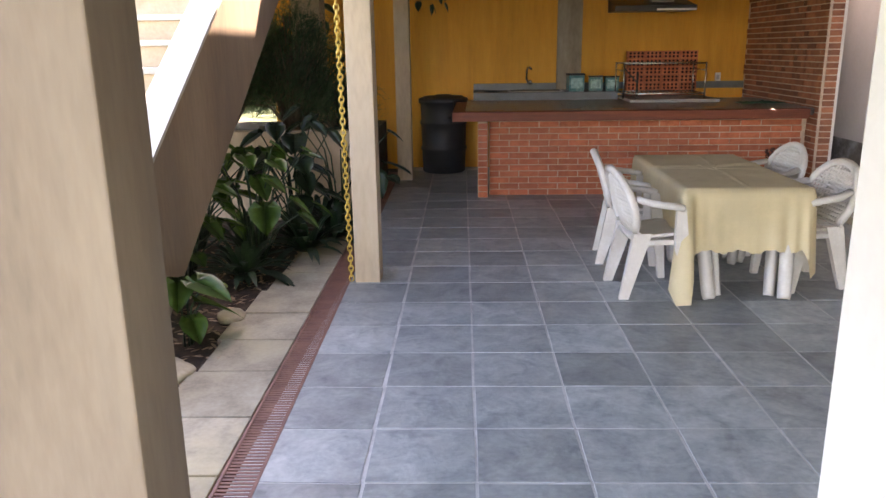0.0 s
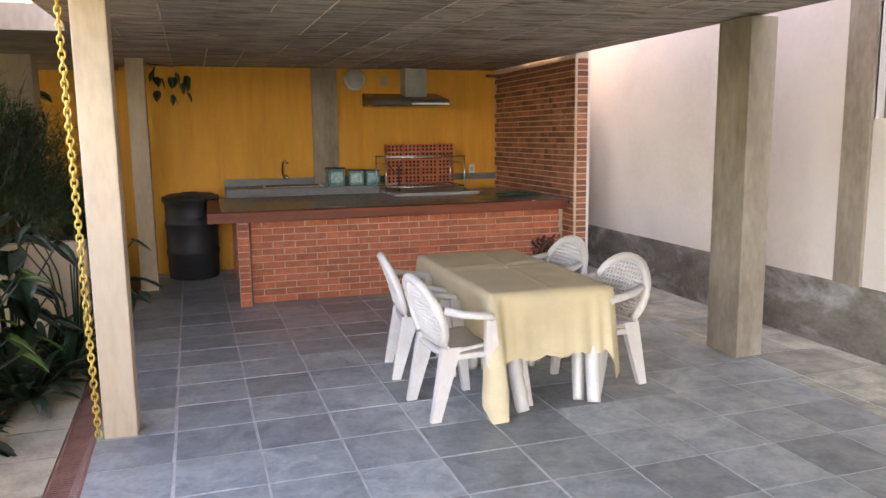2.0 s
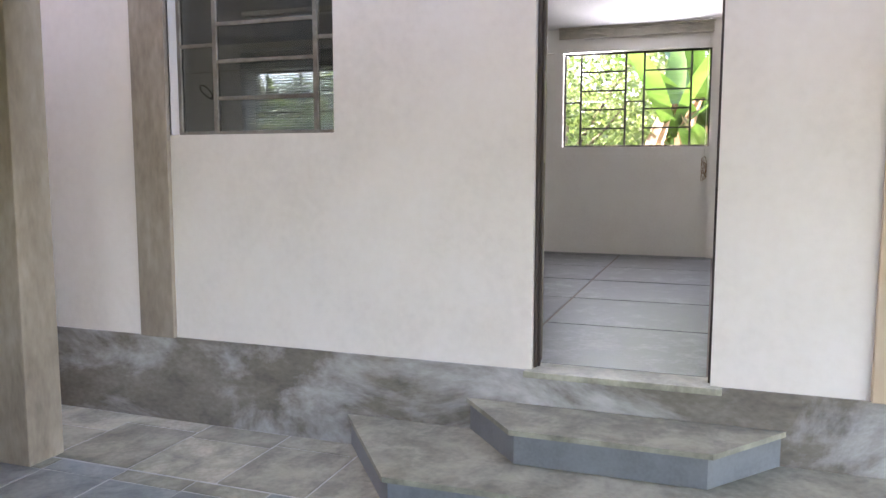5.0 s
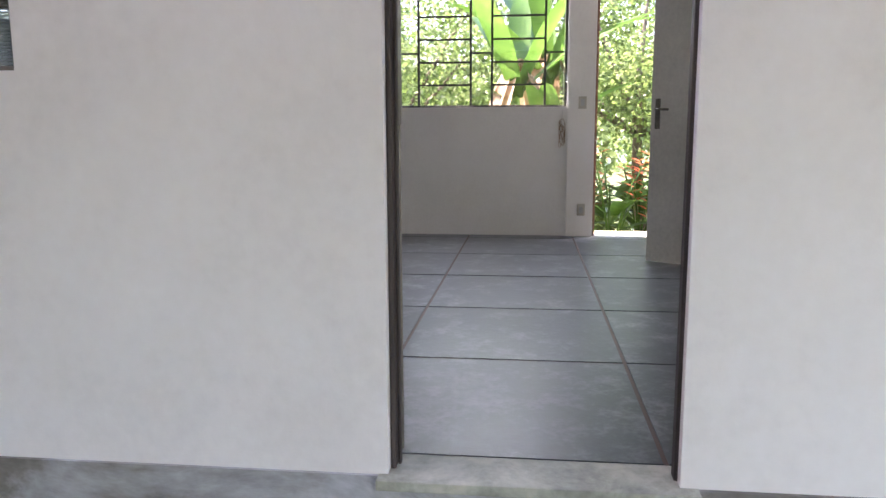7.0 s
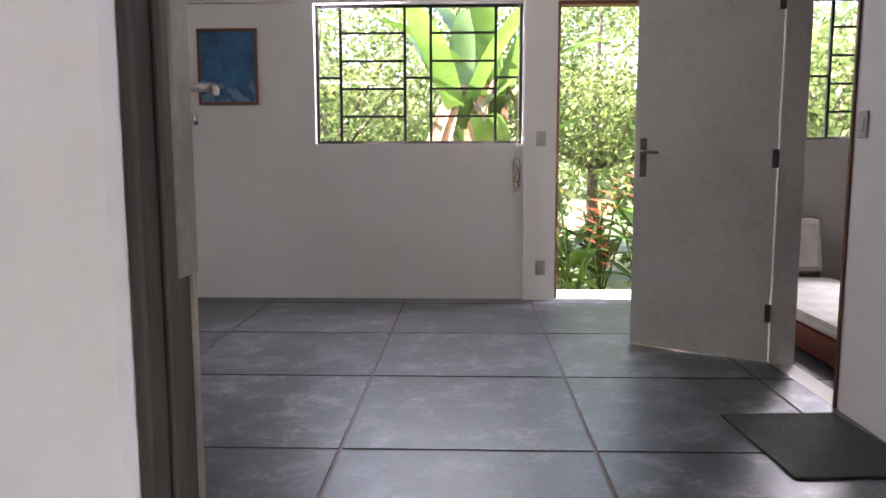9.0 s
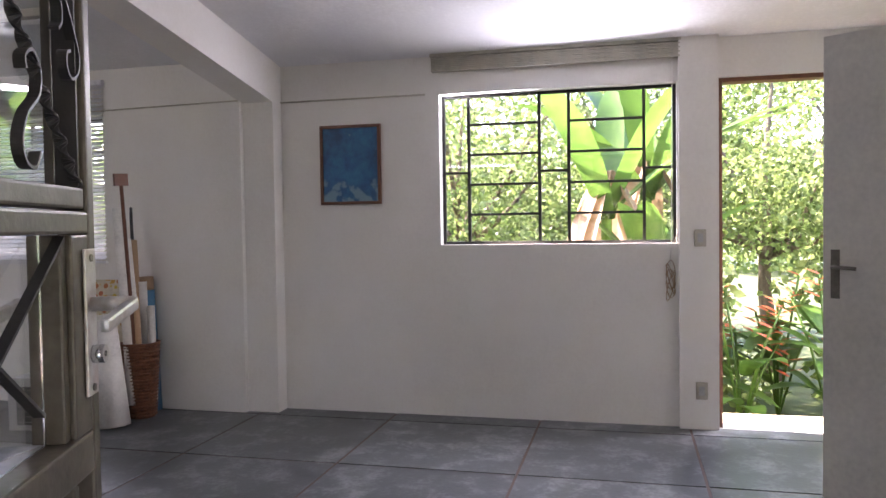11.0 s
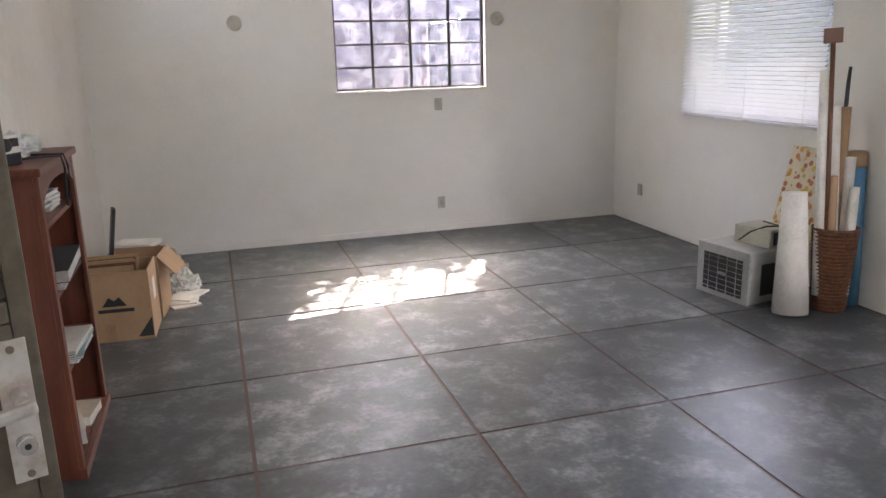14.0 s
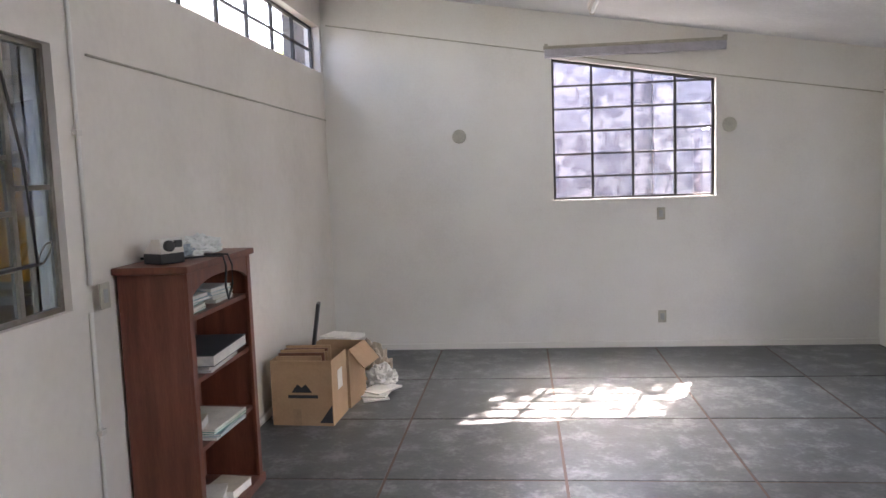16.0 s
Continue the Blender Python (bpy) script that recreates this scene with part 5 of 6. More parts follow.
        for a, b in zip(us, us[1:]):
            g = bx(p - 0.002, p + 0.002, a, b, z0 + e, z1 - e) if axis == "x" else bx(a, b, p - 0.002, p + 0.002, z0 + e, z1 - e)
            ob = part("pane", g, glass, c)
            ob.visible_shadow = False
    return c


# east window: fixed side lights, two casements with three bars, a middle light
y0, y1, z0, z1 = 2.83, 4.495, 1.775, 2.875
H = z1 - z0
ve = [y1 - 0.20, y1 - 0.72, y1 - 0.93, y0 + 0.215]
hz = []
for k in range(1, 5):
    z = z0 + H * (k / 5.0)
    hz += [(ve[1], ve[0], z), (ve[3], ve[2], z)]
hz += [(ve[0], y1 - 0.02, z0 + H * 0.48), (ve[2], ve[1], z0 + H * 0.48), (y0 + 0.02, ve[3], z0 + H * 0.48)]
steel_window("window_east", "x", EAST_X + 0.10, y0, y1, z0, z1, ve, hz, M_IRON, "black steel casement window with small panes")
steel_window("window_rear_room", "x", EAST_X + 0.10, -0.55, 0.62, 1.80, 2.90, [0.40, -0.02, -0.3], [(-0.02, 0.40, 1.80 + k * 0.22) for k in (1, 2, 3, 4)] + [(0.40, 0.6, 2.3)], M_IRON,
             "black steel casement window of the rear room")
# north window with a raking head
nv = [7.79, 8.165, 8.553]
nh = [(7.44, 8.885, 1.93 + 0.213 * k) for k in (1, 2, 3, 4, 5)]
steel_window("window_north", "y", NORTH_Y + 0.08, 7.42, 8.905, 1.93, 3.25, nv, nh, M_IRON, "black steel window with a raking head and square panes")
rake = bmesh.new()
prism(rake, [(7.44, 3.225), (8.905, 2.975), (8.905, 3.0), (7.44, 3.25)], "y", NORTH_Y + 0.066, NORTH_Y + 0.094)
solid("window_rake_bar", rake, M_IRON, "sloping black bar at the window head", "window", "structure")
solid("window_sill_north", bx(7.40, 8.925, NORTH_Y - 0.02, NORTH_Y + 0.06, 1.905, 1.929, 0.003), M_WHITE, "white plaster window sill", "window sill", "structure")
# west window on the patio
steel_window("window_west", "x", WALL_X + 0.10, 4.69, 5.76, 1.71, 2.80, [4.845, 5.50], [(4.845, 5.50, 1.71 + 0.21 * k) for k in (1, 2, 3, 4)] + [(4.71, 4.845, 2.235), (5.50, 5.74, 2.225)], M_GREYIRON,
             "grey steel window with a ventilating sash", 0.013, M_GLASS_DIMMED)


def window_lever():
    """The arm of the ventilating sash, with its wire loop."""
    c = thing("window_lever", (0, 0, 0), 0, "dark iron window lever with a wire loop", "window lever")
    part("arm", sweep(bmesh.new(), [(WALL_X + 0.118, 5.49, 2.66), (WALL_X + 0.145, 5.53, 2.35), (WALL_X + 0.15, 5.56, 1.93)], 0.006, 6), M_IRON, c)
    part("cross_arm", sweep(bmesh.new(), [(WALL_X + 0.118, 5.30, 1.92), (WALL_X + 0.15, 5.58, 1.93)], 0.007, 6), M_IRON, c)
    part("loop", sweep(bmesh.new(), [(WALL_X + 0.15, 5.61 + 0.042 * math.cos(a) + 0.012 * math.sin(a), 1.968 + 0.036 * math.cos(a) - 0.018 * math.sin(a)) for a in np.linspace(0, 2 * math.pi, 17)[:-1]], 0.004, 6, closed=True), M_GREYIRON, c)


window_lever()
# clerestory
steel_window("window_clerestory", "x", WALL_X + 0.06, 6.05, 10.0, 3.21, 3.64, [6.05 + 0.56 * k for k in range(1, 7)], [(6.07, 9.98, 3.42)], M_IRON, "long high strip window under the roof")
# blind window
steel_window("window_blind", "x", EAST_X + 0.06, 7.20, 8.79, 1.72, 2.84, [7.35, 7.86, 8.08, 8.60], [(7.35, 7.86, 2.56), (8.08, 8.60, 2.56), (7.35, 7.86, 2.28), (8.08, 8.60, 2.28), (7.35, 7.86, 2.0), (8.08, 8.60, 2.0)], M_GREYIRON, "grey steel window behind the blind")


def blinds():
    c = thing("venetian_blind", (0, 0, 0), 0, "white venetian blind half closed before the window", "blind")
    part("head_rail", bx(10.315, 10.355, 7.17, 8.84, 3.06, 3.10, 0.004), M_SLATS, c)
    part("bottom_rail", bx(10.322, 10.350, 7.17, 8.84, 1.655, 1.675, 0.004), M_SLATS, c)
    z = 1.70
    m0 = mesh_of("slat", bx(-0.0215, 0.0215, 7.175, 8.835, -0.0008, 0.0008), M_SLAT_SHEET)
    while z < 3.05:
        piece("slat", m0, c, pose(10.330, 0, z, 0, -42 + random.uniform(-2, 2), 0))
        z += 0.0335
    for y in (7.35, 8.0, 8.65):
        part("ladder_cord", sweep(bmesh.new(), [(10.325, y, 1.67), (10.325, y, 3.07)], 0.0015, 4), M_SLATS, c)


blinds()


def stacked_blind():
    c = thing("rolled_blind", (0, 0, 0), 0, "raised pale lilac blind stacked over the slanted window", "blind")
    lilac = mat("lilac_grey_slats", (0.50, 0.48, 0.52), scale=4, fine=40, rough=0.5, bump=0.0)
    part("head_rail", bx(7.35, 8.99, NORTH_Y - 0.058, NORTH_Y - 0.004, 3.325, 3.352, 0.003), M_BEIGE, c, "beige head rail")
    for k in range(5):
        part("slat", bx(7.36, 8.985, NORTH_Y - 0.055 + 0.002 * (k % 2), NORTH_Y - 0.008, 3.262 + k * 0.0125, 3.272 + k * 0.0125), lilac, c)
    part("bottom_rail", bx(7.36, 8.985, NORTH_Y - 0.054, NORTH_Y - 0.008, 3.246, 3.260, 0.003), lilac, c)
    for x in (7.36, 8.96):
        part("bracket", bx(x, x + 0.03, NORTH_Y - 0.062, NORTH_Y - 0.002, 3.353, 3.37, 0.002), M_BEIGE, c)


stacked_blind()


def raised_blind():
    c = thing("raised_blind", (0, 0, 0), 0, "raised stack of grey blind slats over the window", "blind")
    part("head_rail", bx(EAST_X - 0.05, EAST_X - 0.004, 2.80, 4.55, 3.14, 3.18, 0.003), M_BEIGE, c)
    for k in range(7):
        part("slat", bx(EAST_X - 0.052 + 0.003 * (k % 2), EAST_X - 0.006, 2.81, 4.54, 3.035 + k * 0.014, 3.045 + k * 0.014), M_BEIGE, c)
    pts = [(EAST_X - 0.03, 2.86, 3.04), (EAST_X - 0.03, 2.865, 2.4), (EAST_X - 0.02, 2.87, 1.75), (EAST_X - 0.02, 2.88, 1.62)]
    part("cord", sweep(bmesh.new(), pts, 0.003, 5), M_PAPER, c)
    bm = bmesh.new()
    for k in range(5):
        sweep(bm, [(EAST_X - 0.02, 2.875 + 0.03 * math.sin(a + k), 1.56 + 0.10 * math.cos(a) - 0.02 * k) for a in np.linspace(0, 2 * math.pi, 13)[:-1]], 0.003, 4, closed=True)
    part("cord_knot", bm, M_KRAFT, c, "knotted loop of cord")


raised_blind()


def inner_door():
    d = math.degrees(math.atan2(2.235 - 1.56, 9.08 - 8.65))
    c = thing("interior_door", (8.655, SOUTH_Y + 0.015, 0.0), d, "plain white flush door standing half open", "door")
    W = 0.80
    part("leaf", bx(0.0, W, 0.0, 0.035, FLOOR + 0.01, 2.78, 0.003), M_DOOR, c)
    for s, y in ((1, 0.035), (-1, 0.0)):
        pl = part("lock_plate", bx(W - 0.075, W - 0.035, min(y, y + s * 0.005), max(y, y + s * 0.005), 1.55, 1.78, 0.002), M_GREYIRON, c, "dark bronze lock plate")
        part("lever", sweep(bmesh.new(), [(W - 0.055, y, 1.70), (W - 0.055, y + s * 0.05, 1.70), (W - 0.16, y + s * 0.055, 1.695)], 0.009, 8), M_GREYIRON, pl)
    for z in (0.80, 1.66, 2.5):
        part("hinge", bx(-0.012, 0.02, 0.030, 0.045, z - 0.05, z + 0.05, 0.002), M_IRON, c, "black hinge")
    f = thing("door_frame", (0, 0, 0), 0, "white and brown frame of the inner doorway", "door frame", kind="structure")
    part("jamb", bx(8.635, 8.66, SOUTH_Y - 0.125, SOUTH_Y + 0.012, FLOOR, 2.80, 0.003), M_DOOR, f)
    part("jamb", bx(7.87, 7.89, SOUTH_Y - 0.125, SOUTH_Y + 0.012, FLOOR, 2.80, 0.003), M_TRIMWOOD, f, "brown wooden jamb")
    part("head", bx(7.845, 8.66, SOUTH_Y - 0.125, SOUTH_Y + 0.012, 2.801, 2.85, 0.003), M_DOOR, f)
    # frame of the back door
    g = thing("door_frame", (0, 0, 0), 0, "thin brown frame of the back door opening", "door frame", kind="structure")
    part("jamb", bx(EAST_X + 0.02, EAST_X + 0.14, 2.535, 2.559, FLOOR, 2.884, 0.003), M_TRIMWOOD, g)
    part("jamb", bx(EAST_X + 0.02, EAST_X + 0.14, 1.721, 1.745, FLOOR, 2.884, 0.003), M_TRIMWOOD, g)
    part("head", bx(EAST_X + 0.02, EAST_X + 0.14, 1.746, 2.534, 2.855, 2.884, 0.003), M_TRIMWOOD, g)


inner_door()
solid("terrace", bx(EAST_X + 0.18, 11.05, 0.8, 4.9, -0.06, FLOOR - 0.012), M_PAVER, "pale sunlit paving outside the back door", "pavement", "structure")


def bath_mat():
    bm = bx(-0.34, 0.34, -0.26, 0.26, 0, 0.012, 0.005)
    ob = solid("door_mat", bm, mat("green_mat", (0.045, 0.062, 0.045), scale=20, fine=200, rough=0.95, bump=0.6), "dark green door mat on the cement floor", "mat")
    ob.matrix_basis = pose(7.43, 1.84, FLOOR, 0, 0, 4)


bath_mat()


def daybed():
    c = thing("daybed", (0, 0, 0), 0, "low red wooden daybed with a white mattress in the rear room", "daybed")
    part("base", bx(8.38, 10.36, 0.50, 1.30, FLOOR + 0.03, FLOOR + 0.17, 0.012), M_WOOD_RED, c, "red varnished base")
    part("mattress", bx(8.40, 10.15, 0.52, 1.28, FLOOR + 0.171, FLOOR + 0.255, 0.03), M_PAPER, c, "white mattress")
    part("headboard", bx(-0.018, 0.018, 0.50, 1.30, 0.0, 0.58, 0.01, pose(10.36, 0, FLOOR + 0.12, 0, 14, 0)), M_KRAFT, c, "pale brown wooden headboard")
    part("bolster", bx(-0.15, -0.02, 0.53, 1.27, 0.12, 0.55, 0.05, pose(10.36, 0, FLOOR + 0.12, 0, 14, 0)), M_PAPER, c, "white back cushion")
    for x in (8.46, 10.26):
        for y in (0.56, 1.24):
            part("foot", bx(x - 0.03, x + 0.03, y - 0.03, y + 0.03, FLOOR, FLOOR + 0.031), M_WOOD_RED, c)


daybed()

# ---- wall plates, lamps, wiring ----
outlet((10.499, 2.685, 1.81), -90, "double light switch plate on the white pier")
outlet((10.499, 2.678, 0.775), -90, "wall socket low on the white pier")
outlet((8.405, NORTH_Y - 0.001, 1.775), 0, "grey switch plate under the slanted window")
outlet((8.41, NORTH_Y - 0.001, 0.80), 0, "wall socket low on the north wall")
outlet((10.359, 9.535, 0.865), -90, "dark wall socket by the corner", M_GREYPAINT)
outlet((7.79, SOUTH_Y + 0.001, 1.81), 180, "light switch plate beside the inner doorway")
outlet((IN_X + 0.04, 5.93, 1.745), 90, "surface switch box on the white wall")
for x, z in ((6.54, 2.562), (9.023, 2.571)):
    bm = lathe(bmesh.new(), [(0.066, 0.0), (0.066, 0.010), (0.058, 0.018), (0, 0.02)], 24)
    bmesh.ops.transform(bm, matrix=Matrix.Rotation(radians(90), 4, "X"), verts=bm.verts)
    ob = solid("blank_cover", bm, M_BEIGE, "round beige blanking cover on the white wall", "wall cover", group="round wall covers")
    ob.location = (x, NORTH_Y - 0.0005, z)


def conduit():
    c = thing("conduit", (0, 0, 0), 0, "white surface conduit running up the wall", "conduit")
    part("pipe", sweep(bmesh.new(), [(IN_X + 0.012, 5.86, FLOOR), (IN_X + 0.012, 5.87, 1.68)], 0.010, 8), M_WHITE, c)
    part("pipe", sweep(bmesh.new(), [(IN_X + 0.012, 5.88, 1.80), (IN_X + 0.012, 5.88, 3.9)], 0.010, 8), M_WHITE, c)
    for z in (1.15, 2.45):
        part("clip", bx(IN_X, IN_X + 0.026, 5.855, 5.895, z - 0.012, z + 0.012, 0.003), M_PLASTIC, c)


conduit()


def tube_lamp(x, y):
    c = thing("ceiling_lamp", (x, y, roof_z(x) - 0.002), 0, "white fluorescent tube lamp on the sloping ceiling, unlit", "ceiling lamp", "tube lamps on the ceiling")
    part("body", bx(-0.035, 0.035, -0.65, 0.65, -0.05, 0.005, 0.006), M_PLASTIC, c)
    part("tube", sweep(bmesh.new(), [(0, -0.62, -0.075), (0, 0.62, -0.075)], 0.016, 12), M_SLATS, c)
    for y in (-0.63, 0.63):
        part("holder", bx(-0.02, 0.02, y - 0.015, y + 0.015, -0.095, -0.05, 0.003), M_PLASTIC, c)


tube_lamp(7.75, 8.9)
tube_lamp(9.33, 7.45)


def framed_print():
    c = thing("framed_print", (EAST_X - 0.001, 5.185, 2.385), 0, "framed blue sea print with pale shapes and a reflection painted low down", "picture")
    w, h = 0.240, 0.298
    part("backing", bx(-0.012, -0.002, -w, w, -h, h), M_TRIMWOOD, c)
    m = mat("blue_print", (0.012, 0.11, 0.25), (0.006, 0.06, 0.16), (0.02, 0.17, 0.33), scale=5, fine=20, rough=0.5, bump=0.0)
    t = m.node_tree
    b = t.nodes["Principled BSDF"]
    src = b.inputs["Base Color"].links[0].from_socket
    geo = t.nodes.new("ShaderNodeNewGeometry")
    sep = t.nodes.new("ShaderNodeSeparateXYZ")
    t.links.new(geo.outputs["Position"], sep.inputs[0])
    # Pale shapes thicken downwards, with the bright reflection at the bottom painted in.
    lower = t.nodes.new("ShaderNodeMapRange")
    lower.inputs[1].default_value, lower.inputs[2].default_value, lower.inputs[3].default_value, lower.inputs[4].default_value = 2.10, 2.36, 0.13, -0.12
    t.links.new(sep.outputs[2], lower.inputs[0])
    ns = t.nodes.new("ShaderNodeTexNoise")
    ns.inputs["Scale"].default_value, ns.inputs["Detail"].default_value = 11, 6
    t.links.new(geo.outputs["Position"], ns.inputs[0])
    ad = t.nodes.new("ShaderNodeMath")
    t.links.new(ns.outputs[0], ad.inputs[0])
    t.links.new(lower.outputs[0], ad.inputs[1])
    st = t.nodes.new("ShaderNodeMapRange")
    st.inputs[1].default_value, st.inputs[2].default_value = 0.53, 0.62
    t.links.new(ad.outputs[0], st.inputs[0])
    mx = t.nodes.new("ShaderNodeMix")
    mx.data_type = "RGBA"
    t.links.new(st.outputs[0], mx.inputs[0])
    t.links.new(src, mx.inputs[6])
    mx.inputs[7].default_value = (0.14, 0.28, 0.38, 1)
    t.links.new(mx.outputs[2], b.inputs["Base Color"])
    part("print", bx(-0.016, -0.0125, -w + 0.02, w - 0.02, -h + 0.02, h - 0.02), m, c)
    for a in ((-w, w, -h, -h + 0.022), (-w, w, h - 0.022, h), (-w, -w + 0.022, -h + 0.022, h - 0.022), (w - 0.022, w, -h + 0.022, h - 0.022)):
        part("frame", bx(-0.03, -0.0125, *a, 0.003), M_TRIMWOOD, c, "brown wooden frame")


framed_print()


# ---- bookshelf and boxes ----
def bookshelf():
    c = thing("bookshelf", (0, 0, 0), 0, "reddish brown wooden bookshelf against the white wall", "bookshelf")
    x0, x1, ya, yb, zt = IN_X + 0.02, 5.585, 6.08, 6.88, 1.85
    part("side_panel", bx(x0, x1, ya, ya + 0.025, FLOOR, zt - 0.035, 0.002), M_SHELF, c)
    part("side_panel", bx(x0, x1, yb - 0.025, yb, FLOOR, zt - 0.035, 0.002), M_SHELF, c)
    part("back_panel", bx(x0, x0 + 0.012, ya + 0.026, yb - 0.026, FLOOR + 0.03, zt - 0.036), M_SHELF, c)
    part("top_board", bx(x0 - 0.01, x1 + 0.035, ya - 0.03, yb + 0.03, zt - 0.034, zt, 0.008), M_SHELF, c)
    for z in (0.555, 0.965, 1.30, 1.60):
        part("shelf", bx(x0 + 0.013, x1 - 0.005, ya + 0.026, yb - 0.026, z - 0.024, z, 0.002), M_SHELF, c)
    for yy in (ya, yb - 0.05):
        part("front_stile", bx(x1, x1 + 0.018, yy, yy + 0.05, FLOOR, zt - 0.036, 0.003), M_SHELF, c)
    part("plinth", bx(x1, x1 + 0.03, ya - 0.012, yb + 0.012, FLOOR, FLOOR + 0.05, 0.003), M_SHELF, c)
    bm = bmesh.new()
    pts = [(ya + 0.05, zt - 0.036), (yb - 0.05, zt - 0.036), (yb - 0.05, zt - 0.15)]
    pts += [(yb - 0.05 - (yb - ya - 0.10) * k / 12, zt - 0.085 - 0.065 * abs(2 * k / 12 - 1) ** 3) for k in range(1, 12)]
    pts += [(ya + 0.05, zt - 0.15)]
    prism(bm, pts, "x", x1, x1 + 0.016)
    part("arched_valance", bm, M_SHELF, c)
    return c


bookshelf()
BOOK_TONES = [mat("book_%d" % i, col, scale=6, fine=60, rough=0.5, bump=0.03) for i, col in enumerate(((0.12, 0.33, 0.27), (0.70, 0.68, 0.62), (0.30, 0.42, 0.45), (0.55, 0.50, 0.40), (0.06, 0.07, 0.08), (0.65, 0.66, 0.66)))]


def book(at, w, d, h, rz, tone, label="flat lying book on the shelf", ry=0):
    c = thing("book", at, 0, label, "book", "books on the shelf")
    c.matrix_basis = pose(*at, 0, ry, rz)
    part("page_block", bx(-d / 2 + 0.004, d / 2 - 0.003, -w / 2 + 0.004, w / 2 - 0.004, 0.003, h - 0.003), M_PAPER, c)
    part("cover", bx(-d / 2, d / 2, -w / 2, w / 2, 0, 0.003), BOOK_TONES[tone], c)
    part("cover", bx(-d / 2, d / 2, -w / 2, w / 2, h - 0.003, h), BOOK_TONES[tone], c)
    part("spine", bx(-d / 2 - 0.002, -d / 2 + 0.003, -w / 2, w / 2, 0.003, h - 0.003), BOOK_TONES[tone], c)


z = 1.60
for k in range(5):
    book((5.46 + random.uniform(-0.01, 0.02), 6.27 + random.uniform(-0.02, 0.02), z), 0.24, 0.18, 0.016, random.uniform(-8, 8), (0, 1, 0, 2, 1)[k], "thin green and white booklet on the shelf")
    z += 0.017
z = 1.60
for k in range(4):
    book((5.46, 6.62 + random.uniform(-0.02, 0.02), z), 0.22, 0.17, 0.020, random.uniform(-14, 14), (3, 1, 2, 5)[k], "loose pale booklet on the shelf")
    z += 0.0205
book((5.46, 6.44, 1.665), 0.20, 0.16, 0.02, 30, 2, "booklet leaning on the pile", 14)
z = 1.30
for k in range(3):
    book((5.47, 6.45 + 0.02 * k, z), 0.34, 0.24, 0.012, random.uniform(-6, 6), (5, 1, 0)[k], "magazine lying on the shelf")
    z += 0.0125
book((5.47, 6.5, z), 0.50, 0.29, 0.055, 3, 4, "black folder lying on magazines")
z = 0.965
for k in range(4):
    book((5.485, 6.46, z), 0.36, 0.26, 0.014, random.uniform(-5, 5), (5, 2, 0, 1)[k], "large white booklet in a pile")
    z += 0.0145
book((5.43, 6.25, z), 0.20, 0.24, 0.05, 10, 3, "rolled beige folder on the shelf")
book((5.46, 6.42, 0.555), 0.24, 0.20, 0.075, 14, 1, "white cardboard packet on the bottom shelf")
book((5.50, 6.62, 0.555), 0.20, 0.18, 0.05, -8, 3, "beige packet on the bottom shelf")


def instant_camera():
    c = thing("instant_camera", (5.43, 6.22, 1.85), 62, "white and black instant camera on top of the bookshelf", "camera")
    part("body", bx(-0.065, 0.065, -0.075, 0.06, 0.0, 0.05, 0.008), M_BLACK_PL, c)
    bm = bmesh.new()
    prism(bm, [(-0.075, 0.05), (-0.065, 0.118), (-0.01, 0.118), (0.06, 0.05)], "x", -0.062, 0.062)
    part("housing", bm, M_PLASTIC, c, "white housing")
    m = lathe(bmesh.new(), [(0.026, 0.0), (0.026, 0.02), (0.018, 0.022), (0.0, 0.022)], 18)
    bmesh.ops.transform(m, matrix=pose(-0.022, -0.07, 0.085, 90), verts=m.verts)
    part("lens", m, M_BLACK_PL, c)
    part("viewfinder", bx(0.012, 0.05, -0.082, -0.068, 0.075, 0.108, 0.003), M_BLACK_PL, c)
    part("strap", sweep(bmesh.new(), [(0.06, 0.04, 0.04), (0.10, 0.10, 0.012), (0.05, 0.2, 0.010), (-0.02, 0.28, 0.010)], 0.007, 6), M_BLACK_PL, c)


instant_camera()


def crumpled(name, at, sx, sy, sz, material, label, seed):
    bm = bmesh.new()
    bmesh.ops.create_icosphere(bm, subdivisions=4, radius=1)
    for v in bm.verts:
        k = 1 + 0.38 * noise.noise(v.co * 2.1 + Vector((seed, 0, 0))) + 0.18 * noise.noise(v.co * 5.3 + Vector((0, seed, 0)))
        v.co = Vector((v.co.x * sx * k, v.co.y * sy * k, max(0.0, (v.co.z + 0.55) * sz * k)))
    ob = solid(name, bm, material, label, "bag")
    ob.location = at


M_BAG = mat("milky_plastic_bag", (0.66, 0.68, 0.66), scale=9, fine=60, rough=0.3, bump=0.4, stain=(0.45, 0.58, 0.54), stain_scale=6, stain_amount=0.5)
crumpled("plastic_bag", (5.42, 6.62, 1.85), 0.10, 0.19, 0.055, M_BAG, "crumpled translucent plastic bag on the bookshelf", 2.0)
crumpled("plastic_bag", (5.40, 6.44, 1.85), 0.07, 0.10, 0.045, mat("blue_grey_bag", (0.30, 0.36, 0.42), scale=12, fine=60, rough=0.4, bump=0.3), "small blue grey bag on the bookshelf", 7.0)


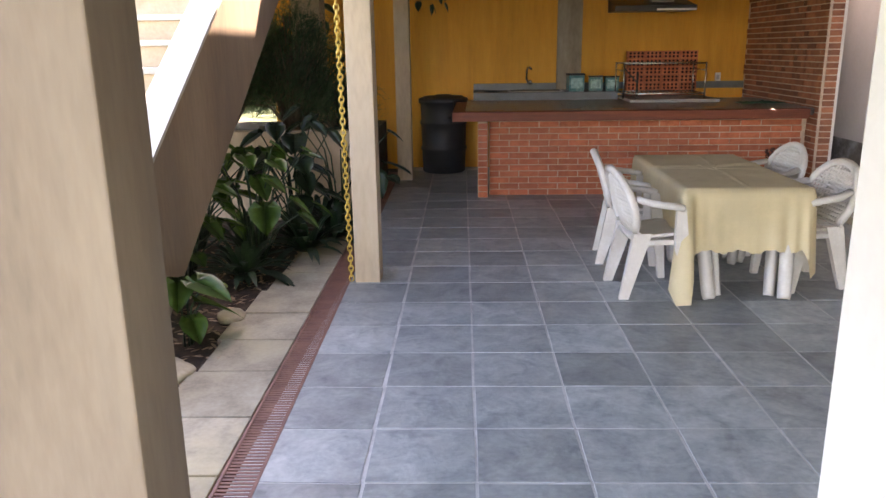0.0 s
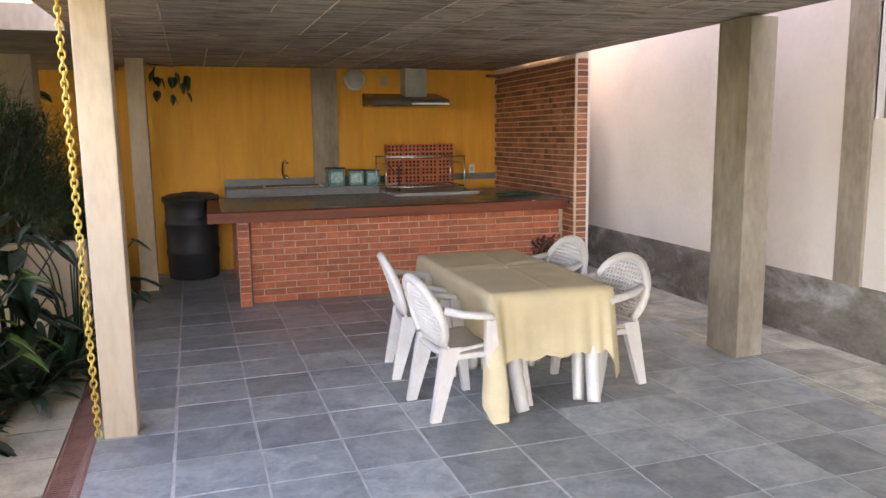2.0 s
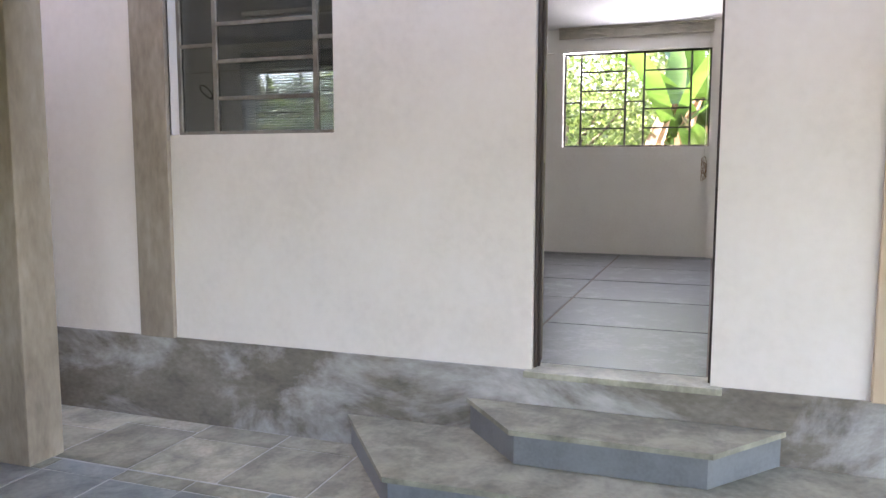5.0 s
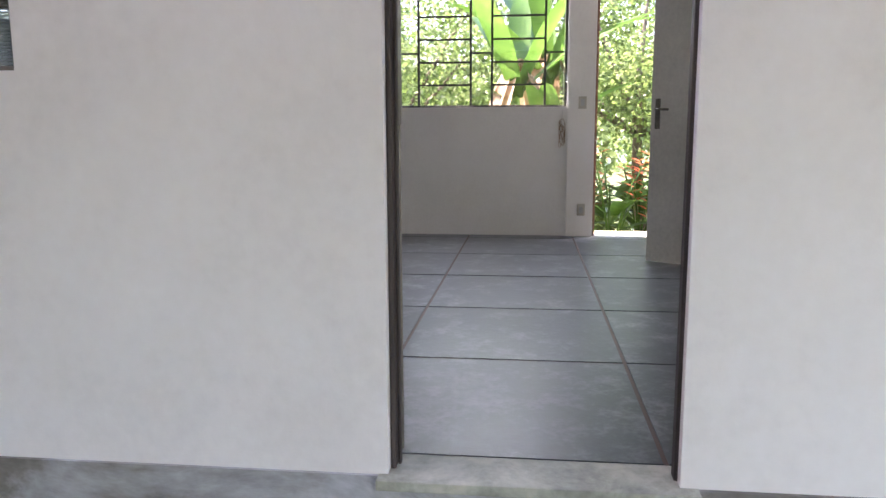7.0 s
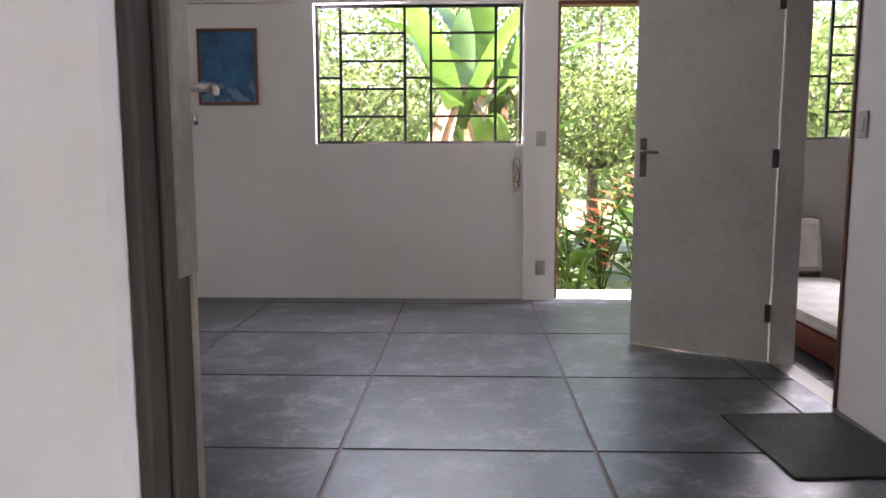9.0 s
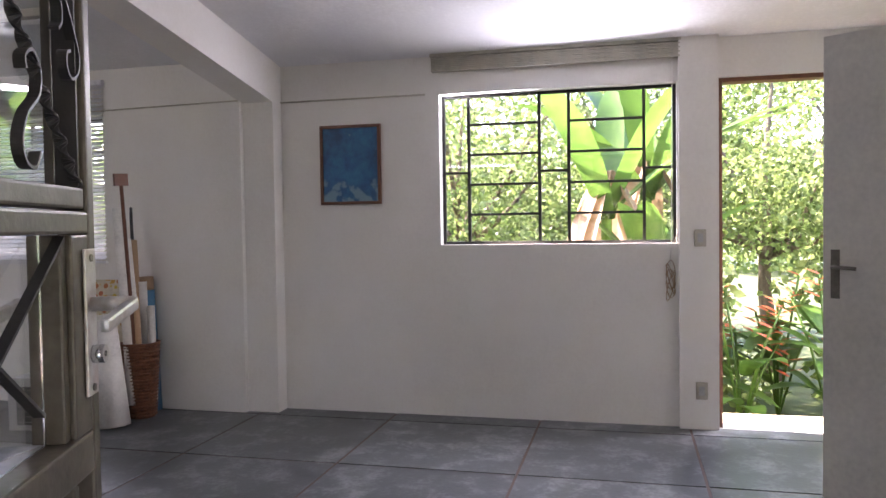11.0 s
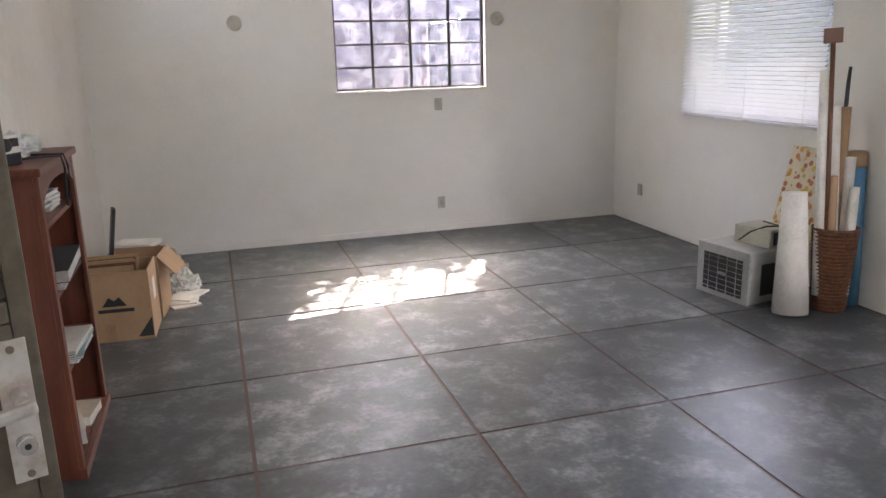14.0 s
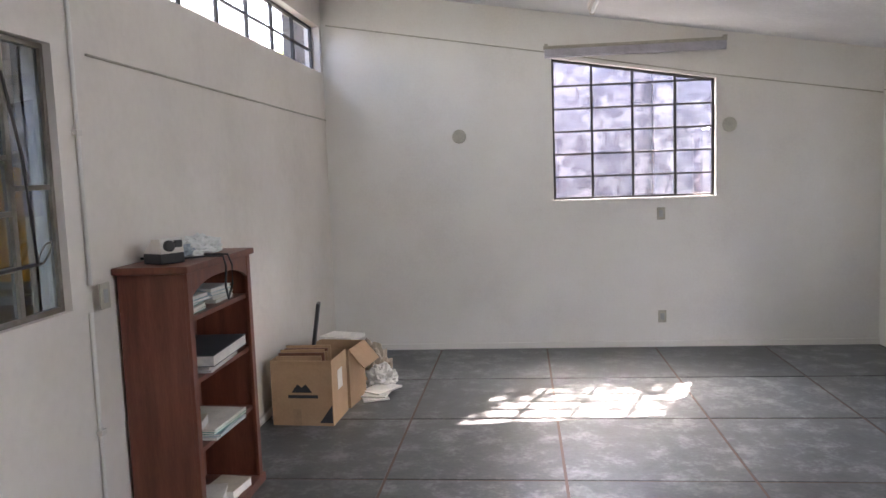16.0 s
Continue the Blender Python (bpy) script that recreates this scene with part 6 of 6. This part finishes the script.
def carton(name, at, rz, w, d, h, flaps, label, marks=True):
    c = thing(name, at, rz, label, "box", "cardboard boxes")
    t = 0.006
    part("bottom", bx(-w / 2, w / 2, -d / 2, d / 2, 0, t), M_CARD, c)
    for a in ((-w / 2, w / 2, -d / 2, -d / 2 + t), (-w / 2, w / 2, d / 2 - t, d / 2), (-w / 2, -w / 2 + t, -d / 2 + t, d / 2 - t), (w / 2 - t, w / 2, -d / 2 + t, d / 2 - t)):
        part("panel", bx(*a, t, h), M_CARD, c)
    for side, ang, ln in flaps:
        if side == "f":
            m = pose(0, -d / 2, h, ang, 0, 0)
            part("flap", bx(-w / 2, w / 2, 0, t, -ln, 0, 0, m @ pose(0, -t, 0)), M_CARD, c)
        else:
            m = pose(w / 2, 0, h, 0, ang, 0)
            part("flap", bx(0, t, -d / 2, d / 2, -ln, 0, 0, m), M_CARD, c)
    if marks:
        bm = bmesh.new()
        f = -d / 2 - 0.0015
        bm.faces.new([bm.verts.new(p) for p in ((-0.075, f, 0.235), (0.075, f, 0.235), (0.03, f, 0.295), (0.0, f, 0.27), (-0.03, f, 0.295))])
        part("printed_mark", bm, M_INK, c, "plain dark triangular print")
        part("printed_bar", bx(-0.10, 0.115, f, f + 0.001, 0.195, 0.218), M_INK, c, "plain dark bar of print")
        bm = bmesh.new()
        bm.faces.new([bm.verts.new(p) for p in ((w / 2 - 0.10, f, 0.02), (w / 2 - 0.005, f, 0.02), (w / 2 - 0.005, f, 0.15))])
        part("printed_mark", bm, M_INK, c, "plain dark triangular print")
        part("tape", bx(-0.07, -0.01, f - 0.001, f + 0.001, 0.0, 0.12), M_KRAFT, c, "strip of brown tape")
        part("sticker", bx(w / 2 + 0.0005, w / 2 + 0.002, -0.05, 0.06, 0.22, 0.36), M_PAPER, c, "white address sticker")
    return c


carton("cardboard_box", (5.575, 8.0, FLOOR), -3, 0.44, 0.36, 0.46, (("f", 12, 0.16),), "open brown cardboard box with dark print on the floor")
carton("cardboard_box", (5.66, 8.40, FLOOR), -8, 0.36, 0.34, 0.44, (("r", -40, 0.18),), "open brown cardboard box behind another one", False)
for k in range(6):
    ob = thing("picture_frame", (5.55 + 0.0 * k, 7.88 + 0.045 * k, FLOOR + 0.02), 0, "old wooden picture frame standing in the open box", "picture frame", "frames in the box")
    part("panel", bx(-0.17, 0.15 + 0.01 * (k % 2), -0.008, 0.008, 0.0, 0.46 + 0.012 * (k % 3), 0.002), (M_KRAFT, M_TRIMWOOD, M_CARD)[k % 3], ob)
solid("leaning_board", bx(-0.012, 0.012, -0.06, 0.06, 0.0, 0.75, 0.002, pose(5.45, 8.34, FLOOR + 0.03, 0, 0, 10) @ pose(0, 0, 0, 0, 9, 0)), M_BLACK_PL, "narrow black board standing up out of the box", "board")
for k in range(14):
    ob = thing("loose_papers", (5.62 + random.uniform(-0.14, 0.2), 8.75 + random.uniform(-0.16, 0.16), FLOOR + 0.035 * k), 0, "pale loose papers in a leaning pile on the floor", "papers", "loose papers behind the boxes")
    ob.matrix_basis = pose(5.60 + random.uniform(-0.06, 0.10), 8.74 + random.uniform(-0.05, 0.05), FLOOR + 0.032 * k, 0, 0, random.uniform(-35, 35))
    part("page_block", bx(-0.15, 0.15, -0.11, 0.11, 0.0, 0.031, 0.003), (M_PAPER, M_PAPER, M_KRAFT, BOOK_TONES[0])[k % 4], ob)
for k in range(3):
    ob = solid("paper_sheet", bx(-0.10, 0.10, -0.14, 0.14, 0, 0.012, 0.002), M_PAPER, "crooked white sheet at the foot of the papers", "papers", group="loose papers behind the boxes")
    ob.matrix_basis = pose(5.93 + 0.02 * k, 8.50 + 0.05 * k, FLOOR + 0.002 + 0.0125 * k, 0, 0, 20 - 25 * k)
crumpled("plastic_bag", (5.93, 8.82, FLOOR), 0.12, 0.14, 0.10, M_PAPER, "crumpled white paper bag on the floor by the papers", 4.0)
crumpled("paper_bag", (5.80, 9.10, FLOOR), 0.15, 0.15, 0.18, mat("beige_wrap", (0.50, 0.42, 0.32), scale=7, fine=60, rough=0.8, bump=0.4), "crumpled beige paper bag beside the papers", 9.0)
solid("black_cable", sweep(bmesh.new(), [(5.45, 6.32, 1.857), (5.56, 6.40, 1.860), (5.632, 6.44, 1.855), (5.640, 6.45, 1.80), (5.628, 6.46, 1.70), (5.622, 6.50, 1.63), (5.632, 6.54, 1.70), (5.640, 6.53, 1.80), (5.632, 6.50, 1.857), (5.50, 6.52, 1.858)], 0.0055, 6), M_BLACK_PL, "black cable looped over the bookshelf edge", "cable")


# ---- things by the far pier ----
def air_conditioner():
    c = thing("air_conditioner", (9.64, 6.96, FLOOR), 8, "old grey window air conditioner standing on the floor", "air conditioner")
    D, W, Hh = 0.42, 0.47, 0.37
    part("case", bx(0.012, D, 0.0, W, 0.0, Hh, 0.008), M_GREYPAINT, c)
    part("front_frame", bx(0.0, 0.03, -0.005, W + 0.005, 0.0, Hh + 0.004, 0.006), M_GREYPAINT, c)
    part("front_grille", bx(-0.003, 0.0, 0.05, W - 0.06, 0.04, Hh - 0.06), M_BLACK_PL, c, "black front grille")
    for k in range(7):
        part("grille_bar", bx(-0.008, -0.003, 0.05, W - 0.06, 0.06 + k * 0.038, 0.0625 + k * 0.038), M_SKIRT, c)
    for k in range(4):
        part("grille_bar", bx(-0.009, -0.003, 0.10 + k * 0.085, 0.103 + k * 0.085, 0.04, Hh - 0.06), M_SKIRT, c)
    part("maker_plate", bx(-0.012, -0.008, 0.18, 0.27, 0.17, 0.195), M_CHROME, c, "small plain metal plate")
    part("side_vent", bx(0.12, 0.34, -0.007, -0.0005, 0.06, 0.28), M_BLACK_PL, c, "black side vent")


air_conditioner()


def old_radio():
    c = thing("old_radio", (9.86, 7.02, FLOOR + 0.372), 12, "small beige electric device with a cable, on the air conditioner", "device")
    part("case", bx(-0.02, 0.24, 0.0, 0.30, 0.0, 0.13, 0.012), M_BEIGE, c)
    part("panel", bx(0.02, 0.22, -0.004, 0.0, 0.02, 0.11), M_BLACK_PL, c)
    for k in range(2):
        part("key", bx(0.10 + 0.06 * k, 0.14 + 0.06 * k, -0.010, -0.004, 0.05, 0.09, 0.003), M_BEIGE, c)
    part("cable", sweep(bmesh.new(), [(-0.025, 0.25, 0.02), (-0.03, 0.15, 0.10), (0.0, 0.05, 0.15), (0.1, 0.02, 0.145), (0.16, 0.2, 0.14)], 0.006, 6), M_BLACK_PL, c)


old_radio()


def floral_painting():
    m = mat("floral_paint", (0.66, 0.58, 0.42), scale=4, fine=40, rough=0.6, bump=0.0)
    t = m.node_tree
    b = t.nodes["Principled BSDF"]
    src = b.inputs["Base Color"].links[0].from_socket
    geo = t.nodes.new("ShaderNodeNewGeometry")
    vo = t.nodes.new("ShaderNodeTexVoronoi")
    vo.inputs["Scale"].default_value = 21
    t.links.new(geo.outputs["Position"], vo.inputs[0])
    mr = t.nodes.new("ShaderNodeMapRange")
    mr.inputs[1].default_value, mr.inputs[2].default_value, mr.inputs[3].default_value, mr.inputs[4].default_value = 0.40, 0.48, 1.0, 0.0
    t.links.new(vo.outputs["Distance"], mr.inputs[0])
    ramp = t.nodes.new("ShaderNodeValToRGB")
    ramp.color_ramp.elements[0].color = (0.42, 0.10, 0.05, 1)
    ramp.color_ramp.elements[1].color = (0.55, 0.42, 0.05, 1)
    e = ramp.color_ramp.elements.new(0.5)
    e.color = (0.55, 0.24, 0.06, 1)
    sp = t.nodes.new("ShaderNodeSeparateXYZ")
    t.links.new(vo.outputs["Color"], sp.inputs[0])
    t.links.new(sp.outputs[0], ramp.inputs[0])
    mx = t.nodes.new("ShaderNodeMix")
    mx.data_type = "RGBA"
    t.links.new(mr.outputs[0], mx.inputs[0])
    t.links.new(src, mx.inputs[6])
    t.links.new(ramp.outputs[0], mx.inputs[7])
    t.links.new(mx.outputs[2], b.inputs["Base Color"])
    c = thing("floral_canvas", (10.22, 7.15, FLOOR + 0.30), 0, "unframed canvas painted with red and yellow leaves leaning on the wall", "painting")
    c.matrix_basis = pose(10.20, 7.15, FLOOR + 0.372, 0, 14, 0)
    part("canvas", bx(0.0, 0.022, -0.20, 0.30, 0.0, 0.68, 0.003), m, c)


floral_painting()


def roll(name, base, top, r, material, label, r_top=None):
    bm = sweep(bmesh.new(), [base, Vector(base).lerp(Vector(top), 0.5), top], r, 18, r_top)
    ob = solid(name, bm, material, label, "roll", group="paper rolls by the pier")
    return ob


roll("paper_roll", (9.83, 6.76, FLOOR), (9.86, 6.84, 1.31), 0.115, M_PAPER, "wide white paper roll standing on the floor", 0.075)
roll("blue_roll", (10.32, 6.77, FLOOR), (10.30, 6.80, 1.45), 0.062, M_BLUE, "tall roll of blue sheet standing by the wall")
roll("roll_core", (10.30, 6.80, 1.451), (10.295, 6.80, 1.55), 0.058, M_KRAFT, "kraft wrapped end of the blue roll")


def basket():
    c = thing("wicker_basket", (10.11, 6.73, FLOOR), 0, "tall brown wicker basket full of paper rolls", "basket")
    part("body", lathe(bmesh.new(), [(0.095, 0), (0.10, 0.01), (0.135, 0.54), (0.145, 0.55), (0.145, 0.565), (0.128, 0.565), (0.09, 0.05), (0, 0.04)], 28), M_WICKER, c)
    bm = bmesh.new()
    for k in range(22):
        z = 0.02 + k * 0.0245
        r = 0.10 + 0.036 * z / 0.54
        n = 56
        sweep(bm, [((r + 0.004 * (1 if (i + k) % 2 else -0.4)) * math.cos(2 * math.pi * i / n), (r + 0.004 * (1 if (i + k) % 2 else -0.4)) * math.sin(2 * math.pi * i / n), z) for i in range(n)], 0.0075, 4, closed=True)
    part("weave", bm, M_WICKER, c)


basket()
roll("paper_tube", (10.02, 6.74, 0.62), (9.97, 6.79, 2.08), 0.036, M_PAPER, "long pale paper tube in the basket")
roll("kraft_roll", (10.06, 6.70, 0.62), (10.03, 6.70, 1.42), 0.032, M_CARD, "tan cardboard roll in the basket", 0.022)
roll("paper_tube", (10.12, 6.74, 0.62), (10.09, 6.82, 1.85), 0.040, M_PAPER, "white paper tube in the basket")
roll("kraft_roll", (10.15, 6.76, 0.62), (10.20, 6.84, 1.84), 0.034, M_KRAFT, "brown paper roll in the basket")
roll("paper_tube", (10.16, 6.66, 0.62), (10.18, 6.68, 1.34), 0.030, M_PAPER, "short white roll in the basket")
roll("paper_tube", (10.18, 6.74, 0.62), (10.22, 6.78, 1.52), 0.036, M_PAPER, "cream paper tube in the basket")


def paddle():
    c = thing("wooden_paddle", (0, 0, 0), 0, "long dark wooden pole with a square head in the basket", "pole")
    part("pole", sweep(bmesh.new(), [(10.04, 6.70, 0.60), (9.965, 6.75, 2.25)], 0.014, 8), M_TRIMWOOD, c)
    part("head", bx(-0.055, 0.055, -0.012, 0.012, 0, 0.09, 0.004, pose(9.965, 6.75, 2.24, 0, -3, -20)), M_TRIMWOOD, c, "square brown head")


paddle()
solid("umbrella", sweep(bmesh.new(), [(10.15, 6.76, 0.62), (10.19, 6.83, 1.75), (10.22, 6.86, 2.0), (10.235, 6.87, 2.09)], 0.016, 8, 0.010), M_BLACK_PL, "thin closed dark umbrella standing in the basket", "umbrella")

# ---- outside the room: retaining wall, garden, woods ----
random.seed(21)
solid("retaining_wall", bx(5.4, 16.0, 12.4, 12.7, -0.05, 3.55, 0.01), M_RETAIN, "mottled mossy retaining wall behind the house, shade in its blue tone", "wall", "structure")
solid("retaining_post", bx(8.72, 8.95, 12.28, 12.398, -0.05, 3.55, 0.01), M_RETAIN, "grey concrete post before the retaining wall", "post", "structure")


def leaf_cloud(bm, center, radii, n, size, hollow=0.45, flat=0.0):
    cx, cy, cz = center
    for i in range(n):
        d = Vector((random.gauss(0, 1), random.gauss(0, 1), random.gauss(0, 1))).normalized()
        k = hollow + (1 - hollow) * random.random() ** 0.6
        lump = 1 + 0.30 * noise.noise(d * 2.3 + Vector((cx, cy, cz)))
        p = Vector((cx + d.x * radii[0] * k * lump, cy + d.y * radii[1] * k * lump, cz + d.z * radii[2] * k * lump))
        a = Vector((random.gauss(0, 1), random.gauss(0, 1), random.gauss(-0.4, 0.7))).normalized() * size * random.uniform(0.6, 1.4)
        s = a.cross(Vector((random.gauss(0, 1), random.gauss(0, 1), random.gauss(0, 1)))).normalized() * a.length * 0.30
        bm.faces.new([bm.verts.new(p), bm.verts.new(p + a * 0.5 + s), bm.verts.new(p + a), bm.verts.new(p + a * 0.5 - s)])


def tree(x, y, z0, h, r, n, size, label="leafy broad crowned tree in the sun", mat_=None):
    c = thing("tree", (x, y, z0), 0, label, "tree", "trees round the house")
    tr = bmesh.new()
    bend = random.uniform(-0.3, 0.3)
    sweep(tr, [(0, 0, -0.1), (bend * 0.3, 0.1, h * 0.25), (bend, 0.1, h * 0.55), (bend * 0.8, 0, h * 0.85)], 0.035 * h ** 0.8, 9, 0.02)
    part("trunk", tr, M_BARK, c)
    cr = bmesh.new()
    k = 9
    for i in range(k):
        a = 2 * math.pi * i / k + random.uniform(-0.4, 0.4)
        rr = r * random.uniform(0.35, 0.75)
        zc = h * random.uniform(0.35, 0.95)
        p = (bend + rr * math.cos(a), rr * math.sin(a), zc)
        part("limb", sweep(bmesh.new(), [(bend * 0.6, 0.05, h * 0.35), (p[0] * 0.6, p[1] * 0.6, zc * 0.8), p], 0.05, 6, 0.012), M_BARK, c)
        leaf_cloud(cr, p, (r * 0.48, r * 0.48, h * 0.17), n // k, size, 0.3)
    part("crown", cr, mat_ or M_LEAF_TREE, c)


for x, y, h, r, n, s in ((15.8, 5.4, 4.5, 2.5, 15000, 0.085), (15.2, 1.4, 4.4, 2.4, 18000, 0.075), (19.0, 3.2, 5.8, 3.2, 18000, 0.11), (18.5, -0.8, 5.8, 3.2, 14000, 0.11), (21.0, 8.5, 6.0, 3.0, 8000, 0.16), (14.8, -1.8, 4.2, 2.2, 9000, 0.10)):
    tree(x, y, -0.06, h, r, n, s)
for x, y, h, r in ((-6.5, 10.5, 5.5, 2.4), (-4.5, 14.0, 6.0, 2.6), (-9.5, 6.5, 6.0, 2.6)):
    tree(x, y, -0.06, h, r, 5000, 0.17, "leafy tree on the slope behind the garden stair", M_LEAF_FEATHER)
# Added tree: its crown stands in the sun's way to dapple the floor patch.
tree(9.95, 15.2, -0.06, 10.2, 1.6, 5600, 0.17, "slender tree added behind the retaining wall to dapple the sun patch")
woods = bmesh.new()
for i in range(46):
    a = radians(random.uniform(-42, 52))
    d = random.uniform(22, 34)
    leaf_cloud(woods, (10 + d * math.cos(a), 3 + d * math.sin(a), random.uniform(0.5, 4.6)), (3.2, 3.2, 2.4), 900, 0.42, 0.3)
solid("woods", woods, M_LEAF_TREE, "sunlit dense woods on the slope beyond the garden", "woods", "stuff")
woods = bmesh.new()
for i in range(34):
    a = radians(random.uniform(85, 190))
    d = random.uniform(17, 26)
    leaf_cloud(woods, (2 + d * math.cos(a), 4 + d * math.sin(a), random.uniform(0.5, 4.5)), (3.0, 3.0, 2.0), 800, 0.40, 0.3)
solid("woods_west", woods, M_LEAF_TREE, "dense woods behind the garden stair", "woods", "stuff")
hedge = bmesh.new()
for i in range(40):
    leaf_cloud(hedge, (random.uniform(12.6, 14.6), random.uniform(-1.5, 7.5), random.uniform(0.1, 1.5)), (0.6, 0.7, 0.5), 420, 0.11, 0.2)
solid("undergrowth", hedge, M_LEAF_TREE, "bright undergrowth below the trees", "undergrowth", "stuff")
top = bmesh.new()
for i in range(24):
    leaf_cloud(top, (random.uniform(5.5, 13.0), random.uniform(12.9, 14.0), random.uniform(3.5, 4.1)), (0.6, 0.5, 0.45), 260, 0.12, 0.2)
solid("wall_top_plants", top, M_LEAF_TREE, "plants growing along the top of the retaining wall", "plants", "stuff")


def banana(x, y, z0, h, n, label, seed=0):
    c = thing("banana_plant", (x, y, z0), 0, label, "plant", "banana plants")
    part("stem", sweep(bmesh.new(), [(0, 0, -0.1), (0.03, 0, h * 0.35), (0, 0.02, h * 0.6)], 0.09, 10, 0.05), M_LEAF_BIG, c)
    for i in range(n):
        a = 2 * math.pi * i / n + random.uniform(-0.4, 0.4)
        e = random.uniform(0.75, 1.35)
        l = h * random.uniform(0.5, 0.75)
        bm = bmesh.new()
        leaf_blade(bm, (0, 0, h * 0.5), (l * math.cos(a) * math.cos(e), l * math.sin(a) * math.cos(e), h * 0.5 + l * math.sin(e)), 0.15, 0.35, 9, 0.25)
        part("leaf", bm, M_LEAF_BIG, c)
    for i in range(6):
        a = random.uniform(0, 6.28)
        bm = bmesh.new()
        leaf_blade(bm, (0, 0, h * 0.62), (0.6 * math.cos(a), 0.6 * math.sin(a), h * 0.45), 0.12, 0.9, 6, 0.4)
        part("dry_leaf", bm, M_DRYLEAF, c, "withered hanging leaf")


for x, y, h in ((12.7, 3.35, 3.9), (13.5, 2.95, 4.3), (12.5, 2.95, 2.6)):
    banana(x, y, 0.0, h, 6, "banana plant with wide torn leaves by the window")


def heliconia(x, y):
    c = thing("heliconia", (x, y, 0.0), 0, "leafy plant with red flower bracts outside the back door", "plant", "flowering plants")
    for i in range(12):
        a = random.uniform(0, 6.28)
        bm = bmesh.new()
        l = random.uniform(0.5, 0.9)
        zb = random.uniform(0.2, 0.9)
        leaf_blade(bm, (0.1 * math.cos(a), 0.1 * math.sin(a), zb), (l * math.cos(a), l * math.sin(a), zb + l * random.uniform(0.2, 0.9)), 0.10, 0.4, 7, 0.2)
        part("leaf", bm, M_LEAF_BIG, c)
    for i in range(7):
        a, z = random.uniform(0, 6.28), random.uniform(0.6, 1.6)
        p = Vector((0.35 * math.cos(a), 0.35 * math.sin(a), z))
        part("stalk", sweep(bmesh.new(), [(0, 0, 0), (p.x * 0.5, p.y * 0.5, z * 0.6), p], 0.012, 5), M_LEAF_BIG, c)
        bm = bmesh.new()
        for k in range(5):
            s = -1 if k % 2 else 1
            leaf_blade(bm, p + Vector((0, 0, -0.05 * k)), p + Vector((0.13 * s, 0.1 * s, 0.06 - 0.05 * k)), 0.028, 0.1, 3)
        part("flower", bm, M_FLOWER, c, "red hanging flower bracts")


for x, y in ((12.5, 2.15), (13.0, 1.75), (12.7, 1.35), (12.9, 2.55)):
    heliconia(x, y)

# ---- pieces of floors ----


def patio_tiles():
    dx, dy, g = 0.430, 0.42, 0.012
    variants = []
    for k in range(4):
        bm = bmesh.new()
        box(bm, -dx / 2 + g / 2, dx / 2 - g / 2, -dy / 2 + g / 2, dy / 2 - g / 2, -0.012, 0.0)
        for v in bm.verts:
            v.co.x += random.uniform(-0.003, 0.003)
            v.co.y += random.uniform(-0.003, 0.003)
        variants.append(mesh_of("slate_tile", bm, M_SLATE))
    far = bmesh.new()
    n = 0
    for i in range(-2, 9):
        for j in range(-16, 17):
            x, y = (i + 0.5) * dx, (j + 0.5) * dy
            p = PATIO @ Vector((x, y, 0))
            if i == -2 or p.x > 4.25 or p.y > BACK_Y - 0.2 or p.y < -2.6:
                continue
            if p.y > 1.0 and n < 300:
                piece("tile", variants[(i * 7 + j * 3) % 4], patio, PATIO @ pose(x, y, random.uniform(-0.0015, 0.0015), random.uniform(-0.15, 0.15), random.uniform(-0.15, 0.15), 0))
                n += 1
            else:
                box(far, x - dx / 2 + g / 2, x + dx / 2 - g / 2, y - dy / 2 + g / 2, y + dy / 2 - g / 2, -0.010, -0.001, 0, PATIO)
    part("far_tiles", far, M_SLATE, patio, kind="stuff")
    # larger slabs along the house, moss and gap daylight put into their colour
    y = 0.6
    while y < 10.0:
        h = random.uniform(0.38, 0.62)
        x = 4.40 + random.uniform(-0.03, 0.0)
        while x < 5.0:
            w = min(random.uniform(0.30, 0.62), 5.085 - x)
            if 5.085 - (x + w) < 0.12:
                w = 5.085 - x
            part("slab", bx(x + 0.006, x + w - 0.006, y + 0.006, y + h - 0.006, -0.012, random.uniform(-0.001, 0.001)), M_SLATE_PALE, patio)
            x += w
        y += h
    for j in range(2, 24):
        yy = 0.4 + 0.071 + j * dy
        if yy < 10.3:
            part("slab", bx(4.282 - 0.0201 * (yy + 0.2 - 4.175), 4.372, yy, yy + dy - 0.011, -0.012, -0.0005), M_SLATE_PALE if j % 3 else M_SLATE, patio)
    for j in range(2, 26):
        yy = 0.386 + j * dy
        xl = 0.046 - 0.0265 * (yy - 3.2)
        if yy < 10.5:
            xr = 0.394 - 0.0201 * (yy + 0.2 - 4.175)
            part("tile", bx(xl - 0.03, xr, yy, yy + dy - 0.011, -0.012, -0.0005), M_SLATE, patio)


def floor_panels():
    xs = [IN_X + 0.002, 6.305, 7.322, 8.338, 9.332, 10.345, EAST_X + 0.17]
    ys = [-1.99, -0.32, 0.71, 1.74, 2.752, 3.775, 4.855, 5.882, 6.905, 7.955, 8.98, NORTH_Y - 0.002]
    g = 0.009
    for a, b in zip(xs, xs[1:]):
        for c, d in zip(ys, ys[1:]):
            bm = bx(a + g, b - g, c + g, d - g, FLOOR - 0.02, FLOOR + random.uniform(-0.0006, 0.0006))
            part("panel", bm, M_FLOOR, room_floor)


patio_tiles()
floor_panels()
